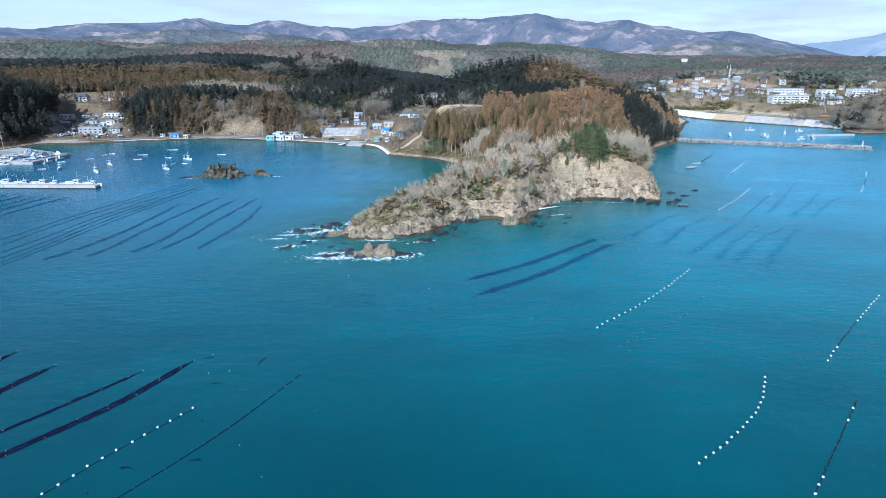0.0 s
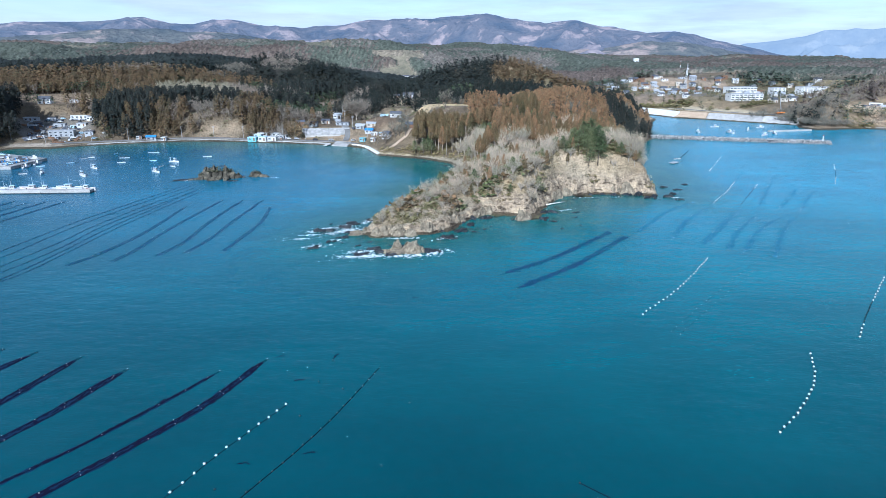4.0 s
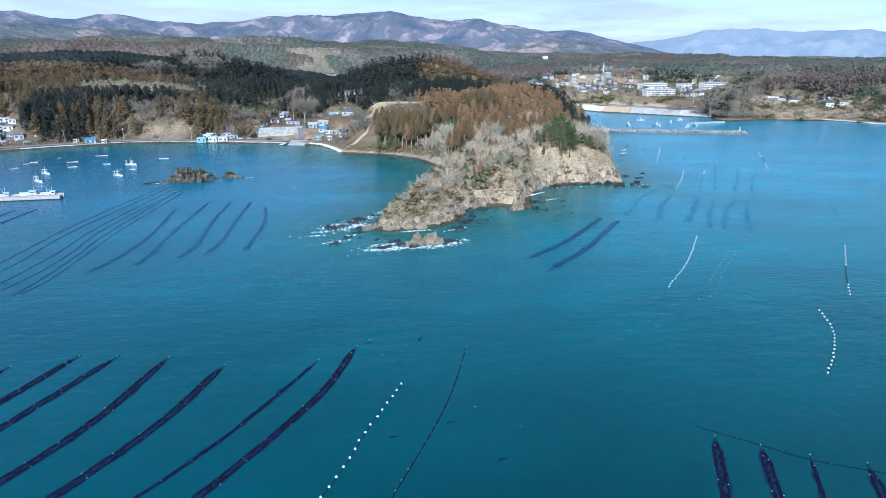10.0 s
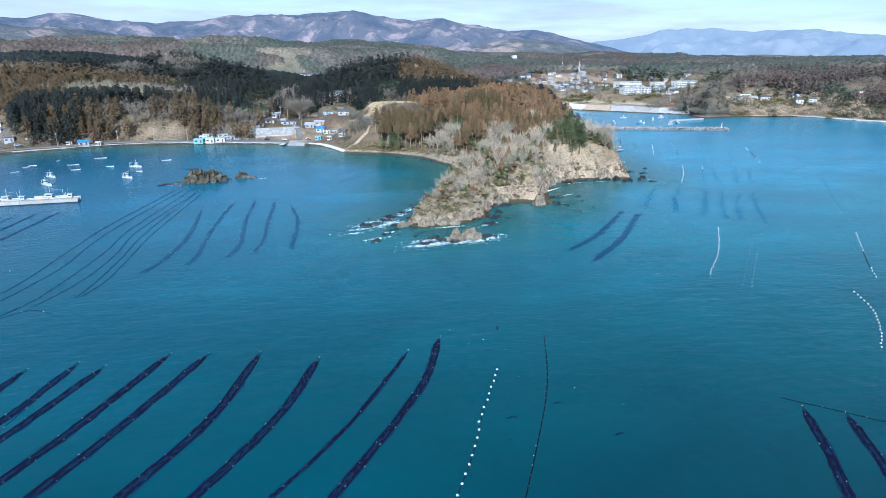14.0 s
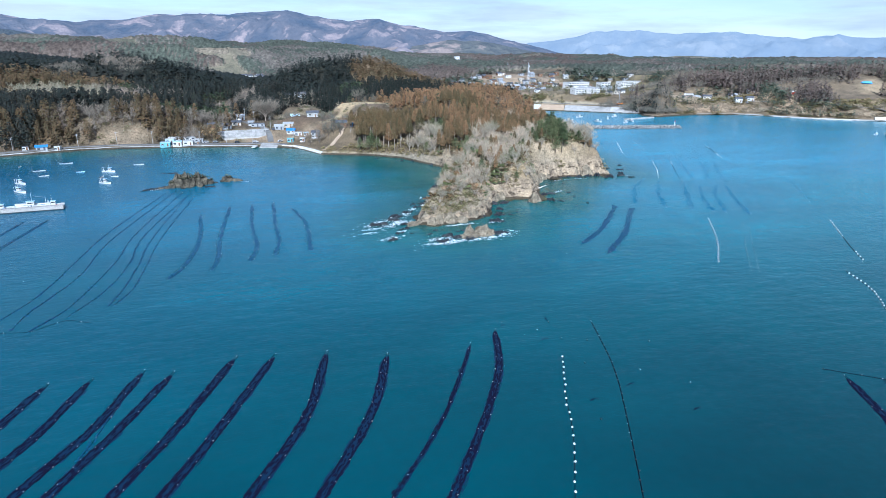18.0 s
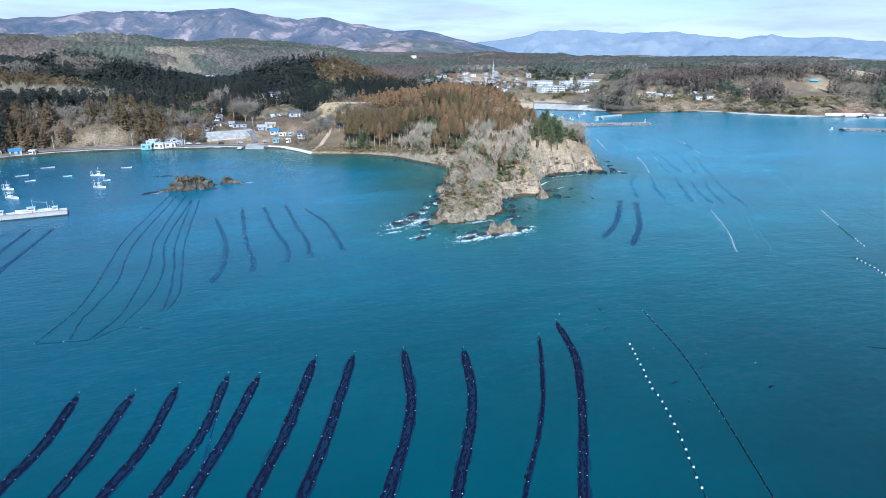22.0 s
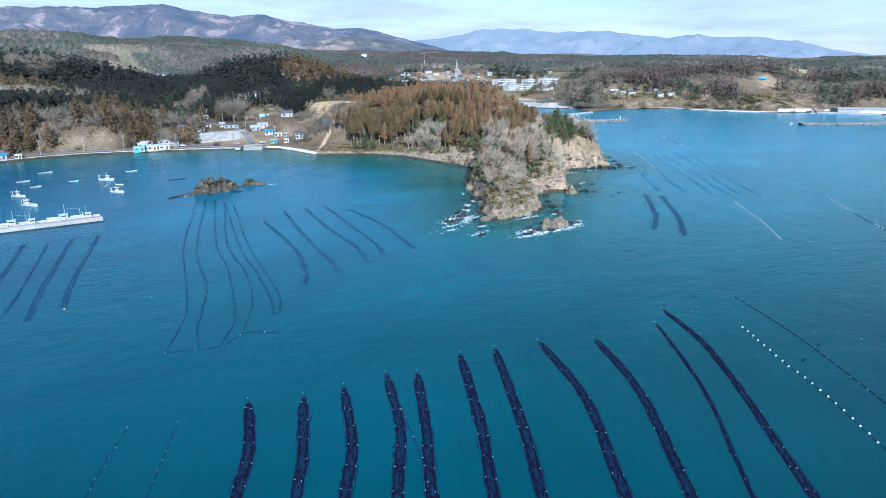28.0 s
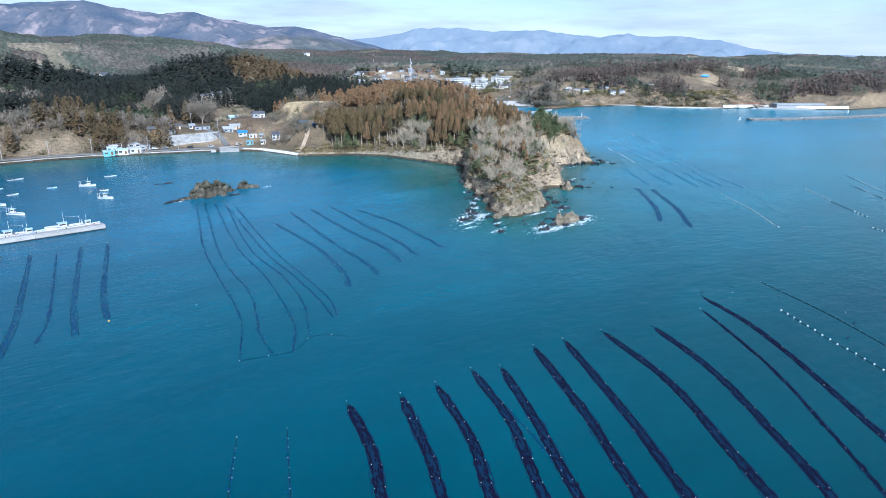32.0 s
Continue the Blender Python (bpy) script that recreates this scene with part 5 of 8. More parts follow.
# cedars with bare trunks along the inner cove
x, y, sd, rng = scatter(-40, 60, 335, 415, 4.4, 13)
z = level(x, y)
for i in range(len(x)):
    if sd[i] > 5 and not inside_fields(x[i:i + 1], y[i:i + 1])[0] and not blob(x[i], y[i], -25, 404, 13, 22):
        dark = rng.random() < 0.08 or blob(x[i], y[i], 25, 352, 7, 7) or blob(x[i], y[i], -7, 380, 4, 4)
        if (y[i] < 362 and sd[i] < 15):
            near_spots[0].append((x[i], y[i], z[i], rng.uniform(1.0, 1.4), rng.uniform(0, 360), rng.integers(0, 6)))
            continue
        size = rng.uniform(0.85, 1.12) * ((1.1 if sd[i] < 24 else 0.85) if not dark else 0.85)
        if -6 < x[i] < 24 and y[i] > 385 and z[i] > 15:
            continue
        if -8 < x[i] < 52 and y[i] > 370:
            size = min(size, max(0.35, (28.0 - z[i]) / 17))
        near_spots[2 if dark else 1].append((x[i], y[i], z[i], size, rng.uniform(0, 360), rng.integers(0, 4)))
for k, (name, kinds, label, category, group) in enumerate([
        ("bare_tree", BARES, "leafless grey winter tree on the headland", "tree", "bare trees on the headland"),
        ("cedar_tree", CEDARS, "tall brown-tinged cedar with a straight bare trunk", "tree", "cedars on the headland"),
        ("pine_tree", PINES, "dark green pine with layered boughs", "tree", "pines on the headland")]):
    near_spots[k].sort(key=lambda q: math.hypot(q[0] + 100, q[1]))
    planted(name, kinds, near_spots[k][:290], label, category, group)
    rest = np.array(near_spots[k][290:]).reshape(-1, 6)
    if len(rest):
        wood(name + "s", [q[:2] for q in kinds], rest[:, 0], rest[:, 1], rest[:, 2], rest[:, 3], rest[:, 3], 490 + k, (PALE_BARK, kinds[0][2]), label.replace("tree", "trees") + ", standing close", "woods")

big_tree = thing("bare_tree", pose(-57, 503, float(level(np.array([-57.0]), np.array([503.0]))[0])), "large spreading leafless tree in the village", "tree")
trunk_, twigs_ = bare_shapes(14.5, 10.0, 30, 6500, 371, 0.06)
part("trunk", trunk_, PALE_BARK, big_tree, smooth=True)
part("crown", twigs_, MID_TWIG, big_tree)

# woods further off, by jittered rings whose gap grows with distance
SMALL_CEDAR = [cedar_shapes(14, 0.1, 2.9, 46, 2.0, 400 + i, 2) for i in range(4)]
SMALL_BARE = [(None, bare_shapes(9, 4.2, 5, 80, 420 + i, 0.2)[1]) for i in range(4)]
SMALL_PINE = [pine_shapes(11, 3.2, 7, 5, 1.95, 440 + i) for i in range(3)]
MID_CEDAR = [cedar_shapes(16, 0.22, 2.6, 170, 1.15, 460 + i, 2) for i in range(4)]
TINY_CEDAR = [(None, cedar_shapes(14, 0.05, 2.9, 34, 2.1, 450 + i, 2)[1]) for i in range(5)]
MID_BARE = [bare_shapes(9, 4.2, 4, 190, 470 + i, 0.11) for i in range(4)]


def harbour_yard(x, y):
    return (x > -281 - 0.5 * (y - 436)) & (x < -236 - 0.39 * (y - 446)) & (y > 430) & (y < 540)


def town(x, y):
    return harbour_yard(x, y) | blob(x, y, 330, 715, 130, 75) | blob(x, y, -40, 455, 38, 30) | blob(x, y, -265, 460, 26, 13) | blob(x, y, -308, 508, 18, 14) | blob(x, y, -275, 526, 18, 12) | blob(x, y, -315, 558, 22, 14) | blob(x, y, 440, 580, 62, 24) | blob(x, y, 462, 540, 42, 30) | blob(x, y, 405, 640, 60, 30) | blob(x, y, 310, 625, 75, 34) | blob(x, y, 585, 480, 34, 30) | blob(x, y, 572, 447, 40, 26) | blob(x, y, 352, 842, 105, 58) | blob(x, y, 610, 350, 60, 26) | blob(x, y, -50, 488, 34, 26) | blob(x, y, -74, 525, 14, 16) | blob(x, y, -80, 566, 13, 11) | blob(x, y, 2, 625, 22, 14) | blob(x, y, 52, 748, 26, 14) | blob(x, y, 440, 745, 80, 50) | blob(x, y, 480, 578, 26, 14) | blob(x, y, 555, 527, 10, 8)


# slopes round the bay and the back of the headland
x, y, sd, rng = scatter(-430, 200, 335, 620, 4.9, 17)
keep = ~blob(x, y, 4, 440, 24, 34) & (sd > np.where(x > 90, 2.5, 8.5)) & ~inside_fields(x, y) & ~town(x, y) & (np.hypot(x + 100, y) > 330) & ~((x > -40) & (x < 60) & (y < 415)) & ~((x > 20) & (y < 346))
x, y, sd = x[keep], y[keep], sd[keep]
z = level(x, y)
n1, n2 = wave(x, y, 75, 101, 3), wave(x, y, 40, 103, 3)
straw_face = blob(x, y, -157, 471, 17, 9)
kind = np.where(n1 > np.where(y > 500, 0.42, 0.16), 0, np.where(n2 > 0.36, 2, 1))
kind = np.where(blob(x, y, 4, 506, 30, 16), np.where(rng.random(len(x)) < 0.5, 0, 2), kind)
kind = np.where((x > 15) & (y < 470), np.where((rng.random(len(x)) < 0.08) | (wave(x, y, 34, 105, 3) > 0.34), 0, np.where(rng.random(len(x)) < 0.08, 2, 1)), kind)
# kind 3: cedars that carry cloud or hillside shade in their leaf colour
kind = np.where(blob(x, y, -205, 515, 60, 18), 3, kind)
kind = np.where((x > 108) & (y < 480) & (n2 < 0.35), 3, kind)
kind = np.where((y > 530) & (kind == 1) & (x > -180), 3, kind)
kind = np.where((y > 540) & (x < -175), np.where(n1 > 0.3, 0, np.where(n2 > 0.42, 2, 1)), kind)
kind = np.where((y < 485) & (x < -60) & (x > -250), np.where(n2 > 0.1, 1, np.where(n2 < -0.55, 2, 0)), kind)
mix_ = rng.random(len(x))
kind = np.where(blob(x, y, -218, 482, 46, 26) | blob(x, y, -130, 488, 20, 14), 9, kind)
kind = np.where(blob(x, y, -165, 492, 34, 11) | blob(x, y, -228, 512, 30, 11) | blob(x, y, -112, 500, 14, 10), 0, kind)
kind = np.where((kind == 1) & (y > 420) & (x < 10), np.where(mix_ < 0.22, 0, np.where(mix_ > 0.92, 2, kind)), kind)
kind = np.where(kind == 9, np.where(mix_ > 0.94, 2, np.where((n2 > 0.0) & (x < -150), 3, 1)), kind)
kind = np.where(blob(x, y, -204, 582, 40, 24), 7, np.where(blob(x, y, -222, 524, 48, 26) & ~blob(x, y, -160, 515, 22, 20), 3, kind))
kind = np.where((x < -270) & (y < 540), np.where(n2 > 0.3, 0, 3), kind)
kind = np.where((kind == 1) & (x < -205) & (y < 530) & (mix_ < 0.8), 3, kind)
kind = np.where(blob(x, y, -172, 480, 12, 7), 0, kind)
kind = np.where(blob(x, y, -190, 478, 14, 14) | blob(x, y, -124, 484, 14, 12) | blob(x, y, -152, 488, 12, 6), np.where(mix_ < 0.16, 0, np.where(mix_ > 0.93, 2, 1)), kind)
drop = (straw_face & (rng.random(len(x)) < 0.85)) | (rng.random(len(x)) < 0.06)
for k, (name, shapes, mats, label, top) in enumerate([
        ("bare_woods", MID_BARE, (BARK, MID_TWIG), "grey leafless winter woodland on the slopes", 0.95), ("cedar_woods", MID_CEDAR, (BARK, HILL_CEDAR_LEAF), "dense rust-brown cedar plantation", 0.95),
        ("pine_woods", SMALL_PINE, (BARK, WOOD_PINE), "scattered dark green pines in the woods", 0.95), ("dark_woods", MID_CEDAR, (BARK, SHADED_CEDAR_LEAF), "dark cedar wood on the hillside", 1.0)]):
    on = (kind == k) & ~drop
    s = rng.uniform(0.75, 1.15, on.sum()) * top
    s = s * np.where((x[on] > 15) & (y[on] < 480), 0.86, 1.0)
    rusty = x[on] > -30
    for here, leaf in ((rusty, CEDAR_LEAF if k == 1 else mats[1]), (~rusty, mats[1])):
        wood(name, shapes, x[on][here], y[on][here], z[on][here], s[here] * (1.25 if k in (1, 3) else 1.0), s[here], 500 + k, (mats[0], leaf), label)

on = kind == 7
s = np.random.default_rng(24).uniform(0.8, 1.15, on.sum())
wood("bare_woods", MID_BARE, x[on], y[on], z[on], s, s, 505, (PALE_BARK, TWIG), "pale stand of leafless trees on a hillside")

rng = np.random.default_rng(23)
r, ring = 470.0, []
while r < 1030:
    gap = max(6.8, 0.0105 * r) if r < 800 else 8.4
    a = np.arange(-44, 84, math.degrees(gap / r))
    a = a + rng.uniform(-0.45, 0.45, len(a)) * math.degrees(gap / r)
    rr = r + rng.uniform(-0.45, 0.45, len(a)) * gap
    ring.append(np.stack([-100 + rr * np.sin(np.radians(a)), rr * np.cos(np.radians(a)), np.full(len(a), gap)], 1))
    r += gap
x, y, gap = np.concatenate(ring).T
kx, ky, ksd, krng = scatter(325, 402, 505, 582, 3.1, 39)
kx, ky = kx[ksd > 2], ky[ksd > 2]
on = blob(kx, ky, 362, 544, 36, 29)
kx, ky = kx[on], ky[on]
x, y, gap = np.r_[x, kx], np.r_[y, ky], np.r_[gap, np.full(len(kx), 4.2)]
sd = inland(x, y)
old = (x > -430) & (x < 200) & (y < 620)
n0 = wave(x, y, 230, 111, 4)
knoll = blob(x, y, 362, 544, 36, 29)
keep = (sd > np.where(knoll, 3, 9)) & (knoll | ~(blob(x, y, 385, 545, 62, 42))) & ~((x > 385) & (x < 900) & (y < 640) & (sd < 170)) & ~old & ~inside_fields(x, y) & ~town(x, y) & ((n0 > np.where(np.hypot(x + 100, y) > 1020, -0.5, np.where(x > 250, -0.6, -0.34))) | knoll)
x, y, gap, n0, sd, knoll = x[keep], y[keep], gap[keep], n0[keep], sd[keep], knoll[keep]
z = level(x, y)
n1, n2 = wave(x, y, 170, 121, 4), wave(x, y, 120, 123, 4)
west = x < 40 + 0.08 * y
kind = np.where(n1 > 0.12, 0, np.where(n2 > 0.18, 2, np.where(n2 < -0.12, 1, 3)))
rr, bearing = np.hypot(x + 100, y), np.degrees(np.arctan2(x + 100, y))
mid = west & (rr + 30 * wave(x, y, 90, 98) < 1130)
# ridges under cloud take kind 3, the cedar with shade in its colour
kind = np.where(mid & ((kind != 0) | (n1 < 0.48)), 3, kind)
brown_ridge = mid & (rr + 30 * wave(x, y, 110, 99) < 790) & (bearing < -5 + 5 * n1)
kind = np.where(brown_ridge, np.where(n1 > 0.5, 0, np.where(n2 > 0.28, 2, 1)), kind)
kind = np.where((bearing > 15.5 + 3 * n1) & (bearing < 30) & (rr < 1100), np.where(n1 > 0.34, 0, 1), kind)
kind = np.where(blob(x, y, 200, 800, 90, 150) & (n2 > -0.2), 1, kind)
kind = np.where(x > 230, np.where(n1 > 0.30, 0, np.where((n2 > 0.25) | (np.hypot(x + 100, y) > 930), 2, 1)), kind)
front = (x > 400) & (sd < 75 + 40 * n2)
kind = np.where(front, np.where(n2 > 0.1, 2, 0), kind)
lot = rng.random(len(x))
kind = np.where(knoll, np.where(lot < 0.84 + 0.12 * (np.hypot((x - 362) / 36, (y - 544) / 29) > 0.75), 0, np.where(lot < 0.93, 3, 2)), kind)
low_wood = np.where(front & ~knoll, 0.75, 1.0) * np.where((x > 400) & (x < 640) & (sd < 140), 0.8, 1.0)
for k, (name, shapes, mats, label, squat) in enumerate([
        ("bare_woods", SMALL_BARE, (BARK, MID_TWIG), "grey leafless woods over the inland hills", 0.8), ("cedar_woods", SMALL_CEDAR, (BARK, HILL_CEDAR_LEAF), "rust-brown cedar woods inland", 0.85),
        ("pine_woods", SMALL_PINE, (BARK, WOOD_PINE), "green conifer woods inland", 0.85), ("dark_woods", SMALL_CEDAR, (BARK, SHADED_CEDAR_LEAF), "dark conifer woods on the inland hills", 0.9)]):
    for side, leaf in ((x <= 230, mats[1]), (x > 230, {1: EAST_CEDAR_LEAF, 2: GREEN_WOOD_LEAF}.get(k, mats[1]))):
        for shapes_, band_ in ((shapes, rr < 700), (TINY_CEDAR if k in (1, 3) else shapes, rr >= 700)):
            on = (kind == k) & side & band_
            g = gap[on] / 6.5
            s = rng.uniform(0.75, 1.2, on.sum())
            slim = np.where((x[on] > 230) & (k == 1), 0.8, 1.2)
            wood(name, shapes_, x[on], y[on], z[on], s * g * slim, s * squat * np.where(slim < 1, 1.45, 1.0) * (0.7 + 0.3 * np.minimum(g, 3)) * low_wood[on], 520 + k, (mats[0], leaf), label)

# the woods of the plateau: one canopy from a kilometre out, its tone from stand to stand
az = np.radians(np.arange(-46, 84, 0.125))
A, R = np.meshgrid(az, 1015 * 1.0052 ** np.arange(212))
x, y = -100 + R * np.sin(A), R * np.cos(A)
rng = np.random.default_rng(145)
sd = inland(x, y)
n0, n1, n2 = wave(x, y, 230, 111, 4), wave(x, y, 260, 143, 4), wave(x, y, 150, 147, 4)
ridge_wood = (np.degrees(A) < 12) & (R + 30 * wave(x, y, 90, 98) < 1150)
grown = np.where(ridge_wood, 1, step(-0.42, -0.34, n0)) * step(6, 16, sd) * (1 - blob(x, y, 0, 1228, 62, 70)) * (1 - town(x, y)) * (1 - blob(x, y, 580, 1550, 30, 20))
stand = 7.5 + 3.0 * np.sign(wave(x, y, 110, 149, 3)) * 0.5 + 2.0 * wave(x, y, 45, 151, 3)
z = np.where(sd > 0, level(x, y) - 1.0 + grown * (stand + rng.normal(0, 1.5, x.shape)), -6.0)
z[0] -= 9
# fourth tone: the ridge stands with cloud shade put into their colour
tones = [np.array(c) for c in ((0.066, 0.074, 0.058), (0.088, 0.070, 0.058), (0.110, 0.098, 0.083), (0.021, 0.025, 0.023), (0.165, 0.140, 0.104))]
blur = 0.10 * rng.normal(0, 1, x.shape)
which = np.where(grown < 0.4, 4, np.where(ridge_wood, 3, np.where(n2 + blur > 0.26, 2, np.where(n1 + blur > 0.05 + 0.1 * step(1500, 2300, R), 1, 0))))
tone = np.stack(tones)[which] * rng.uniform(0.72, 1.28, x.shape)[..., None] * (1 + 0.25 * wave(x, y, 60, 153, 3))[..., None]
q = np.arange(x.size).reshape(x.shape)
q = np.stack([q[:-1, :-1], q[:-1, 1:], q[1:, 1:], q[1:, :-1]], -1).reshape(-1, 4)
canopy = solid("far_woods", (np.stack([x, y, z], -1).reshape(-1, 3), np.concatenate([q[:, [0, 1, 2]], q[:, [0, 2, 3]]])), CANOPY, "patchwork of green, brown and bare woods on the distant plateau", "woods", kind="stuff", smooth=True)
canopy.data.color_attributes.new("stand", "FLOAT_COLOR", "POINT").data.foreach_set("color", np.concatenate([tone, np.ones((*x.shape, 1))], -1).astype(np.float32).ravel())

# undergrowth on the headland and scrub along the shores
BUSHES = [(None, bush_shape(1.3, 1.3, 30, 0.75, 480 + i)) for i in range(3)]
DRY = [(None, bare_shapes(2.2, 1.4, 5, 130, 490 + i, 0.03)[1]) for i in range(3)]
x, y, sd, rng = scatter(-42, 125, 205, 335, 2.1, 29)
z = level(x, y)
roll, n1 = rng.random(len(x)), wave(x, y, 16, 131, 3)
lip = (x > 22) & (y < 300) & (sd < 8.5 + 4 * n1)
on = (sd > 3.0) & (z > 2.6) & (~lip | (roll < 0.08)) & ((roll < np.where((x > 14) & (y < 300), 0.6, 0.42)) & (n1 > -0.15) | (blob(x, y, -20, 222, 14, 9) & (roll < 0.75)))
s = rng.uniform(0.5, 1.7, on.sum()) * np.where((x[on] > 14) & (y[on] < 300), 1.35, 1.0)
wood("undergrowth", BUSHES, x[on], y[on], z[on], s, s, 541, (BARK, BUSH_LEAF), "olive and straw-coloured scrub on the headland", "undergrowth")
big = np.random.default_rng(53).random(len(x))
on = (sd > 5) & (z > 4) & (y > 226) & (big < 0.10) & ~lip
s = np.random.default_rng(54).uniform(1.8, 3.0, on.sum())
wood("evergreen_shrubs", BUSHES, x[on], y[on], z[on], s, s * 1.15, 552, (BARK, EVERGREEN), "green evergreen shrubs among the bare trees", "undergrowth")
on = (sd > 5) & (z > 4) & (y > 222) & (big > 0.86) & ~lip
s = np.random.default_rng(55).uniform(1.7, 3.2, on.sum())
wood("brown_shrubs", BUSHES, x[on], y[on], z[on], s, s * 1.2, 553, (BARK, CEDAR_LEAF), "rust-brown shrubs among the bare trees", "undergrowth")
on = (sd > 2.4) & (z > 2.2) & (roll > np.where(lip, 0.78, np.where((x > 14) & (y < 295), 0.30, 0.5)))
s = rng.uniform(0.5, 1.2, on.sum())
wood("dry_scrub", DRY, x[on], y[on], z[on], s * 1.2, s, 542, (BARK, STRAW_TWIG), "dry leafless scrub over the cliff tops", "undergrowth")
x, y, sd, rng = scatter(380, 640, 370, 600, 4.5, 37)
ex, ey, esd, erng = scatter(385, 900, 320, 640, 6.0, 47)
keep = (esd > 5) & (esd < 170) & ~inside_fields(ex, ey) & ~town(ex, ey) & ~blob(ex, ey, 362, 544, 40, 32) & (erng.random(len(ex)) < 0.8)
ex, ey, esd = ex[keep], ey[keep], esd[keep]
ez = level(ex, ey)
n1, n2 = wave(ex, ey, 60, 161, 3), wave(ex, ey, 45, 163, 3)
ek = np.where(n1 > 0.06, 1, np.where(n2 > 0.1, 2, 0))
ek = np.where(esd < 30, np.where(n2 > 0.1, 2, 0), ek)
for k, (name, shapes, leaf, label) in enumerate([("bare_woods", SMALL_BARE, MID_TWIG, "grey leafless trees along the far shore"), ("cedar_woods", SMALL_CEDAR, EAST_CEDAR_LEAF, "purple-brown cedars above the far shore"), ("pine_woods", SMALL_PINE, GREEN_WOOD_LEAF, "dull green trees along the far shore")]):
    pick = ek == k
    s = erng.uniform(0.7, 1.15, pick.sum()) * np.where(esd[pick] < 30, 0.8, 1.1)
    wood(name, shapes, ex[pick], ey[pick], ez[pick], s * 1.15, s * (1.1 if k == 1 else 0.85), 560 + k, (BARK, leaf), label)
on = (sd > 3.5) & (sd < 60) & (rng.random(len(x)) < 0.95) & ~blob(x, y, 610, 350, 60, 26)
z = level(x, y)
n1 = wave(x, y, 30, 133, 3)[on]
s = rng.uniform(1.0, 3.0, on.sum())
for name, shapes, pick, leaf, label in (("undergrowth", BUSHES, n1 > 0, BUSH_LEAF, "olive scrub along the far shore"), ("dry_scrub", DRY, n1 <= 0, STRAW_TWIG, "dry scrub along the far shore")):
    wood(name, shapes, x[on][pick], y[on][pick], z[on][pick], s[pick] * 1.3, s[pick], 546, (BARK, leaf), label, "undergrowth")
x, y, sd, rng = scatter(230, 540, 640, 840, 9.0, 41)
on = town(x, y) & (rng.random(len(x)) < 0.4) & (sd > 16)
z = level(x, y)
s = rng.uniform(1.2, 3.2, on.sum())
wood("undergrowth", BUSHES, x[on], y[on], z[on], s, s, 547, (BARK, BUSH_LEAF), "garden shrubs and hedges between the town houses", "undergrowth")
hx, hy, hsd, rng = scatter(250, 400, 640, 700, 3.4, 43)
on = (blob(hx, hy, 282, 684, 34, 10) | blob(hx, hy, 362, 642, 16, 6)) & (rng.random(len(hx)) < 0.8)
s2 = rng.uniform(1.8, 3.6, on.sum())
wood("hedge", BUSHES, hx[on], hy[on], level(hx[on], hy[on]), s2, s2, 550, (BARK, BUSH_LEAF), "long olive hedge below the town", "hedge")
on = town(x, y) & (np.random.default_rng(42).random(len(x)) < 0.22) & (sd > 16)
s = np.random.default_rng(44).uniform(0.5, 0.8, on.sum())
wood("town_trees", SMALL_PINE, x[on], y[on], z[on], s, s, 548, (BARK, WOOD_PINE), "evergreen trees between the town houses")
x, y, sd, rng = scatter(-45, 40, 330, 400, 2.4, 31)
on = (sd > 3) & (sd < 15) & ~blob(x, y, -22, 410, 9, 16) & (rng.random(len(x)) < 0.8)
z = level(x, y)
s = rng.uniform(0.7, 1.7, on.sum())
wood("undergrowth", BUSHES, x[on], y[on], z[on], s, s * 1.2, 543, (BARK, BUSH_LEAF), "evergreen scrub under the cove's cedars", "undergrowth")
x, y, sd, rng = scatter(-60, 40, 425, 600, 4.2, 45)
on = inside_fields(x, y) & ~blob(x, y, 14, 472, 25, 11) & (sd > 8) & (rng.random(len(x)) < 0.8) & ~blob(x, y, -45, 455, 20, 14)
z = level(x, y)
s = rng.uniform(0.5, 1.3, on.sum())
wood("dry_scrub", DRY, x[on], y[on], z[on], s * 1.3, s, 551, (BARK, MID_TWIG), "brown scrub and hedges on the valley fields", "undergrowth")
lot = np.random.default_rng(61).random(len(x))
clump = wave(x, y, 22, 171, 3)
for name, shapes, pick, leaf, size, label in (("undergrowth", BUSHES, (lot < 0.4) & (clump > 0.05), BUSH_LEAF, 1.0, "olive bushes on the valley fields"), ("undergrowth", BUSHES, (lot > 0.4) & (lot < 0.55) & (clump > -0.1), EVERGREEN, 1.2, "green bushes on the valley fields"), ("dry_scrub", DRY, (lot > 0.55) & (lot < 0.8), STRAW_TWIG, 1.3, "straw-coloured scrub on the valley fields"), ("bare_woods", MID_BARE, (lot > 0.86) & (clump < 0.2), MID_TWIG, 0.55, "small leafless trees between the valley houses")):
    pick = pick & on
    s = np.random.default_rng(62).uniform(0.7, 1.4, pick.sum()) * size
    wood(name, shapes, x[pick], y[pick], z[pick], s, s, 554, (BARK, leaf), label, "undergrowth")
x, y, sd, rng = scatter(-330, -40, 400, 500, 4.0, 33)
on = (sd > 6) & ~town(x, y) & (rng.random(len(x)) < 0.5)
z = level(x, y)
s = rng.uniform(0.5, 1.4, on.sum())
wood("undergrowth", BUSHES, x[on][::3], y[on][::3], z[on][::3], 1.4 * s[::3], 1.5 * s[::3], 549, (BARK, BUSH_LEAF), "olive bushes on the bay slopes", "undergrowth")
wood("dry_scrub", DRY, x[on], y[on], z[on], s * 1.3, s, 544, (BARK, TWIG), "dry grass and scrub on the bay slopes", "undergrowth")
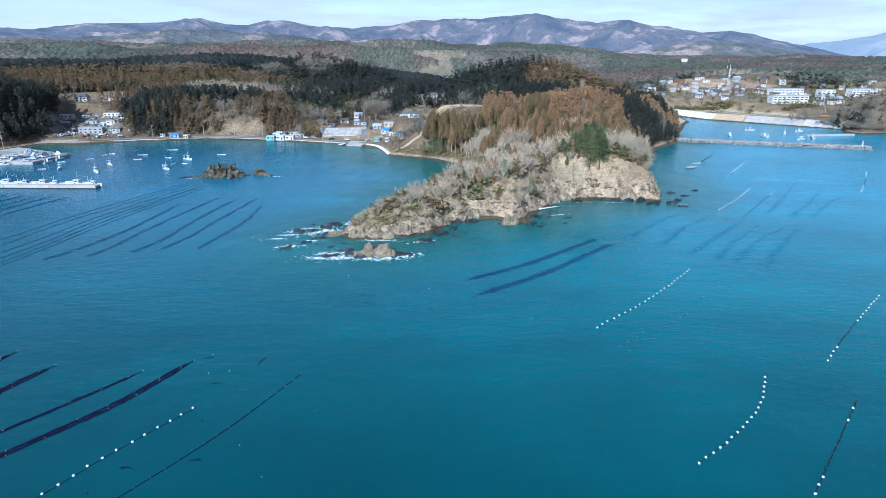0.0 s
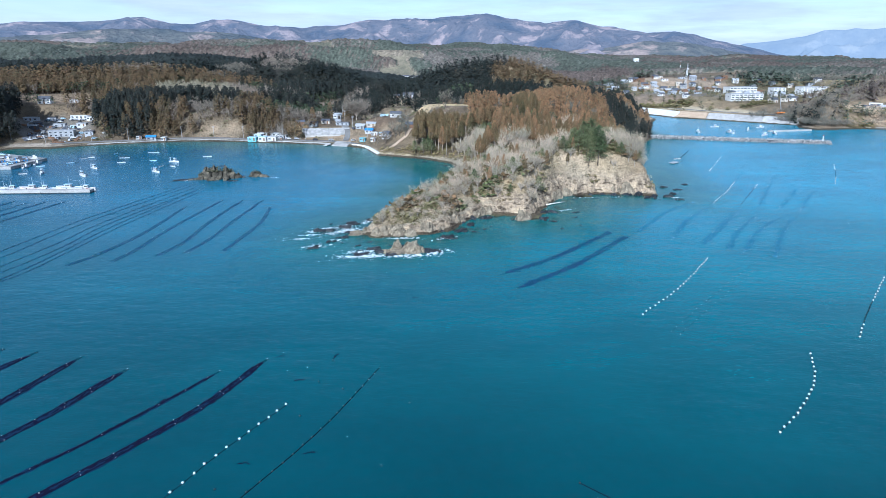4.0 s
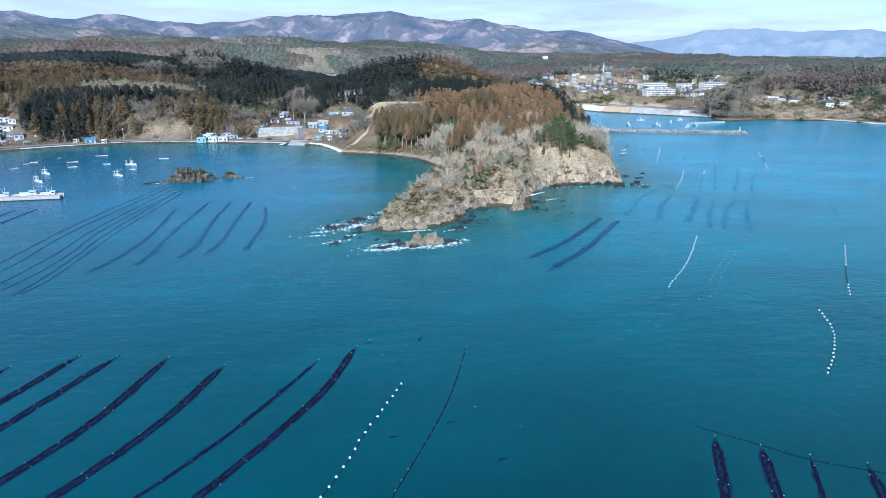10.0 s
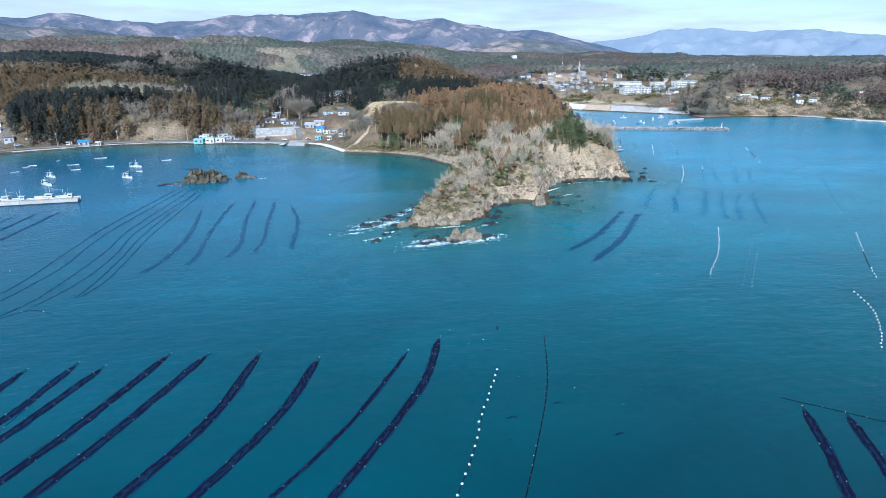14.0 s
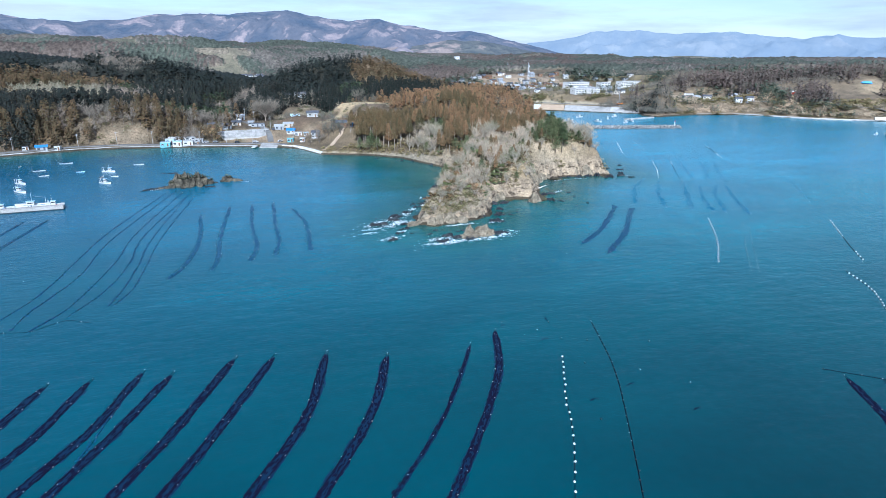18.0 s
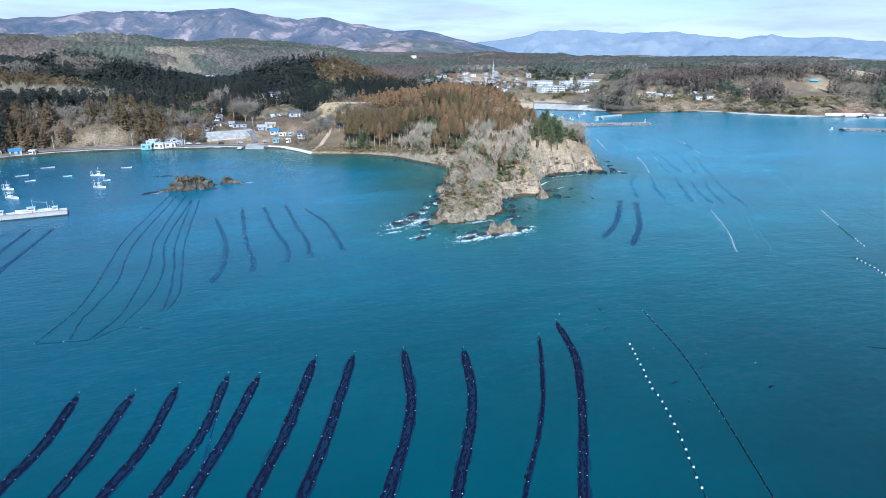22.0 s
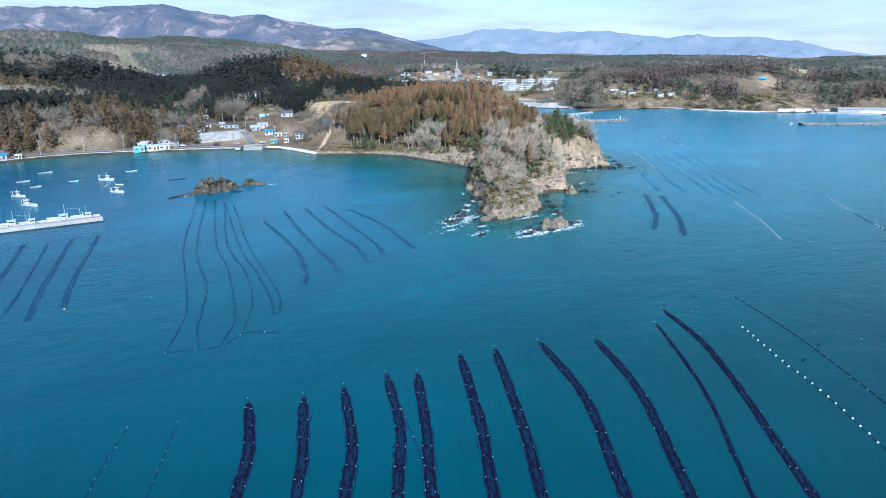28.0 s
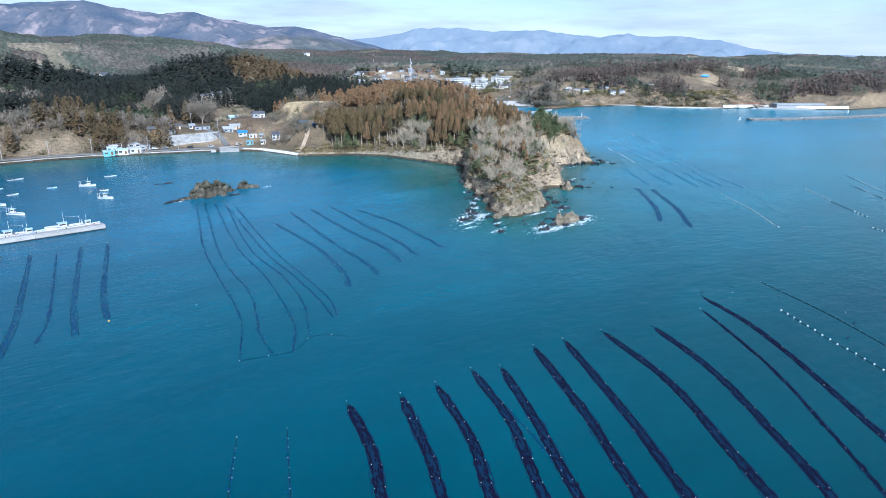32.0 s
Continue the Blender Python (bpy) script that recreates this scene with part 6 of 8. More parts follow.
isl = np.array([(-123.5, 318, 4.9), (-120.2, 319, 5.6), (-117.4, 318.6, 4.5), (-114.6, 320, 5.2), (-111.8, 320.6, 4.2), (-122, 317.2, 4.6), (-119, 317.6, 4.6), (-116, 318.8, 4.4), (-113, 319.4, 4.4), (-121.6, 319.6, 5.0), (-126, 317.4, 3.0), (-109.4, 321.4, 2.7), (-118.6, 319.8, 5.2), (-100.5, 324.5, 2.5)])
wood("undergrowth", BUSHES, isl[:, 0], isl[:, 1], isl[:, 2], np.linspace(1.0, 1.5, 14), np.linspace(0.6, 1.0, 14), 545, (BARK, ISLET_SCRUB), "low scrub on the islet's crown", "undergrowth")


# ---- sea farm: kelp lines, float lines, buoys ----
def fronds(line, wide, seed, z=0.02, gap=0.3, thick=1.0, fill=0.36):
    """Kelp under a rope: many small ragged sheets lying in the water along the line."""
    rng = np.random.default_rng(seed)
    p = smooth_line(line, gap)
    n, m = len(p), 6
    hole = wave(np.arange(n) * gap, np.zeros(n) + seed * 3.1, 9.0, seed, 3)
    keep = rng.random(n) < np.clip(0.95 * thick + 0.35 * hole, 0.3, 1)
    p = p[keep]
    n = len(p)
    d = np.gradient(p, axis=0)
    d /= np.linalg.norm(d, axis=1, keepdims=True) + 1e-9
    side = np.stack([-d[:, 1], d[:, 0]], 1)
    sway = (wave(np.arange(n) * 0.3, np.zeros(n) + seed, 7.0, seed + 1, 3) * 0.12 * wide)[:, None]
    c = p + side * (sway + rng.normal(0, 0.21 * wide, (n, 1)))
    a = (np.arange(m) * 2 * math.pi / m)[None] + rng.uniform(0, 1, (n, 1))
    r = fill * wide * rng.uniform(0.4, 1.0, (n, m)) * rng.uniform(0.7, 1.15, (n, 1))
    x = c[:, :1] + r * np.cos(a)
    y = c[:, 1:] + r * np.sin(a)
    zz = z + rng.uniform(-0.02, 0.05, (n, m))
    v = np.stack([x, y, zz], -1).reshape(-1, 3)
    f = (np.arange(n)[:, None, None] * m + np.array([(0, i, i + 1) for i in range(1, m - 1)])[None]).reshape(-1, 3)
    return v, f


def band(line, wide, seed, cover=0.9, apart=0.0, cell=0.3, z=0.012, fade=0.0, long=1.0):
    """Kelp blades laid close together along the ropes: dense in the middle, ragged at the edges."""
    rng = np.random.default_rng(seed)
    p = smooth_line(line, cell)
    d = np.gradient(p, axis=0)
    d /= np.linalg.norm(d, axis=1, keepdims=True) + 1e-9
    side = np.stack([-d[:, 1], d[:, 0]], 1)
    n, half = len(p), 0.5 * apart + 0.62 * wide
    k = max(3, int(2 * half / cell))
    lat = np.linspace(-half, half, k)
    along = np.arange(n) * cell
    patchy = wave(along, np.zeros(n) + seed * 2.7, 9.0, seed, 4)
    width = 1 + 0.17 * wave(along, np.zeros(n) + seed * 1.3, 5.0, seed + 2, 3)
    width *= np.clip(0.4 + along / 5.0, 0, 1)
    rope = np.abs(np.abs(lat) - 0.5 * apart) / (0.5 * wide)
    inner = np.where(np.abs(lat) < 0.5 * apart, 0.16, 0.0)
    dense = np.maximum(np.exp(-(rope ** 2) * 2.2), inner)
    chance = cover * dense[None] * (1 + 0.45 * patchy[:, None]) * (1 - fade * np.linspace(0, 1, n)[:, None])
    i, j = np.nonzero(rng.random((n, k)) < chance)
    m = len(i)
    sway = wave(along, np.zeros(n) + seed, 14.0, seed + 1, 2) * 0.25
    c = p[i] + side[i] * (lat[j] * width[i] + sway[i] + rng.normal(0, 0.35 * cell, m))[:, None] + d[i] * rng.normal(0, 0.3 * cell, m)[:, None]
    a = rng.uniform(0, 2 * math.pi, (m, 1)) + np.arange(5)[None] * 2 * math.pi / 5
    r = cell * rng.uniform(0.45, 1.0, (m, 5))
    ahead, across = r * np.cos(a) * long, r * np.sin(a)
    v = np.stack([c[:, :1] + ahead * d[i][:, :1] + across * side[i][:, :1], c[:, 1:] + ahead * d[i][:, 1:] + across * side[i][:, 1:], z + rng.uniform(0, 0.03, (m, 5))], -1).reshape(-1, 3)
    f = (np.arange(m)[:, None, None] * 5 + np.array([(0, 1, 2), (0, 2, 3), (0, 3, 4)])[None]).reshape(-1, 3)
    return v, f


FLOAT_SMALL = mesh("float", ball(0.075, 7, 4, 0.85), BUOY_WHITE, True)
FLOAT_DARK = mesh("float", ball(0.17, 7, 4, 0.85), BUOY_BLACK, True)
big = [ball(0.215, 9, 6, 0.8), tube([(0, 0, 0.14), (0, 0, 0.25)], [0.09, 0.05], 8), moved(tube([(0, 0, 0), (0.1, 0, 0)], 0.06, 6), 0.19)]
FLOAT_BIG = mesh("float", joined(big), BUOY_WHITE, True)
FLOAT_BLACK = mesh("float", joined(big), BUOY_BLACK, True)
FLOAT_YELLOW = mesh("float", joined(big), BUOY_YELLOW, True)


def offset(line, d):
    p = np.array(line, float)
    t = np.gradient(p, axis=0)
    t /= np.linalg.norm(t, axis=1, keepdims=True)
    return p + d * np.stack([-t[:, 1], t[:, 0]], 1)


def at_gaps(line, gap, start=0.0):
    p = smooth_line(line, 0.5)
    s = np.r_[0, np.cumsum(np.linalg.norm(np.diff(p, axis=0), axis=1))]
    q = np.arange(start, s[-1], gap)
    return np.stack([np.interp(q, s, p[:, 0]), np.interp(q, s, p[:, 1])], 1)


def rope_shape(line, r=0.05, z=0.03, gap=1.5):
    p = smooth_line(line, gap)
    return tube(np.concatenate([p, np.full((len(p), 1), z)], 1), r, 4)


def kelp_line(line, strands, wide, seed, z=0.02, floats=6.0, thick=1.0, label="dark double kelp rope with small white floats", apart=1.5, float_mesh=None, group="kelp ropes off the point"):
    x0, y0 = line[0]
    rng = np.random.default_rng(seed)
    local = np.array(line, float) - [x0, y0]
    ob = thing("kelp_line", pose(x0, y0, 0), label, "kelp line", group)
    tip = local[0] + (local[0] - local[1]) / np.linalg.norm(local[0] - local[1]) * 2.2
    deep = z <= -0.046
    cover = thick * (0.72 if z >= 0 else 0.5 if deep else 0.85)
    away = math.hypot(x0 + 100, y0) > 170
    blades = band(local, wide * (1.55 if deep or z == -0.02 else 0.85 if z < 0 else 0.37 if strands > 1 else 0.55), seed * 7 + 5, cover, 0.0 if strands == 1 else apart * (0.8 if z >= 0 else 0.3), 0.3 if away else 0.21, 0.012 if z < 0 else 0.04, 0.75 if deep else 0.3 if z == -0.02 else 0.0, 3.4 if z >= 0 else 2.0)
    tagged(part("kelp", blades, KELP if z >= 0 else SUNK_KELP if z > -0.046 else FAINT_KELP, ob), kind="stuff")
    if z >= 0:
        skirt = band(local, wide * 0.55 + (0.0 if strands == 1 else apart * 0.72), seed * 7 + 6, 0.95, 0.0, 0.16, 0.004, 0.0, 8.0)
        tagged(part("sunken_kelp", skirt, KELP_HALO, ob), kind="stuff")
    for k in range(strands):
        d = 0.0 if strands == 1 else (k - 0.5) * apart
        one = offset(local, d)
        one[0] = one[0] * 0.5 + local[0] * 0.5
        if not deep:
            part("rope", rope_shape(np.vstack([tip, one]), 0.03, 0.03), ROPE, ob)
        for fx, fy in at_gaps(one, floats, 1.0 + 0.6 * k):
            if rng.random() < 0.88:
                fl = part("float", float_mesh or FLOAT_SMALL, None, ob)
                fl.location = (fx + rng.normal(0, 0.12), fy + rng.normal(0, 0.12), 0.12)
    end = part("float", FLOAT_SMALL, None, ob)
    end.location = (tip[0], tip[1], 0.12)
    return ob


def on_by(line, length, bend=0.0):
    """The line with its last piece drawn on by so many metres."""
    p = [np.array(q, float) for q in line]
    d = (p[-1] - p[-2]) / np.linalg.norm(p[-1] - p[-2])
    for _ in range(3):
        c, s = math.cos(bend / 3), math.sin(bend / 3)
        d = np.array([c * d[0] - s * d[1], s * d[0] + c * d[1]])
        p.append(p[-1] + d * length / 3)
    return [tuple(q) for q in p]


NEAR_LINES = [([(-160, 130), (-164, 116), (-169, 106)], 2, 1.45, 0.0, 0.9), ([(-150.5, 126), (-157, 110), (-162, 100)], 2, 1.4, 0.0, 0.9), ([(-142.5, 125), (-149, 108), (-156, 96)], 2, 1.4, 0.01, 1.0),
              ([(-133, 125), (-140, 107), (-148, 94)], 2, 1.4, 0.0, 0.75), ([(-127.5, 122), (-136, 105), (-145, 89)], 2, 1.4, 0.01, 1.0), ([(-115, 124), (-127, 101), (-137, 84)], 2, 1.4, 0.03, 1.0),
              ([(-107, 122), (-120, 98), (-131, 80)], 2, 1.4, 0.03, 1.0), ([(-96, 119), (-104, 98), (-117, 78), (-123, 69)], 2, 1.4, 0.03, 1.0), ([(-84, 113), (-93, 94), (-108, 73), (-116, 63)], 2, 1.4, 0.03, 1.05)]
NEAR_LINES += [([(-65, 111), (-75, 96), (-86, 82), (-108, 59)], 1, 1.5, 0.03, 0.9), ([(-56, 115.5), (-64, 99), (-77, 81), (-92, 63)], 2, 1.4, 0.03, 1.1)]
for i, (line, strands, wide, z, thick) in enumerate(NEAR_LINES):
    label = "faint kelp rope sunk just under the water" if z < 0 else "single dark kelp rope with small white floats" if strands == 1 else "dark double kelp rope with small white floats"
    kelp_line(on_by(line, 62, 0.12), strands, wide, 600 + i, z, 5.6, thick, label, 1.55 if i != 10 else 1.2)
kelp_line([(-137, 111), (-143, 93), (-150, 80)], 1, 1.1, 631, -0.04, 6.0, 0.5, "thin sunken kelp rope with few floats")
for i, line in enumerate([[(-181, 132), (-186, 122), (-192, 108)], [(-173, 129), (-178, 118), (-184, 104)]]):
    kelp_line(line, 1, 0.8, 641 + i, -0.04, 2.6, 0.35, "thin sunken rope with scattered white floats")
# ropes by the cross line
CROSS = [(0.5, 73.5), (8, 66), (13, 61), (21, 56), (31, 50)]
cross = thing("mooring_rope", pose(*CROSS[0], 0), "dark head rope that holds the kelp ropes", "rope")
part("rope", rope_shape(np.array(CROSS) - CROSS[0], 0.07), ROPE, cross)
for fx, fy in at_gaps(np.array(CROSS) - CROSS[0], 7.0):
    part("float", FLOAT_DARK, None, cross).location = (fx, fy, 0.12)
for i, line in enumerate([[(1, 68), (-5, 58), (-11, 49)], [(7, 64), (2, 55), (-3, 47)], [(13, 60), (9, 54), (4, 46)], [(20.5, 56), (16, 49), (11, 41)], [(27, 52), (22, 44), (18, 37)]]):
    kelp_line(on_by(line, 40), 2 if i != 2 else 1, 1.5, 651 + i, 0.03, 9.0, 1.1, "dark kelp rope hanging off a head rope", 1.2)
# the field of fainter ropes in the inner bay
BAY = [[(-129, 306), (-148, 242), (-154, 213), (-160, 182), (-169, 160)], [(-126, 304), (-146, 233), (-152, 195), (-160, 170), (-162, 159)], [(-122.5, 302), (-139, 236), (-143, 205), (-151, 171), (-158, 157)],
       [(-120, 296), (-136, 233), (-139, 202), (-144, 179), (-151, 163)], [(-118, 290), (-130, 229), (-134, 198), (-137, 178), (-141, 167)], [(-121, 291), (-133, 229), (-136.5, 198), (-139.5, 178), (-142, 167)]]
for i, line in enumerate(BAY):
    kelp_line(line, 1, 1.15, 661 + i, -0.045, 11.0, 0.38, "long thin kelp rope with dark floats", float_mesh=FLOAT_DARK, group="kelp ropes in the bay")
foot = thing("mooring_rope", pose(-169, 160, 0), "foot rope joining the bay's kelp ropes", "rope")
foot_line = np.array([(-169, 160), (-162, 158), (-157.5, 157), (-151, 161), (-145, 157)]) - (-169, 160)
part("rope", rope_shape(foot_line, 0.045), ROPE, foot)
for fx, fy in at_gaps(foot_line, 6.0):
    part("float", FLOAT_SMALL, None, foot).location = (fx, fy, 0.12)
for i, line in enumerate([[(-116, 256), (-118, 220), (-123, 195), (-128, 183)], [(-104, 266), (-111, 222), (-113, 198), (-116, 186)], [(-95, 266), (-99, 230), (-100, 206), (-104, 191)], [(-86, 266), (-90, 233), (-92, 211), (-96, 193)], [(-80, 254), (-79, 230), (-82, 208), (-84, 195)]]):
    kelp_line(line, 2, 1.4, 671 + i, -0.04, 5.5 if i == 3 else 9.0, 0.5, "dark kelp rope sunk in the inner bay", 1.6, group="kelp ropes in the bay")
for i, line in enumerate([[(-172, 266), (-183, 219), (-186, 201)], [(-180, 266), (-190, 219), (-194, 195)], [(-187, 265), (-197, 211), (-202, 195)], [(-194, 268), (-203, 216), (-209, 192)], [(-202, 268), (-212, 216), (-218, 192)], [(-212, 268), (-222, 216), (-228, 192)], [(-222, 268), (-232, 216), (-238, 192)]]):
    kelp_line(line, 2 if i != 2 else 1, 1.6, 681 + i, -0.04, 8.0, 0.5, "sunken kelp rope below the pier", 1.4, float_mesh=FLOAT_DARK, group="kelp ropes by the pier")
# off the east side of the headland
EAST = [([(6, 168), (26, 183), (52, 209)], 2, 1.6, -0.02), ([(8, 156), (28, 173), (56, 203)], 2, 1.6, -0.02), ([(64, 210), (85, 236), (107, 255)], 2, 1.6, -0.05), ([(72, 200), (89, 224), (108, 245)], 2, 1.6, -0.05),
        ([(80, 193), (99, 216), (121, 241)], 2, 1.8, -0.05), ([(86, 187), (102, 209), (123, 232)], 2, 1.5, -0.05), ([(90, 184), (110, 209), (130, 228)], 2, 1.5, -0.05), ([(96, 177), (112, 199), (133, 225)], 2, 1.6, -0.05),
        ([(132, 246), (158, 282), (184, 318)], 2, 1.4, -0.05), ([(139, 242), (165, 272), (190, 304)], 2, 1.4, -0.05)]
EAST += [([(145, 237), (166, 262), (187, 284)], 2, 1.4, -0.05), ([(170, 330), (186, 352), (196, 372)], 2, 1.4, -0.06), ([(150, 345), (166, 372), (176, 390)], 2, 1.4, -0.06), ([(142, 185), (172, 217), (196, 243)], 2, 1.6, -0.06)]
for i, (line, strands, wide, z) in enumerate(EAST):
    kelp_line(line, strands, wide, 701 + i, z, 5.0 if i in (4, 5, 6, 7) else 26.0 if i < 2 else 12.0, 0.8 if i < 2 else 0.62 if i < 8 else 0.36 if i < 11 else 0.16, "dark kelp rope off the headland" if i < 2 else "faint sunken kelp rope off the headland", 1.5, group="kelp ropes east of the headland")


def float_line(line, gap, label, pattern="w", group="float lines", rope=0.06):
    """A rope of large floats. pattern: w white, b black, s small white, run along the line in equal stretches."""
    x0, y0 = line[0]
    local = np.array(line, float) - [x0, y0]
    ob = thing("float_line", pose(x0, y0, 0), label, "float line", group)
    part("rope", rope_shape(local, rope, 0.015), ROPE, ob)
    spots = at_gaps(local, gap)
    rng = np.random.default_rng(int(abs(x0 * 7 + y0)))
    for i, (fx, fy) in enumerate(spots):
        k = pattern[min(int(len(pattern) * i / len(spots)), len(pattern) - 1)]
        fl = part("float", {"w": FLOAT_BIG, "b": FLOAT_BLACK, "s": FLOAT_SMALL, "d": FLOAT_DARK}[k], None, ob)
        fl.location = (fx + rng.normal(0, 0.1), fy + rng.normal(0, 0.1), 0.16 if k in "wb" else 0.1)
        fl.rotation_euler = (rng.normal(0, 0.2), rng.normal(0, 0.2), rng.uniform(0, 6))
    return ob


float_line(on_by([(-48, 99), (-56, 86), (-63, 73), (-75, 55)], 50, 0.1), 2.45, "rope of large white floats among the kelp")
float_line(on_by([(-31, 112), (-40, 92), (-50, 75), (-66, 50)], 45, 0.05), 2.6, "thin dark rope with sparse small floats", "sddddsdddsddds", rope=0.09)
float_line([(35, 135), (54, 154), (75, 179)], 2.6, "straight row of large white floats")
float_line([(39.3, 84), (49, 92), (57.5, 101), (65, 113.5)], 2.2, "curved row of large white floats")
float_line([(54, 77), (62, 86), (77, 103)], 2.6, "row of black floats ending in white ones", "wwbbbbbbwbwb")
float_line([(81, 119), (94, 133), (119, 158)], 2.9, "row of white floats with black ones between", "wwbbbbwwwwww")
float_line([(115, 253), (132, 274), (149, 297)], 3.6, "row of white floats east of the headland")
float_line([(123, 246), (140, 268), (157, 290)], 4.2, "row of dark floats with white ones", "ddddddww")
float_line([(151, 328), (166, 350), (182, 374)], 4.2, "far row of white floats")
float_line([(156, 375), (174, 402)], 2.2, "short row of black floats near the cove", "b")
float_line([(199, 290), (218, 316), (237, 344)], 4.6, "far row of white and black floats", "wwbbww")
float_line([(124, 124), (146, 145)], 2.8, "row of mixed white and black floats", "wbwwbb")
float_line([(138, 127), (154, 140), (175, 158)], 2.8, "row of white floats further out", "wwwb")
for k in (0.0, 1.6):
    float_line([(38 + k, 125 - k), (52 + k, 139 - k), (84 + k, 170 - k)], 3.6, "sparse row of small white floats", "s", rope=0.02)
rng = np.random.default_rng(77)
SINGLE = [(-166, 196), (-186, 199), (-60, 205), (-30, 170), (-20, 178), (-52, 120), (-46, 113), (-41, 116), (-43, 107), (-50, 112), (-38, 104), (-45, 95), (-36, 88), (-25, 98), (-55, 76), (-30, 80), (60, 190), (84, 194), (150, 215), (160, 196),
          (-60, 300), (-45, 310), (-40, 330), (-20, 340), (-75, 330), (-80, 345), (-68, 290), (-50, 280), (-130, 380), (-135, 372), (210, 250), (230, 300), (250, 280), (190, 240), (300, 300), (330, 260), (350, 310), (-6, 160), (20, 140), (-150, 240)]
for i, (x, y) in enumerate(SINGLE):
    yellow = i == 1
    ob = thing("mooring_buoy", pose(x, y, 0.1, 0, 0, 37 * i), "yellow mooring buoy afloat on its own" if yellow else "small mooring buoy afloat on its own", "buoy", "single buoys")
    part("float", FLOAT_YELLOW if yellow else (FLOAT_DARK if 5 < i < 16 and i % 3 else FLOAT_SMALL), None, ob)
    part("rope", tube([(0, 0, 0.0), (0.3, 0.2, -0.5)], 0.03, 4), ROPE, ob)
for i, (x, y, turn) in enumerate([(-52.5, 118.5, 20), (-40.5, 118, 70), (-47, 108, 5), (-42, 84, 12), (-52, 82, 0), (-36, 72, 8), (-110, 88, 10), (-22, 150, 0)]):
    solid("drifting_kelp", fronds([(-0.9, 0), (0, 0.12), (0.9, 0)], 0.6, 760 + i, 0.03, 0.18), KELP, "loose scrap of kelp adrift", "kelp", "drifting kelp", kind="stuff", m=pose(x, y, 0, 0, 0, turn))


# ---- boats, pier, quay, breakwaters ----
def hull_shape(length, beam, depth, rise=0.5):
    """An open hull: outer skin, rail and a sunk deck."""
    st, rows = 11, []
    for i in range(st):
        u = i / (st - 1)
        x = length * (u - 0.5)
        w = 0.5 * beam * min(1.0, 0.72 + 0.6 * u) * (1 - max(0, (u - 0.55) / 0.45) ** 2.2) + 0.02
        top = depth * (0.72 + rise * max(0, u - 0.35) ** 1.6)
        deck = top - 0.28 * depth
        rows.append([(x, 0, -0.35 * depth * (1 - 0.5 * u)), (x, -0.72 * w, -0.12), (x, -0.93 * w, 0.35 * top), (x, -w, top), (x, -0.86 * w, top), (x, -0.84 * w, deck), (x, 0, deck + 0.04), (x, 0.84 * w, deck), (x, 0.86 * w, top), (x, w, top), (x, 0.93 * w, 0.35 * top), (x, 0.72 * w, -0.12)])
    v = np.array(rows).reshape(-1, 3)
    n = len(rows[0])
    f = []
    for i in range(st - 1):
        for j in range(n):
            a, b, c, d = i * n + j, i * n + (j + 1) % n, (i + 1) * n + (j + 1) % n, (i + 1) * n + j
            f += [(a, b, c), (a, c, d)]
    for e in (0, (st - 1) * n):
        for j in range(1, n - 1):
            f.append((e, e + j + 1, e + j) if e == 0 else (e, e + j, e + j + 1))
    return v, np.array(f)


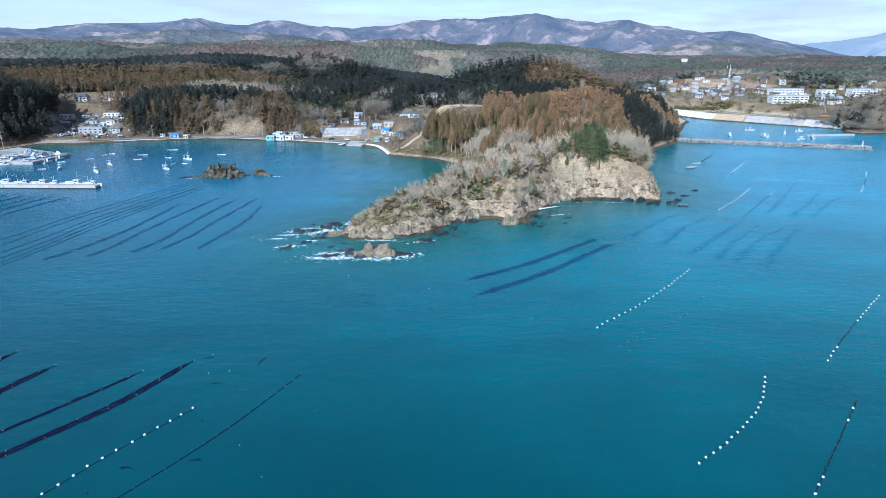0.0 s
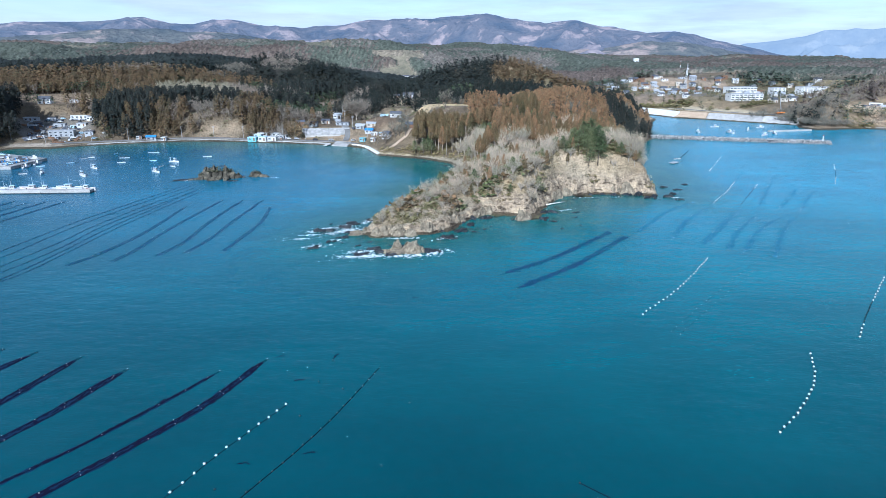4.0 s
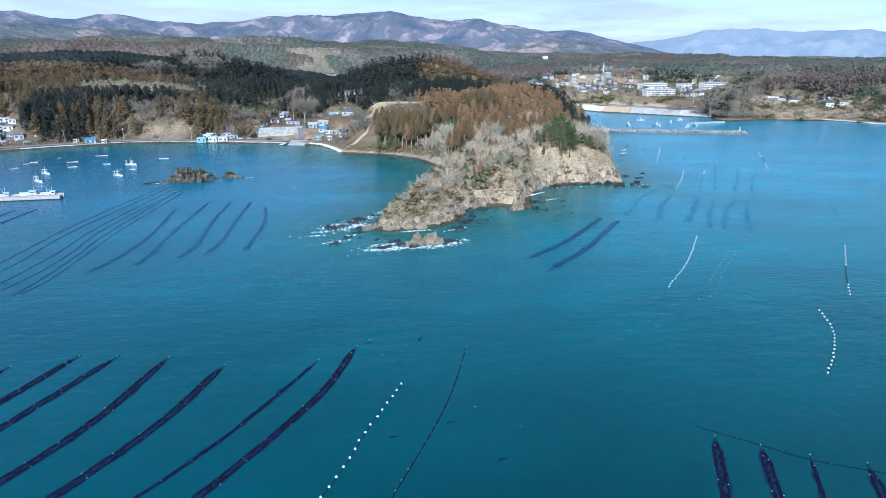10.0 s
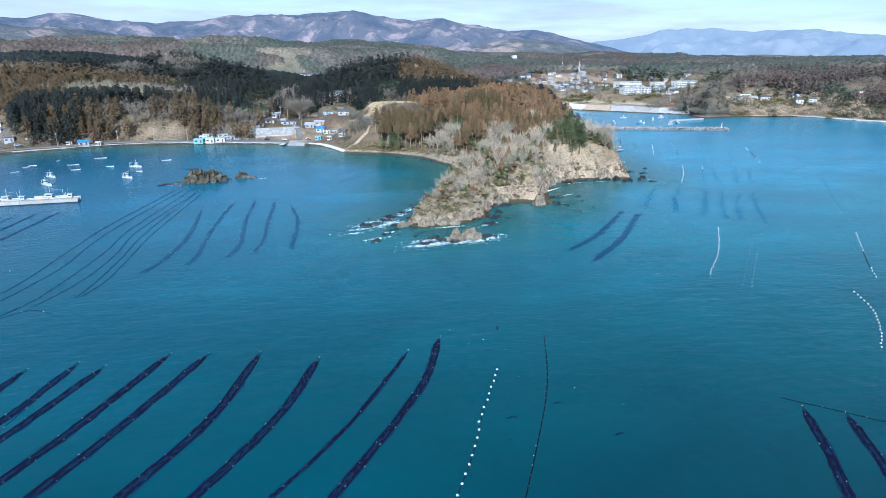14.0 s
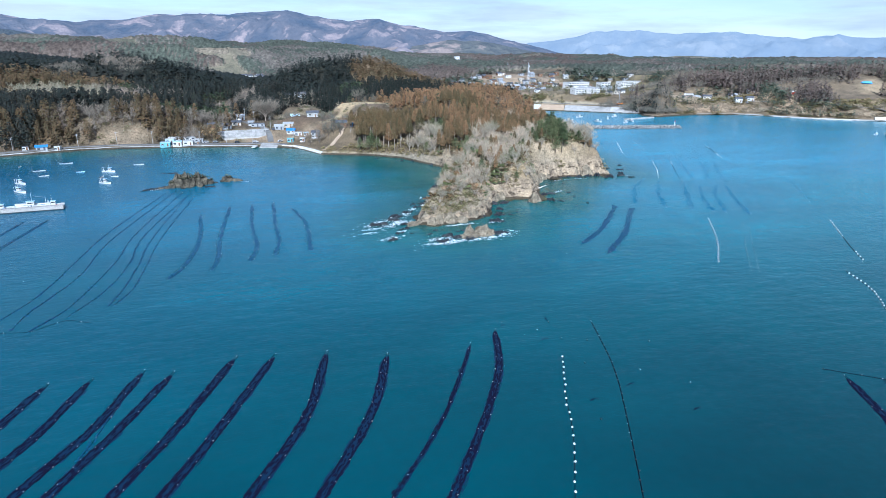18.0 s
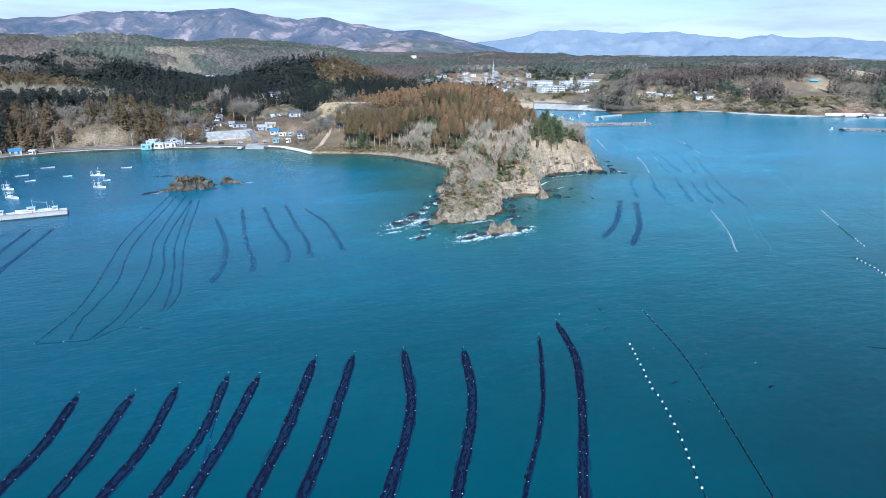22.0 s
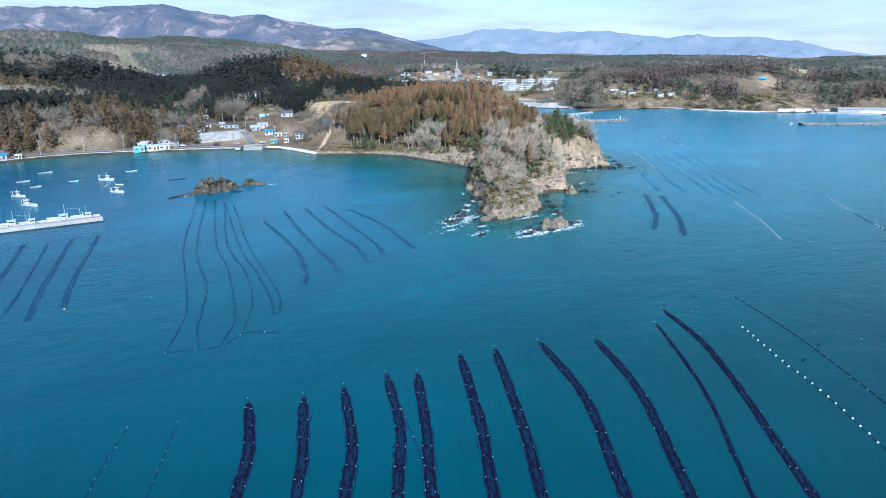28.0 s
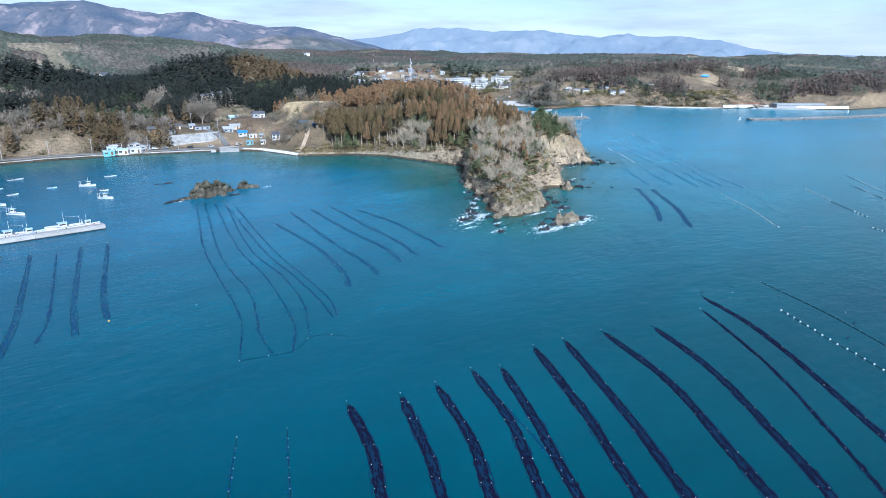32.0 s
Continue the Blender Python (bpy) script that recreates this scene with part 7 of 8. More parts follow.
def fishing_boat(x, y, turn, length, label, house=0.0, trim="blue", group="fishing boats", masts=2):
    length *= 0.95 if "pier" in group else 0.74
    ob = thing("fishing_boat", pose(x, y, 0, 0, 0, turn), label, "boat", group)
    b, d = 0.25 * length, (0.2 if "pier" in group else 0.135) * length
    hull = part("hull", hull_shape(length, b, d), PAINT["white"], ob)
    part("stripe", joined([tube([(length * (u - 0.5), s * (0.505 * b * min(1.0, 0.72 + 0.6 * u) * (1 - max(0, (u - 0.55) / 0.45) ** 2.2) + 0.02), d * (0.66 + 0.5 * max(0, u - 0.35) ** 1.6)) for u in np.linspace(0.02, 0.97, 10)], 0.05, 4) for s in (-1, 1)]), PAINT[trim], ob)
    deck = 0.45 * d
    hx = house * length
    house_ob = part("wheelhouse", box(hx - 0.11 * length, hx + 0.11 * length, -0.3 * b, 0.3 * b, deck, deck + 1.9, 0.08), PAINT["white"], ob)
    part("roof", box(hx - 0.13 * length, hx + 0.135 * length, -0.35 * b, 0.35 * b, deck + 1.9, deck + 2.02, 0.04), PAINT["sky"], ob)
    for s in (-1, 1):
        part("window", box(hx - 0.08 * length, hx + 0.08 * length, s * 0.3 * b - 0.02, s * 0.3 * b + 0.02, deck + 1.1, deck + 1.6, 0.01), GLASS, house_ob)
    part("window", box(hx + 0.11 * length - 0.02, hx + 0.11 * length + 0.02, -0.24 * b, 0.24 * b, deck + 1.1, deck + 1.65, 0.01), GLASS, house_ob)
    part("mast", tube([(hx - 0.05 * length, 0, deck + 2.0), (hx - 0.05 * length, 0, deck + 2.0 + 0.3 * length)], [0.07, 0.035], 6), PAINT["white"], ob)
    if masts > 1:
        part("boom", tube([(-0.4 * length, 0, deck), (-0.4 * length, 0, deck + 0.3 * length)], [0.08, 0.05], 6), PAINT["white"], ob)
        part("boom", tube([(-0.4 * length, 0, deck + 0.26 * length), (-0.05 * length, 0, deck + 0.34 * length)], 0.045, 5), PAINT["grey"], ob)
        part("gantry", joined([tube([(-0.46 * length, s * 0.3 * b, deck), (-0.46 * length, s * 0.3 * b, deck + 1.9)], 0.06, 5) for s in (-1, 1)] + [tube([(-0.46 * length, -0.33 * b, deck + 1.9), (-0.46 * length, 0.33 * b, deck + 1.9)], 0.06, 5)]), PAINT["white"], ob)
    part("hatch", box(0.2 * length, 0.32 * length, -0.2 * b, 0.2 * b, deck, deck + 0.3, 0.05), PAINT["aqua"], ob)
    part("winch", tube([(-0.25 * length, -0.15 * b, deck + 0.35), (-0.25 * length, 0.15 * b, deck + 0.35)], 0.22, 8), PAINT["slate"], ob)
    return ob


def skiff(x, y, turn, length, label, cover="white", group="skiffs at their moorings"):
    ob = thing("skiff", pose(x, y, 0, 0, 0, turn), label, "boat", group)
    length *= 0.84
    b = 0.24 * length
    part("hull", hull_shape(length, b, 0.42, 0.9), PAINT[cover], ob)
    part("floor", box(-0.46 * length, 0.2 * length, -0.36 * b, 0.36 * b, 0.26, 0.31, 0.01), PAINT["slate"], ob)
    for u in (-0.18, 0.12):
        part("thwart", box(u * length - 0.15, u * length + 0.15, -0.4 * b, 0.4 * b, 0.34, 0.4, 0.02), PAINT["cream"], ob)
    motor = part("outboard_motor", joined([box(-0.55 * length - 0.1, -0.5 * length + 0.05, -0.17, 0.17, 0.55, 1.05, 0.06), box(-0.54 * length, -0.52 * length, -0.08, 0.08, -0.2, 0.6, 0.02)]), PAINT["slate"], ob)
    return ob


for i, (x, y, turn, ln, house, trim) in enumerate([(-191, 330, -48, 10.5, -0.15, "blue"), (-157, 339.5, -40, 9.0, 0.0, "green"), (-158, 372, -30, 10.0, 0.1, "blue"), (-195, 352, -42, 9.0, 0.0, "blue"), (-216, 338, -70, 9.0, -0.1, "blue")]):
    fishing_boat(x, y, turn, ln, "small white fishing boat moored in the bay", house, trim, "fishing boats in the bay")
for i, (x, ln, house, masts) in enumerate([(-172.5, 8.5, 0.0, 1), (-180, 13.0, 0.05, 2), (-190, 9.0, -0.1, 1), (-197, 12.0, 0.0, 2), (-206.5, 9.5, 0.1, 1), (-214.5, 13.5, 0.0, 2), (-228, 10.0, 0.0, 2), (-240, 11.5, 0.0, 2), (-252, 11.0, 0.0, 2), (-266, 10.0, 0.0, 2)]):
    fishing_boat(x, 293.4 + 0.3 * (i % 2), 180 if i % 2 else 3, ln, "white fishing boat with masts moored along the pier", house, "blue" if i % 3 else "red", "fishing boats along the pier", masts)
for i, (x, y, turn, ln) in enumerate([(-193, 388, 5, 7.0), (-183, 409, 2, 8.0), (-188, 371, 8, 5.5), (-172, 377, -12, 5.0), (-154, 357, -30, 4.5), (-144, 391, -5, 6.5), (-216, 386, 40, 4.5), (-217, 371, 30, 5.0), (-214, 391, 0, 4.5), (-160, 356, 70, 4.5), (-225, 337, 5, 5.0), (-228, 360, 20, 5.0), (-205, 405, 80, 4.5)]):
    skiff(x, y, turn, ln, "open white skiff at its mooring" if i % 4 != 3 else "open grey-blue skiff at its mooring", "offwhite" if i % 4 != 3 else "sky")
for i, (x, y, turn, ln) in enumerate([(230, 503, 80, 9), (255, 497, 95, 11), (264, 539, 10, 9), (282, 516, 60, 8), (303, 532, 20, 9), (276, 480, 30, 9), (290, 490, 75, 10)]):
    fishing_boat(x, y, turn, 1.3 * ln, "white fishing boat moored behind the breakwater", 0.0, "blue", "fishing boats in the cove")
for x, y, turn in ((560, 385, -40), (420, 335, 10), (610, 300, 15)):
    fishing_boat(x, y, turn, 9, "white fishing boat off the far harbour", 0.0, "blue", "fishing boats at the far harbour", 1)
raft = thing("work_raft", pose(142, 354, 0, 0, 0, 40), "flat timber work raft on dark floats", "raft")
for k in range(6):
    part("plank", box(-4, 4, -1.7 + k * 0.6, -1.2 + k * 0.6, 0.35, 0.5), PAINT["grey"], raft)
for s in (-3, 0, 3):
    part("beam", box(s - 0.15, s + 0.15, -1.9, 2.0, 0.1, 0.35), PAINT["brown"], raft)
skiff(151, 369, 20, 6.5, "open white skiff beside the float rows")

pier = thing("pier", pose(0, 0, 0), "long pale concrete fishing pier with a parapet", "pier")
for k in range(12):
    x1 = -168 - k * 22
    part("caisson", box(x1 - 21.94, x1, 287, 291.2, 0.3, 1.4, 0.1), OLD_CONCRETE, pier)
    part("footing", box(x1 - 21.94, x1, 286.98, 291.22, -5, 0.29, 0.05), WET_ROCK, pier)
    part("parapet", box(x1 - 21.94, x1 - 0.02, 287.02, 287.7, 1.41, 1.8, 0.06), OLD_CONCRETE, pier)
for k in range(14):
    part("bollard", moved(joined([tube([(0, 0, 0), (0, 0, 0.4)], [0.18, 0.14], 8), tube([(0, 0, 0.4), (0, 0, 0.5)], 0.22, 8)]), -171 - k * 9, 290.8, 1.39), PAINT["slate"], pier)
for k in range(10):
    part("tyre_fender", moved(tube([(0.45 * math.cos(a), 0, 0.45 * math.sin(a)) for a in np.linspace(0, 2 * math.pi, 11)], 0.13, 5), -173 - k * 8, 291.35, 0.9), PAINT["dark"], pier)

def prism(points, z0, z1):
    """A flat-topped block over a four-sided outline."""
    v = np.array([(*p, z1) for p in points] + [(*p, z0) for p in points], float)
    return v, np.array([(0, 1, 2), (0, 2, 3), (0, 4, 5), (0, 5, 1), (1, 5, 6), (1, 6, 2), (2, 6, 7), (2, 7, 3), (3, 7, 4), (3, 4, 0)])


def on_quay(u, v):
    """From the outer edge (u 0) to the land (u 1), from the mouth (v 0) to the beach (v 1)."""
    p = np.array([(-239, 351), (-235, 381), (-285, 408), (-302, 352)], float)
    return (1 - u) * ((1 - v) * p[0] + v * p[1]) + u * ((1 - v) * p[3] + v * p[2])


quay = thing("quay", pose(0, 0, 0), "low concrete quay crowded with cars and gear", "quay")
for i in range(3):
    for j in range(4):
        u0, u1, v0, v1 = i / 3, (i + 1) / 3 - 0.002, j / 4, (j + 1) / 4 - 0.003
        part("slab", prism([on_quay(u0, v1), on_quay(u0, v0), on_quay(u1, v0), on_quay(u1, v1)][::-1], -4, 1.4), WEATHERED, quay)
for (a, b) in (((0.0, 0.0), (0.0, 0.995)), ((0.012, 0.002), (0.9, 0.002))):
    p, q = on_quay(*a), on_quay(*b)
    part("kerb", tube([(*p, 1.5), (*q, 1.5)], 0.22, 4), OLD_CONCRETE, quay)


def truck(x, y, z, turn, paint, label, group="vehicles by the harbour"):
    ob = thing("small_truck", pose(x, y, z, 0, 0, turn), label, "truck", group)
    part("cab", joined([box(0.5, 1.7, -0.7, 0.7, 0.4, 1.25, 0.12), box(0.5, 1.35, -0.66, 0.66, 1.2, 1.8, 0.14)]), PAINT[paint], ob)
    part("windscreen", box(1.33, 1.4, -0.58, 0.58, 1.25, 1.7, 0.02), GLASS, ob)
    part("cargo_bed", joined([box(-1.7, 0.45, -0.72, 0.72, 0.55, 0.65), box(-1.7, 0.45, -0.72, -0.66, 0.65, 0.95), box(-1.7, 0.45, 0.66, 0.72, 0.65, 0.95), box(-1.72, -1.66, -0.72, 0.72, 0.65, 0.95)]), PAINT[paint], ob)
    for wx in (-1.1, 1.1):
        for s in (-1, 1):
            part("wheel", tube([(wx, s * 0.55, 0.28), (wx, s * 0.72, 0.28)], 0.28, 10), PAINT["dark"], ob)
    return ob


def car(x, y, z, turn, paint, label, group="parked cars"):
    ob = thing("car", pose(x, y, z, 0, 0, turn), label, "car", group)
    body = joined([box(-1.9, 1.9, -0.8, 0.8, 0.35, 0.85, 0.16), box(-1.5, 0.9, -0.72, 0.72, 0.8, 1.45, 0.3)])
    part("body", body, PAINT[paint], ob)
    for s in (-1, 1):
        part("window", box(-1.25, 0.65, s * 0.72 - 0.02, s * 0.72 + 0.02, 0.95, 1.32, 0.02), GLASS, ob)
    part("windscreen", box(0.86, 0.92, -0.6, 0.6, 0.95, 1.3, 0.02), GLASS, ob)
    for wx in (-1.2, 1.2):
        for s in (-1, 1):
            part("wheel", tube([(wx, s * 0.62, 0.32), (wx, s * 0.82, 0.32)], 0.32, 10), PAINT["dark"], ob)
    return ob


rng = np.random.default_rng(91)
for i in range(42):
    u, v = rng.uniform(0.06, 0.62), rng.uniform(0.06, 0.94)
    if i < 26:
        u, v = 0.10 + 0.17 * (i % 3) + rng.normal(0, 0.015), 0.06 + 0.88 * (i // 3) / 8.6
    x, y = on_quay(u, v)
    if i % 4 == 0:
        truck(x, y, 1.4, rng.choice([15, 105, 195]) + rng.normal(0, 6), "white", "small white truck parked on the quay")
    elif i % 4 == 1:
        skiff(x, y, rng.choice([10, 35, 80]), 5.5, "white skiff hauled up on the quay", group="skiffs on the quay").location.z = 1.75
    elif i % 4 == 2:
        paint = ["white", "sky", "grey", "slate"][rng.integers(0, 4)]
        car(x, y, 1.4, rng.choice([15, 105, 195]) + rng.normal(0, 6), paint, f"{paint} car parked on the quay", "cars on the quay")
    else:
        ob = thing("gear_stack", pose(x, y, 1.4, 0, 0, 33), "stack of blue fish crates under a sheet", "fishing gear", "gear on the quay")
        for k in range(4):
            part("crate", box(-1.4 + 0.75 * k, -0.7 + 0.75 * k, -0.5, 0.5, 0, 0.8 + 0.3 * (k % 2), 0.05), PAINT["blue" if k % 2 else "slate"], ob)
        part("sheet", box(-1.5, 1.6, -0.6, 0.6, 1.1, 1.16, 0.02), PAINT["sky" if i % 8 == 3 else "slate"], ob)
for u, v, turn in ((-0.06, 0.25, 84), (-0.05, 0.62, 84), (0.25, -0.07, 200), (0.5, -0.06, 195)):
    x, y = on_quay(u, v)
    fishing_boat(x, y, turn, 9.5, "white fishing boat moored at the quay", 0.0, "blue", "fishing boats at the quay")


def tetrapod_shape(r):
    legs = []
    for d in ((0, 0, 1), (0.943, 0, -0.333), (-0.471, 0.816, -0.333), (-0.471, -0.816, -0.333)):
        legs.append(tube([(0, 0, 0), tuple(r * q for q in d)], [0.42 * r, 0.27 * r], 6))
    return joined(legs)


TETRAPOD = mesh("tetrapod", tetrapod_shape(1.0), ARMOUR)
TETRAPOD_GREY = mesh("tetrapod", tetrapod_shape(0.95), WEATHERED)


def breakwater(line, count, label, high, wide, seed, lamp=True):
    rng = np.random.default_rng(seed)
    (x0, y0) = line[0]
    ob = thing("breakwater", pose(x0, y0, 0), label, "breakwater")
    p = np.array(line, float) - line[0]
    for a, b in zip(p[:-1], p[1:]):
        d = b - a
        ln, turn = np.linalg.norm(d), math.degrees(math.atan2(d[1], d[0]))
        part("crown_wall", moved(box(0, ln, -1.6, 1.6, -4, high - 0.9, 0.15), a[0], a[1], 0, turn), OLD_CONCRETE, ob)
        v, f = box(0, ln, -wide, wide, -4, high - 1.2, 0.1)
        v[:, 1] *= np.where(v[:, 2] > 0, 0.45, 1.0)
        part("mound", moved((v, f), a[0], a[1], 0, turn), WET_ROCK, ob)
    spots = at_gaps(p, 0.25)
    for i in range(count):
        k = rng.integers(2, len(spots) - 1)
        t = spots[k] - spots[k - 1]
        t /= np.linalg.norm(t)
        v = rng.uniform(-1, 1)
        q = spots[k] + np.array([-t[1], t[0]]) * v * wide
        te = part("tetrapod", TETRAPOD if rng.random() < 0.6 else TETRAPOD_GREY, None, ob)
        te.location = (q[0], q[1], (high - 1.0) * (1 - abs(v) ** 1.5) + rng.normal(0, 0.12) + 0.1)
        te.rotation_euler = tuple(rng.uniform(0, 6.28, 3))
    extra = []
    for i in range(900):
        k = rng.integers(2, len(spots) - 1)
        t = spots[k] - spots[k - 1]
        t /= np.linalg.norm(t)
        v = rng.uniform(-1.05, 1.05)
        q = spots[k] + np.array([-t[1], t[0]]) * v * wide
        extra.append(moved(leaning(tetrapod_shape(0.95), rng.uniform(0, 180), 0, 0, 0, 0), q[0], q[1], (high - 1.2) * (1 - abs(v) ** 1.5) + 0.05, rng.uniform(0, 360)))
    tagged(part("armour_mound", joined(extra), ARMOUR, ob), kind="stuff")
    return ob


breakwater([(175, 470), (240, 449), (297, 432)], 290, "long breakwater of piled concrete tetrapods", 2.7, 6.5, 5)
breakwater([(425, 329), (464, 305), (576, 264), (620, 262)], 290, "far breakwater of pale concrete tetrapods", 2.7, 6.0, 6)
beacon = thing("beacon", pose(292.5, 433.4, 1.9), "small white harbour light on the breakwater end", "beacon")
part("tower", tube([(0, 0, 0), (0, 0, 3.6)], [0.45, 0.32], 10), PAINT["white"], beacon)
part("lantern", joined([tube([(0, 0, 3.6), (0, 0, 4.3)], 0.24, 8), tube([(0, 0, 3.55), (0, 0, 3.65)], 0.5, 10)]), PAINT["red"], beacon)
jetty = thing("jetty", pose(293, 503, 0, 0, 0, 10), "narrow pale concrete jetty in the cove", "jetty")
for k in range(3):
    part("deck", box(k * 14.5, k * 14.5 + 14.4, -1.5, 1.5, -3, 1.2, 0.1), OLD_CONCRETE, jetty)
jetty = thing("jetty", pose(588, 362, 0, 0, 0, -52), "long grey jetty of the far harbour", "jetty")
for k in range(4):
    part("deck", box(-30 + k * 16, -14.1 + k * 16, -3, 3, -3, 1.6, 0.1), OLD_CONCRETE, jetty)


# ---- roads, sea walls, houses, poles ----
def at_level(x, y):
    return float(level(np.array([float(x)]), np.array([float(y)]))[0])


def ribbon(line, wide, lift, gap=2.0, skirt=0.5):
    """A strip laid over the ground along a line, with sides that go down into it."""
    p = smooth_line(line, gap)
    d = np.gradient(p, axis=0)
    d /= np.linalg.norm(d, axis=1, keepdims=True)
    n = np.stack([-d[:, 1], d[:, 0]], 1)
    cols = [p + n * wide * s for s in (-0.5, -0.5, -0.17, 0.17, 0.5, 0.5)]
    z = np.max([level(c[:, 0], c[:, 1]) for c in cols], axis=0) + lift
    rows = [np.concatenate([c, (z - (skirt if i in (0, 5) else 0))[:, None]], 1) for i, c in enumerate(cols)]
    v = np.stack(rows, 1).reshape(-1, 3)
    f = []
    for i in range(len(p) - 1):
        for j in range(5):
            a = i * 6 + j
            f += [(a, a + 1, a + 7), (a, a + 7, a + 6)]
    return v, np.array(f)


bay_road = [(-262, 438), (-244, 447.5), (-212, 458.5), (-174, 467.5), (-130, 461), (-89, 450.5), (-68, 443.5), (-52, 432)]
solid("road", ribbon(bay_road, 4.5, 0.08), ASPHALT, "narrow asphalt road along the bay", "road", kind="structure")
solid("road", ribbon([(-62, 444), (-61, 456), (-63, 470), (-68, 492), (-76, 530), (-60, 580), (-10, 620)], 4.0, 0.2), ASPHALT, "asphalt lane up the valley", "road", kind="structure")
solid("dirt_track", ribbon([(-36, 396), (-30, 402), (-25, 408), (-19, 415), (-14, 422)], 2.5, 0.3, 1.5), EARTH, "pale dirt track up the slope", "track", kind="structure")
solid("road", ribbon([(268, 690), (300, 643), (345, 600), (378, 578), (410, 560), (460, 535), (520, 470), (560, 415)], 5, 0.25, 6), ASPHALT, "coast road behind the sea wall", "road", kind="structure")


def sea_wall(name, line, high, lean, lift, material, label, gap=8.0, low=-0.6):
    """A leaning concrete wall along the shore, cast in bays."""
    p = smooth_line(line, gap)
    ob = thing(name, pose(0, 0, 0), label, "sea wall", kind="structure")
    for a, b in zip(p[:-1], p[1:]):
        d = (b - a) / np.linalg.norm(b - a)
        n = np.array([-d[1], d[0]]) * lean
        b = b - d * 0.08
        t, k = np.sign(lean) * 0.8 * np.array([-d[1], d[0]]), 1.5 * np.sign(lean) * np.array([-d[1], d[0]])
        pts = [(*a, low), (*b, low), (*(b + n), high), (*(a + n), high), (*(a + n + t), high), (*(b + n + t), high), (*(b + n + k), low), (*(a + n + k), low)]
        v = np.array(pts)
        v[:, 2] += lift
        f = np.array([(0, 1, 2), (0, 2, 3), (3, 2, 5), (3, 5, 4), (4, 5, 6), (4, 6, 7), (0, 3, 4), (0, 4, 7), (1, 6, 5), (1, 5, 2)])
        part("wall_bay", (v, f if lean > 0 else f[:, ::-1]), material, ob)
    return ob


sea_wall("sea_wall", [(-240, 443), (-212, 453.5), (-174, 462.5), (-130, 456.5), (-89, 445.5), (-72, 439.5)], 1.2, 0.5, 0, WEATHERED, "low weathered concrete sea wall along the bay", 7)
sea_wall("sea_wall", [(-57, 431.5), (-48, 423), (-43, 409), (-38.5, 393)], 1.7, 1.2, 0, PALE_CONCRETE, "pale concrete revetment below the dirt track", 4)
sea_wall("sea_wall", [(237, 684), (250, 654), (263, 625)], 6.0, 9.0, 0, PALE_CONCRETE, "tall new white sea wall round the cove", 11)
sea_wall("earth_bank", [(263.2, 624.5), (276, 613), (287, 604)], 6.0, 13.0, 0, EARTH, "sandy earth bank between the sea walls", 6)
sea_wall("sea_wall", [(287.2, 603.8), (306, 587), (326, 569.5), (350, 550)], 6.0, 12.0, 0, OLD_CONCRETE, "broad grey sloping sea wall round the cove", 11)
sea_wall("sea_wall", [(395, 521), (428, 513), (456, 502.5), (489, 445.5), (531, 408.5)], 1.3, 1.2, 0, OLD_CONCRETE, "low pale sea wall along the far shore", 12)
sea_wall("sea_wall", [(534, 410), (563, 397), (584, 384), (604, 352), (652, 313)], 4.0, 1.5, 0, CONCRETE, "pale harbour sea wall on the far shore", 12)
slip = thing("slipway", pose(-64, 436.5, 0, 0, 0, -20), "pale concrete slipway into the bay", "slipway", kind="structure")
for k in range(4):
    v, f = box(-6.0 + k * 3.0, -3.05 + k * 3.0, -4.4, 4.4, -0.3, 0.3, 0.05)
    v[:, 2] += 1.1 + 0.2 * v[:, 1]
    part("slab", (v, f), OLD_CONCRETE, slip)
steps = thing("landing_stage", pose(-74, 437, 0, 0, 0, -20), "small dark landing stage at the sea wall", "jetty", kind="structure")
part("deck", box(-1.5, 1.5, -4, 3, 0.5, 0.8), CONCRETE, steps)
for sx in (-1.2, 1.2):
    for sy in (-3.5, 0.0):
        part("pile", tube([(sx, sy, -2), (sx, sy, 0.5)], 0.16, 8), PAINT["brown"], steps)

# the ribbed concrete slope behind the bay road
slope = thing("retaining_slope", pose(0, 0, 0), "pale concrete slope cast in narrow ribbed panels", "retaining wall", kind="structure")
A, B, C, D = np.array([-91.5, 458.5, 4.2]), np.array([-63.5, 457.5, 4.7]), np.array([-59.5, 466.5, 8.6]), np.array([-96, 468, 7.9])
for i in range(18):
    for j in range(3):
        u0, u1, v0, v1 = i / 18 + 0.0015, (i + 1) / 18 - 0.0015, j / 3 + 0.004, (j + 1) / 3 - 0.004
        q = [A * (1 - u) * (1 - w) + B * u * (1 - w) + C * u * w + D * (1 - u) * w for u, w in ((u0, v0), (u1, v0), (u1, v1), (u0, v1))]
        n = np.cross(q[1] - q[0], q[3] - q[0])
        n /= np.linalg.norm(n)
        v = np.array([p + n * 0.55 for p in q] + [p - n * 0.6 for p in q])
        part("panel", (v, np.array([(0, 1, 2), (0, 2, 3), (0, 4, 5), (0, 5, 1), (1, 5, 6), (1, 6, 2), (2, 6, 7), (2, 7, 3), (3, 7, 4), (3, 4, 0)])), OLD_CONCRETE, slope)
backing = np.array([p + [0, 0, 0.25] for p in (A, B, C, D)] + [p - [0, 0, 3.0] for p in (A, B, C, D)])
part("backing", (backing, np.array([(0, 1, 2), (0, 2, 3), (0, 4, 5), (0, 5, 1), (1, 5, 6), (1, 6, 2), (2, 6, 7), (2, 7, 3), (3, 7, 4), (3, 4, 0)])), OLD_CONCRETE, slope)


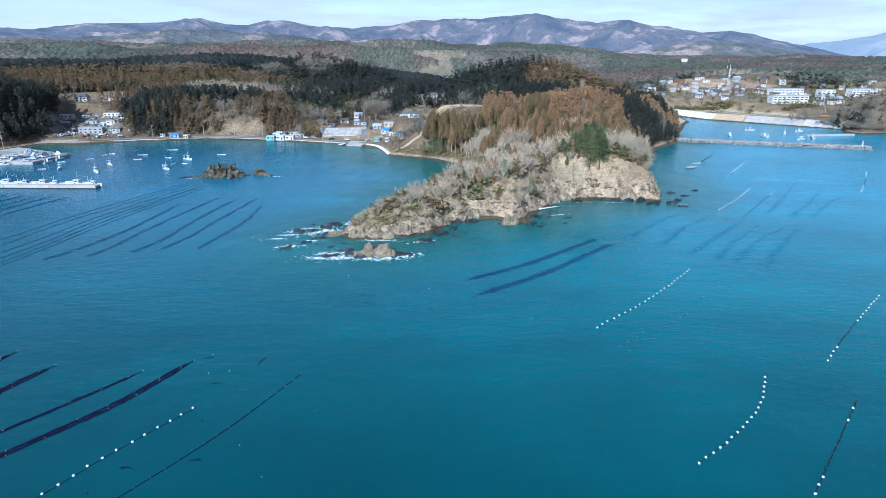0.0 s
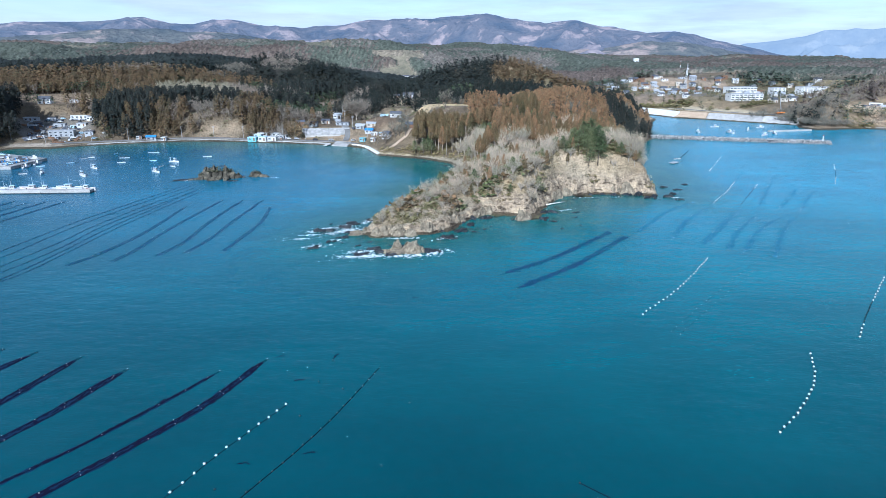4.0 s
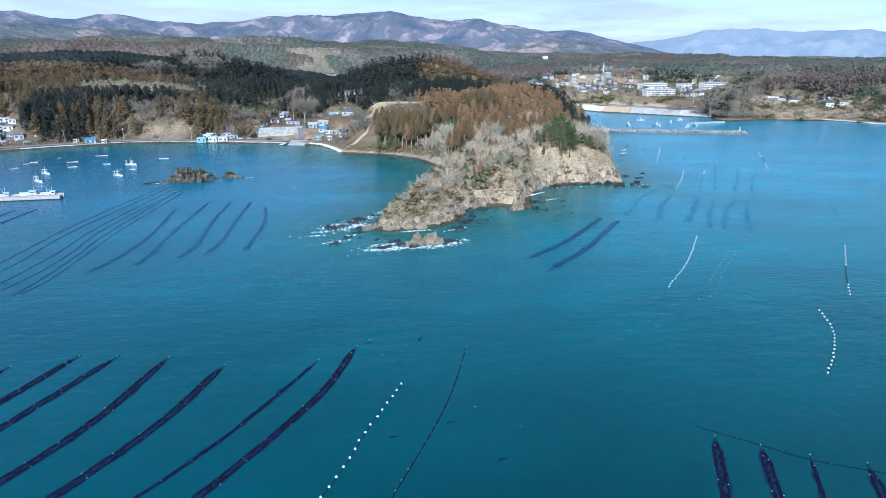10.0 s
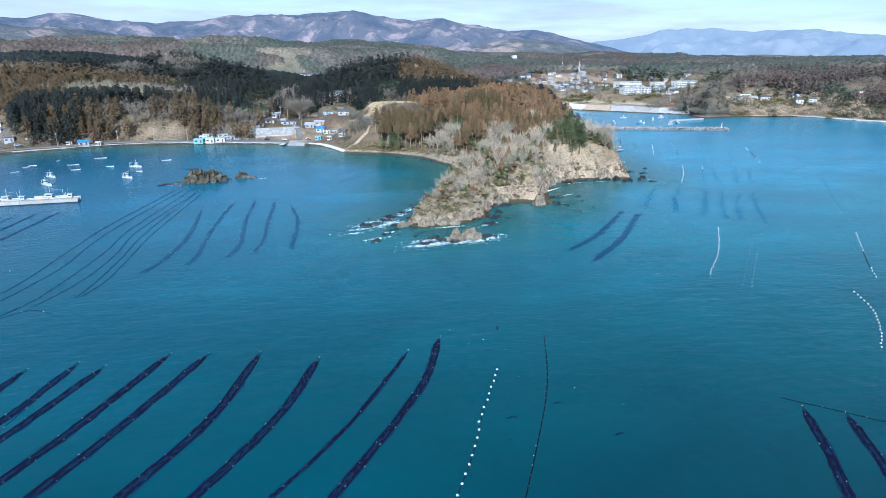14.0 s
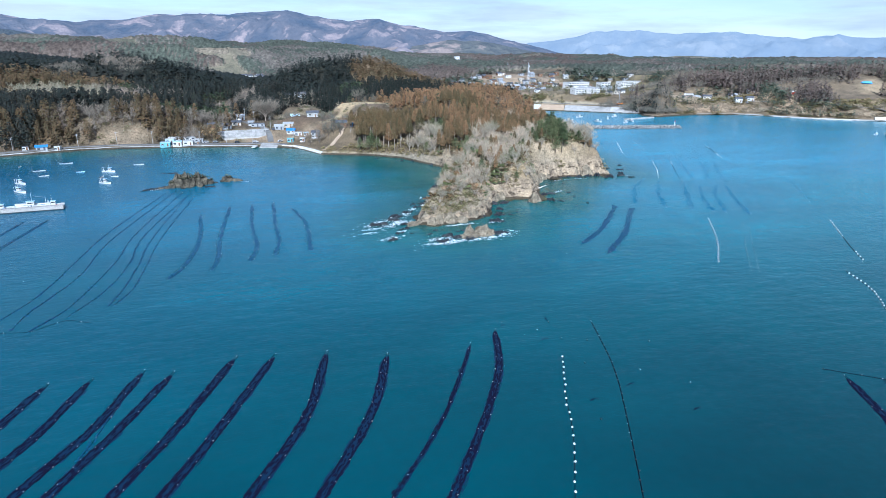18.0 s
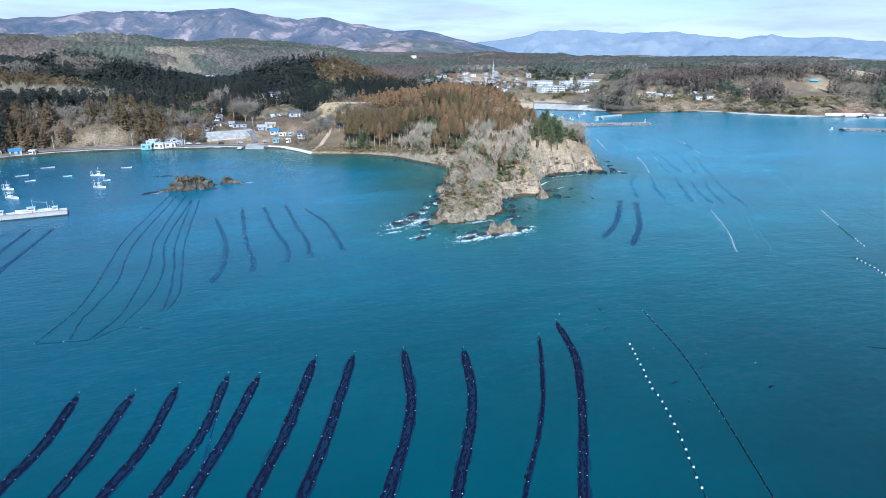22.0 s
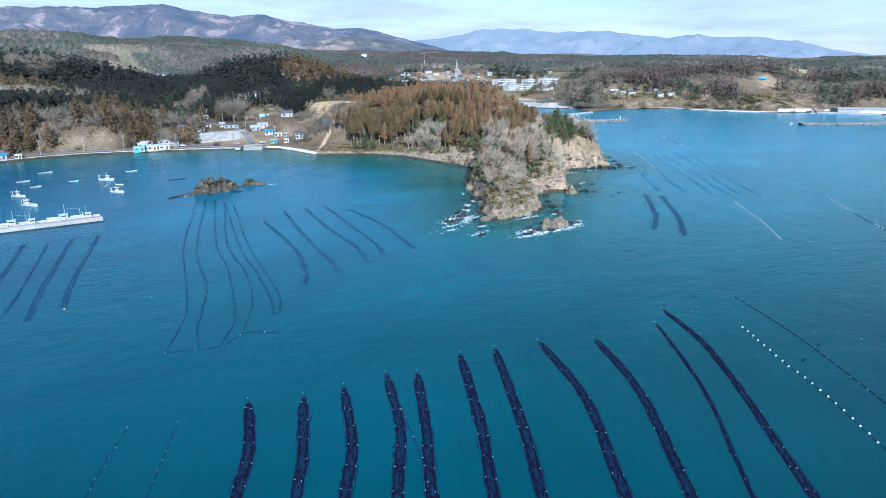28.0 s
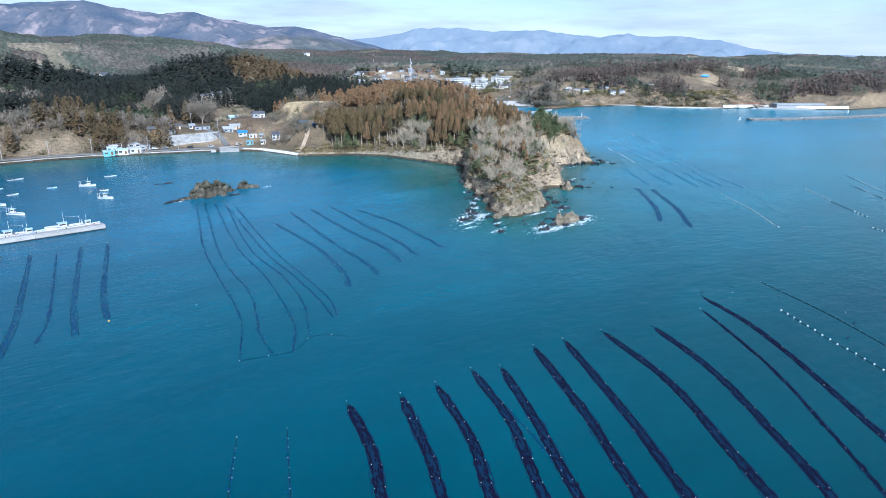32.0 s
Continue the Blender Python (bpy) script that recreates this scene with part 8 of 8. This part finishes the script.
def gable(w, d, z0, rise, over=0.5, thick=0.22):
    """A pitched roof of real thickness, ridge along x."""
    x, y = w / 2 + over, d / 2 + over
    prof = [(-y, z0 - 0.12), (0, z0 + rise), (y, z0 - 0.12), (y, z0 - 0.12 + thick), (0, z0 + rise + thick), (-y, z0 - 0.12 + thick)]
    v = np.array([(s * x, a, b) for s in (-1, 1) for a, b in prof])
    f = []
    for j in range(6):
        k = (j + 1) % 6
        f += [(j, k, 6 + k), (j, 6 + k, 6 + j)]
    for o, flip in ((0, False), (6, True)):
        for t in ((0, 1, 4), (0, 4, 5), (1, 2, 3), (1, 3, 4)):
            t = tuple(o + q for q in t)
            f.append(t[::-1] if not flip else t)
    return v, np.array(f)


def walls(w, d, z0, z1, rise):
    """House walls with their gable ends."""
    x, y = w / 2, d / 2
    v = [(-x, -y, z0), (x, -y, z0), (x, y, z0), (-x, y, z0), (-x, -y, z1), (x, -y, z1), (x, y, z1), (-x, y, z1), (-x, 0, z1 + rise), (x, 0, z1 + rise)]
    f = [(0, 1, 5), (0, 5, 4), (2, 3, 7), (2, 7, 6), (1, 2, 6), (1, 6, 5), (3, 0, 4), (3, 4, 7), (4, 7, 8), (5, 9, 6), (4, 8, 9), (4, 9, 5), (6, 9, 8), (6, 8, 7)]
    return np.array(v, float), np.array(f)


def house(x, y, turn, w, d, h, wall, roof, label, group="village houses", flat=False, name="house", z=None, floors=1, category="house"):
    z = at_level(x, y) if z is None else z
    if group == "village houses":
        w, d, h = 0.7 * w, 0.72 * d, 0.8 * h
    ob = thing(name, pose(x, y, z, 0, 0, turn), label, category, group)
    rise = 0.28 * d
    if flat:
        part("wall", box(-w / 2, w / 2, -d / 2, d / 2, -2.5, h, 0.05), PAINT[wall], ob)
        part("roof", box(-w / 2 - 0.2, w / 2 + 0.2, -d / 2 - 0.2, d / 2 + 0.2, h, h + 0.3, 0.05), PAINT[roof], ob)
    else:
        part("wall", walls(w, d, -2.5, h, rise), PAINT[wall], ob)
        part("roof", gable(w, d, h, rise + 0.05), PAINT[roof], ob)
    n = max(2, int(w / (4.4 if name == "school_building" else 3.2)))
    half = 1.75 if name == "school_building" else 0.85
    for fl in range(floors):
        top = (fl + 0.78) * h / floors
        for i in range(n):
            wx = -w / 2 + (i + 0.5) * w / n
            if fl == 0 and i == n // 2:
                door = part("door", box(wx - 0.55, wx + 0.55, -d / 2 - 0.05, -d / 2 + 0.03, 0, 2.05, 0.02), PAINT["brown" if wall != "grey" else "slate"], ob)
                continue
            win = part("window", box(wx - half, wx + half, -d / 2 - 0.06, -d / 2 + 0.03, top - 1.15, top, 0.02), PAINT["white" if wall != "white" else "grey"], ob)
            part("pane", box(wx - half + 0.07, wx + half - 0.07, -d / 2 - 0.075, -d / 2, top - 1.08, top - 0.07, 0.01), GLASS, win)
    part("window", box(-w / 2 - 0.05, -w / 2 + 0.03, -0.9, 0.9, 0.5 * h, 0.5 * h + 1.0, 0.02), GLASS, ob)
    return ob


V = [(-130, 458, -8, 9, 7, 3.0, "aqua", "sky", "light blue fishing shed by the bay road", True), (-122.5, 457, -8, 8, 7, 3.4, "white", "sky", "white fishing shed by the bay road", True),
     (-115.5, 456.5, -8, 9, 7, 3.2, "white", "white", "white fishing shed with a grey roof", True), (-119, 466.5, -6, 25, 8, 4.2, "white", "white", "long low white work shed", True),
     (-127, 464, -8, 8, 6, 3.6, "sky", "white", "pale blue net store behind the sheds", True), (-108.5, 461, -8, 8, 6, 3.0, "grey", "white", "grey lean-to shed with a white roof", True),
     (-110, 456, -10, 4, 3, 2.4, "cream", "grey", "small cream hut by the road", True), (-49, 438.5, -25, 6, 4, 2.7, "aqua", "aqua", "turquoise shed near the slipway", True),
     (-41.5, 434.5, -25, 4.5, 4, 2.8, "white", "white", "small white shed near the shore", True), (-45, 460, -18, 8, 6, 3.0, "white", "blue", "house with a bright blue roof", False),
     (-41, 452.5, -18, 7, 4, 2.6, "white", "white", "white container shed in the village", True), (-36, 449, -18, 4.5, 3.5, 2.5, "white", "sky", "small white store shed", True),
     (-32, 434.5, -30, 7, 6, 4.2, "white", "slate", "white house with a dark tiled roof", False)]
V += [(-15, 428, -15, 10, 7, 3.2, "brown", "slate", "dark traditional house with a slate roof", False), (-8, 424, -15, 5, 4, 2.8, "blue", "blue", "blue shed beside the dark house", True),
      (-52, 468, -12, 9, 6, 3.0, "grey", "grey", "grey-roofed house in the village", False), (-66, 478.5, -10, 14, 5, 2.8, "grey", "slate", "long grey greenhouse shed", True),
      (-70, 487, -10, 5, 4, 3.2, "white", "grey", "small white house in the valley", False), (-80, 491, -10, 9, 5, 3.0, "cream", "slate", "open-sided cream barn in the valley", False),
      (-25, 478, -8, 12, 7, 3.6, "white", "slate", "white house with a dark roof on a terrace", False), (-34, 503, -5, 9, 6, 3.0, "white", "sky", "white house with a pale blue roof up the valley", False),
      (-13, 592, 4, 13, 8, 4.6, "white", "slate", "large white farmhouse at the valley head", False), (-24, 590, 0, 8, 6, 3.0, "cream", "slate", "cream barn at the valley head", False),
      (-3, 595, 0, 7, 5, 2.8, "brown", "slate", "brown store at the valley head", False), (-44, 476, -14, 10, 5, 3.0, "cream", "grey", "cream house with a grey roof in the village", False),
      (-88, 476, -8, 9, 6, 3.2, "grey", "slate", "grey house behind the ribbed slope", False)]
V += [(-98, 482, -4, 8, 5, 3.0, "brown", "slate", "brown house behind the ribbed slope", False), (-74, 525, 0, 9, 6, 4.0, "white", "grey", "white farmhouse up the valley", False),
      (-80, 566, 5, 9, 6, 4.0, "cream", "slate", "cream farmhouse up the valley", False), (2, 625, 0, 12, 8, 4.5, "white", "blue", "white house with a blue roof up the valley", False),
      (40, 748, 0, 14, 9, 5.5, "white", "slate", "white house at the head of the valley", False), (62, 745, 0, 12, 8, 5.0, "cream", "slate", "cream house at the head of the valley", False),
      (-268, 468, 8, 24, 9, 5.2, "grey", "grey", "large grey harbour shed", True), (-246, 462, 5, 8, 6, 3.0, "grey", "slate", "grey net store by the harbour", True),
      (-293, 478, 10, 9, 6, 3.0, "slate", "grey", "dark store shed by the harbour", True), (-203, 461, 8, 9, 5, 2.7, "grey", "blue", "grey shed with a blue roof by the road", False),
      (-194, 460.5, -10, 5, 4, 2.8, "white", "white", "small white hut by the road", True), (-315, 518, 0, 15, 6, 3.2, "white", "white", "pale shed above the harbour", True),
      (-300, 520, 4, 9, 5, 3.0, "grey", "slate", "grey store shed above the harbour", True)]
V += [(-270, 518, 4, 7, 5, 3.4, "white", "grey", "small white shed above the harbour", True), (-284, 498, 8, 12, 5, 2.6, "grey", "grey", "low grey shed in the harbour yard", True),
      (-258, 478, 5, 9, 5, 2.8, "offwhite", "grey", "low pale shed in the harbour yard", True), (-303, 503, 5, 8, 4, 2.4, "slate", "slate", "dark lean-to shed in the harbour yard", True),
      (-268, 487, 0, 7, 4, 2.6, "sky", "white", "pale blue shed in the harbour yard", True), (-212, 462, 8, 5, 4, 2.6, "offwhite", "slate", "small pale hut by the bay road", True),
      (-281, 525, 0, 19, 6, 4.4, "white", "white", "long white shed above the harbour", True), (-322, 556, 5, 14, 9, 5.0, "white", "slate", "large white house on a bank", False),
      (-303, 566, 0, 10, 5, 3.0, "white", "white", "long white shed on a bank", True), (-260, 489, 0, 10, 6, 3.0, "grey", "slate", "grey house behind the harbour", False)]
for x, y, turn, w, d, h, wall, roof, label, flat in V:
    house(x, y, turn, w, d, h, wall, roof, label, flat=flat, floors=2 if h > 4 else 1, name="shed" if "shed" in label or "hut" in label or "store" in label else "house", category="shed" if "shed" in label or "hut" in label or "store" in label else "house")
# the terraced town behind the cove
SCHOOL = [(368, 678, 4, 46, 11, 10.5), (400, 745, 8, 44, 13, 13), (452, 752, 6, 20, 11, 12), (505, 762, 8, 48, 11, 10.5)]
for x, y, turn, w, d, h in SCHOOL:
    house(x, y, turn, 0.86 * w, d, 0.72 * h, "offwhite", "grey", "long white three-storey school block", group="school blocks", flat=True, floors=3, name="school_building", category="building")
rng = np.random.default_rng(55)
roofs, paints = ["slate", "grey", "slate", "grey", "slate", "brown"], ["cream", "grey", "grey", "offwhite", "brown"]
HAMLET = [(rng.uniform(235, 520), rng.uniform(705, 860)) for _ in range(34)]
hill_rng = np.random.default_rng(58)
HILLTOP = [(352 + 88 * a - 9 * b, 838 - 24 * a + 36 * b) for a, b in hill_rng.uniform(-1, 1, (30, 2))]
TOWN = HAMLET + [(262, 706), (276, 716), (290, 722), (312, 742), (330, 748), (350, 752), (236, 715), (252, 728), (300, 760), (322, 776), (341, 791), (358, 800), (280, 745), (265, 760), (377, 806), (400, 808), (295, 795), (330, 812), (360, 830), (385, 842), (415, 830), (310, 700), (321, 686), (332, 690),
        (388, 655), (405, 660), (418, 668), (430, 690), (425, 715), (462, 700), (480, 720), (345, 665), (436, 800), (460, 820), (500, 800), (530, 790), (270, 690), (255, 745), (240, 760)] + HILLTOP
TOWN = [p for i, p in enumerate(TOWN) if not (p[0] < 290 and p[1] < 790 and i % 4) and not (p[1] < 700 and 300 < p[0] < 350)]
for i, (x, y) in enumerate(TOWN):
    w, roof, wall = rng.uniform(8, 14), roofs[rng.integers(0, 6)], paints[rng.integers(0, 5)]
    w *= 0.66
    house(x, y, rng.uniform(-20, 20), w, rng.uniform(4.5, 6.5), rng.uniform(2.4, 3.8), wall, roof, f"{wall} town house with a {roof} roof", group="town houses", flat=i % 5 == 0)
EASTSIDE = [(430, 566, "offwhite", "slate"), (455, 571, "cream", "grey"), (464, 566, "grey", "slate"), (483, 553, "offwhite", "grey"), (446, 578, "grey", "white"), (512, 548, "offwhite", "slate"), (439, 569, "white", "slate"), (471, 582, "white", "grey"), (449, 553, "cream", "slate"), (472, 560, "white", "white"), (491, 564, "white", "slate"), (500, 556, "cream", "grey"), (467, 524, "offwhite", "slate"), (479, 519, "white", "slate"), (462, 588, "white", "grey"), (478, 580, "white", "white"), (492, 575, "cream", "slate"), (505, 568, "white", "slate"), (440, 560, "white", "grey"), (555, 527, "red", "white"), (829, 545, "white", "slate"), (845, 525, "white", "white"), (856, 509, "white", "slate"), (880, 512, "cream", "grey"), (900, 518, "white", "blue"), (918, 520, "white", "slate")]
for x, y, wall, roof in EASTSIDE:
    house(x, y, rng.uniform(-40, -10), rng.uniform(7, 10), 5.5, rng.uniform(2.6, 4.0), wall, roof, f"{wall} house with a {roof} roof on the far shore", group="houses on the far shore")
house(612, 356, -33, 64, 12, 4.0, "grey", "grey", "long pale grey fish market hall", flat=True, name="market_hall", category="building", group="harbour buildings")
house(580, 1556, 0, 12, 10, 8, "white", "white", "white block building far inland", flat=True, name="building", category="building", group="far buildings", floors=2, z=at_level(580, 1556) + 3)
for i in range(9):
    house(-40 + 9 * i + rng.uniform(-6, 6), 1252 - 9 * i + rng.uniform(-22, 22), rng.uniform(-20, 20), 11, 7, 4, "offwhite", "slate", "white house in the valley far inland", group="far buildings")
fence = thing("red_railing", pose(560, 405, 0, 0, 0, -38), "red guard railing along the harbour wall", "railing")
for k in range(9):
    part("post", tube([(k * 5 - 8, 0, 3.6), (k * 5 - 8, 0, 5.4)], 0.12, 6), PAINT["red"], fence)
for zz in (4.5, 5.3):
    part("rail", tube([(-8, 0, zz), (32, 0, zz)], 0.1, 6), PAINT["red"], fence)
tarp = thing("blue_tarpaulin", pose(634, 493, at_level(634, 493), 0, 0, -20), "bright blue tarpaulin over a heap of straw", "tarpaulin")
part("sheet", moved(crag(7, 5, 2.4, 71, 7, 14), 0, 0, 0), SHEET_BLUE, tarp)
part("hem", moved(crag(7.4, 5.4, 0.5, 72, 5, 14), 0, 0, 0), PAINT["blue"], tarp)


def pole(x, y, label="grey concrete utility pole beside the road", high=9.0):
    ob = thing("utility_pole", pose(x, y, at_level(x, y), 0, 0, (x * 13) % 40), label, "utility pole", "utility poles")
    part("pole", tube([(0, 0, -0.5), (0, 0, high)], [0.17, 0.11], 8), OLD_CONCRETE, ob)
    for zz in (high - 0.4, high - 1.2):
        part("crossarm", box(-0.9, 0.9, -0.06, 0.06, zz - 0.06, zz + 0.06, 0.02), PAINT["grey"], ob)
    for k in (-0.75, 0, 0.75):
        part("insulator", tube([(k, 0, high - 0.34), (k, 0, high - 0.1)], 0.06, 6), PAINT["white"], ob)
    return ob


for x, y in ((-183, 466), (-160, 466.5), (-138, 463.5), (-108, 456), (-91, 452), (-74, 447), (-64, 452), (-218, 458), (-240, 450), (-266, 440), (-289, 442), (-292, 404), (-58, 470), (-46, 444), (-66, 500), (-70, 530)):
    pole(x, y)
tower = thing("radio_tower", pose(361, 811, at_level(361, 811)), "tall pale lattice radio tower", "tower")
for k in range(6):
    z0, z1 = k * 5.2 - (1 if k == 0 else 0), (k + 1) * 5.2
    r0, r1 = 1.5 - 0.2 * k, 1.3 - 0.2 * k
    bars = [tube([(sx * r0, sy * r0, z0), (sx * r1, sy * r1, z1)], 0.12, 5) for sx in (-1, 1) for sy in (-1, 1)]
    bars += [tube([(-r0, s * r0, z0), (r1, s * r1, z1)], 0.07, 4) for s in (-1, 1)] + [tube([(s * r0, -r0, z0), (s * r1, r1, z1)], 0.07, 4) for s in (-1, 1)]
    part("section", joined(bars), PAINT["grey" if k in (3, 5) else "white"], tower)
part("aerial", tube([(0, 0, 31.2), (0, 0, 34)], [0.25, 0.1], 6), PAINT["white"], tower)
for zz in (20, 27):
    part("dish", tube([(0, -1.2, zz), (0, -1.7, zz)], [0.5, 1.1], 10), PAINT["white"], tower)
mast = thing("radio_mast", pose(486, 1102, at_level(486, 1102)), "slim pale radio mast on the plateau", "mast")
for k in range(5):
    part("section", tube([(0, 0, k * 5.6), (0, 0, k * 5.6 + 5.6)], [0.6 - 0.1 * k, 0.5 - 0.1 * k], 6), PAINT["brown" if k % 2 else "white"], mast)
crane = thing("mobile_crane", pose(366, 604, at_level(366, 604), 0, 0, 200), "tall mobile crane at the harbour works", "crane")
part("carrier", box(-5, 5, -1.4, 1.4, 0.6, 1.8, 0.1), PAINT["orange"], crane)
part("cab", box(2.4, 4.6, -1.3, 0.2, 1.8, 3.4, 0.1), PAINT["white"], crane)
part("boom", tube([(-1, 0, 1.8), (5, 0, 19)], [0.42, 0.2], 5), PAINT["grey"], crane)
for wx in (-3.6, -1.2, 1.2, 3.6):
    for s in (-1, 1):
        part("wheel", tube([(wx, s * 0.9, 0.6), (wx, s * 1.4, 0.6)], 0.6, 10), PAINT["dark"], crane)
for i, (x, y, turn, paint) in enumerate([(-84, 450, -15, "dark"), (-72, 446.5, -20, "white"), (-56, 441, 20, "white"), (-104, 456.5, -10, "white"), (-98, 455, -10, "grey"), (-44, 458, 60, "white"), (-57, 463, 80, "slate"), (-255, 456, 10, "white"), (-240, 455, 20, "sky"), (-236, 462, 90, "white")]):
    car(x, y, at_level(x, y) + 0.28, turn, paint, f"{paint} car parked near the bay road")
for i in range(34):
    y = rng.uniform(443, 532)
    x = -277 - 0.5 * (y - 436) + rng.uniform(0, 1) * (38 + 0.11 * (y - 446))
    paint = ["white", "white", "grey", "slate", "sky"][rng.integers(0, 5)]
    if i % 4 == 3:
        truck(x, y, at_level(x, y) + 0.05, rng.uniform(-20, 20) + 90 * (i % 2), paint, f"small {paint} truck in the harbour yard", "vehicles in the harbour yard")
    else:
        car(x, y, at_level(x, y) + 0.05, rng.uniform(-20, 20) + 90 * (i % 2), paint, f"{paint} car parked in the harbour yard", "vehicles in the harbour yard")
for i in range(30):
    y = rng.uniform(441, 500)
    x = -279 - 0.5 * (y - 436) + rng.uniform(0, 1) * 40
    ob = thing("gear_stack", pose(x, y, at_level(x, y), 0, 0, rng.uniform(0, 90)), "heap of nets and crates in the harbour yard", "fishing gear", "gear in the harbour yard")
    part("nets", moved(crag(2.2, 1.6, 1.3, 80 + i, 6, 12), 0, 0, 0), PAINT["brown" if i % 2 else "slate"], ob)
    for k in range(3):
        part("crate", box(2.2 + 0.1 * k, 3.2 + 0.1 * k, -0.6 + 0.9 * (k % 2), 0.2 + 0.9 * (k % 2), 0.62 * (k // 2), 0.6 + 0.62 * (k // 2), 0.04), PAINT["slate" if k % 2 else "grey"], ob)
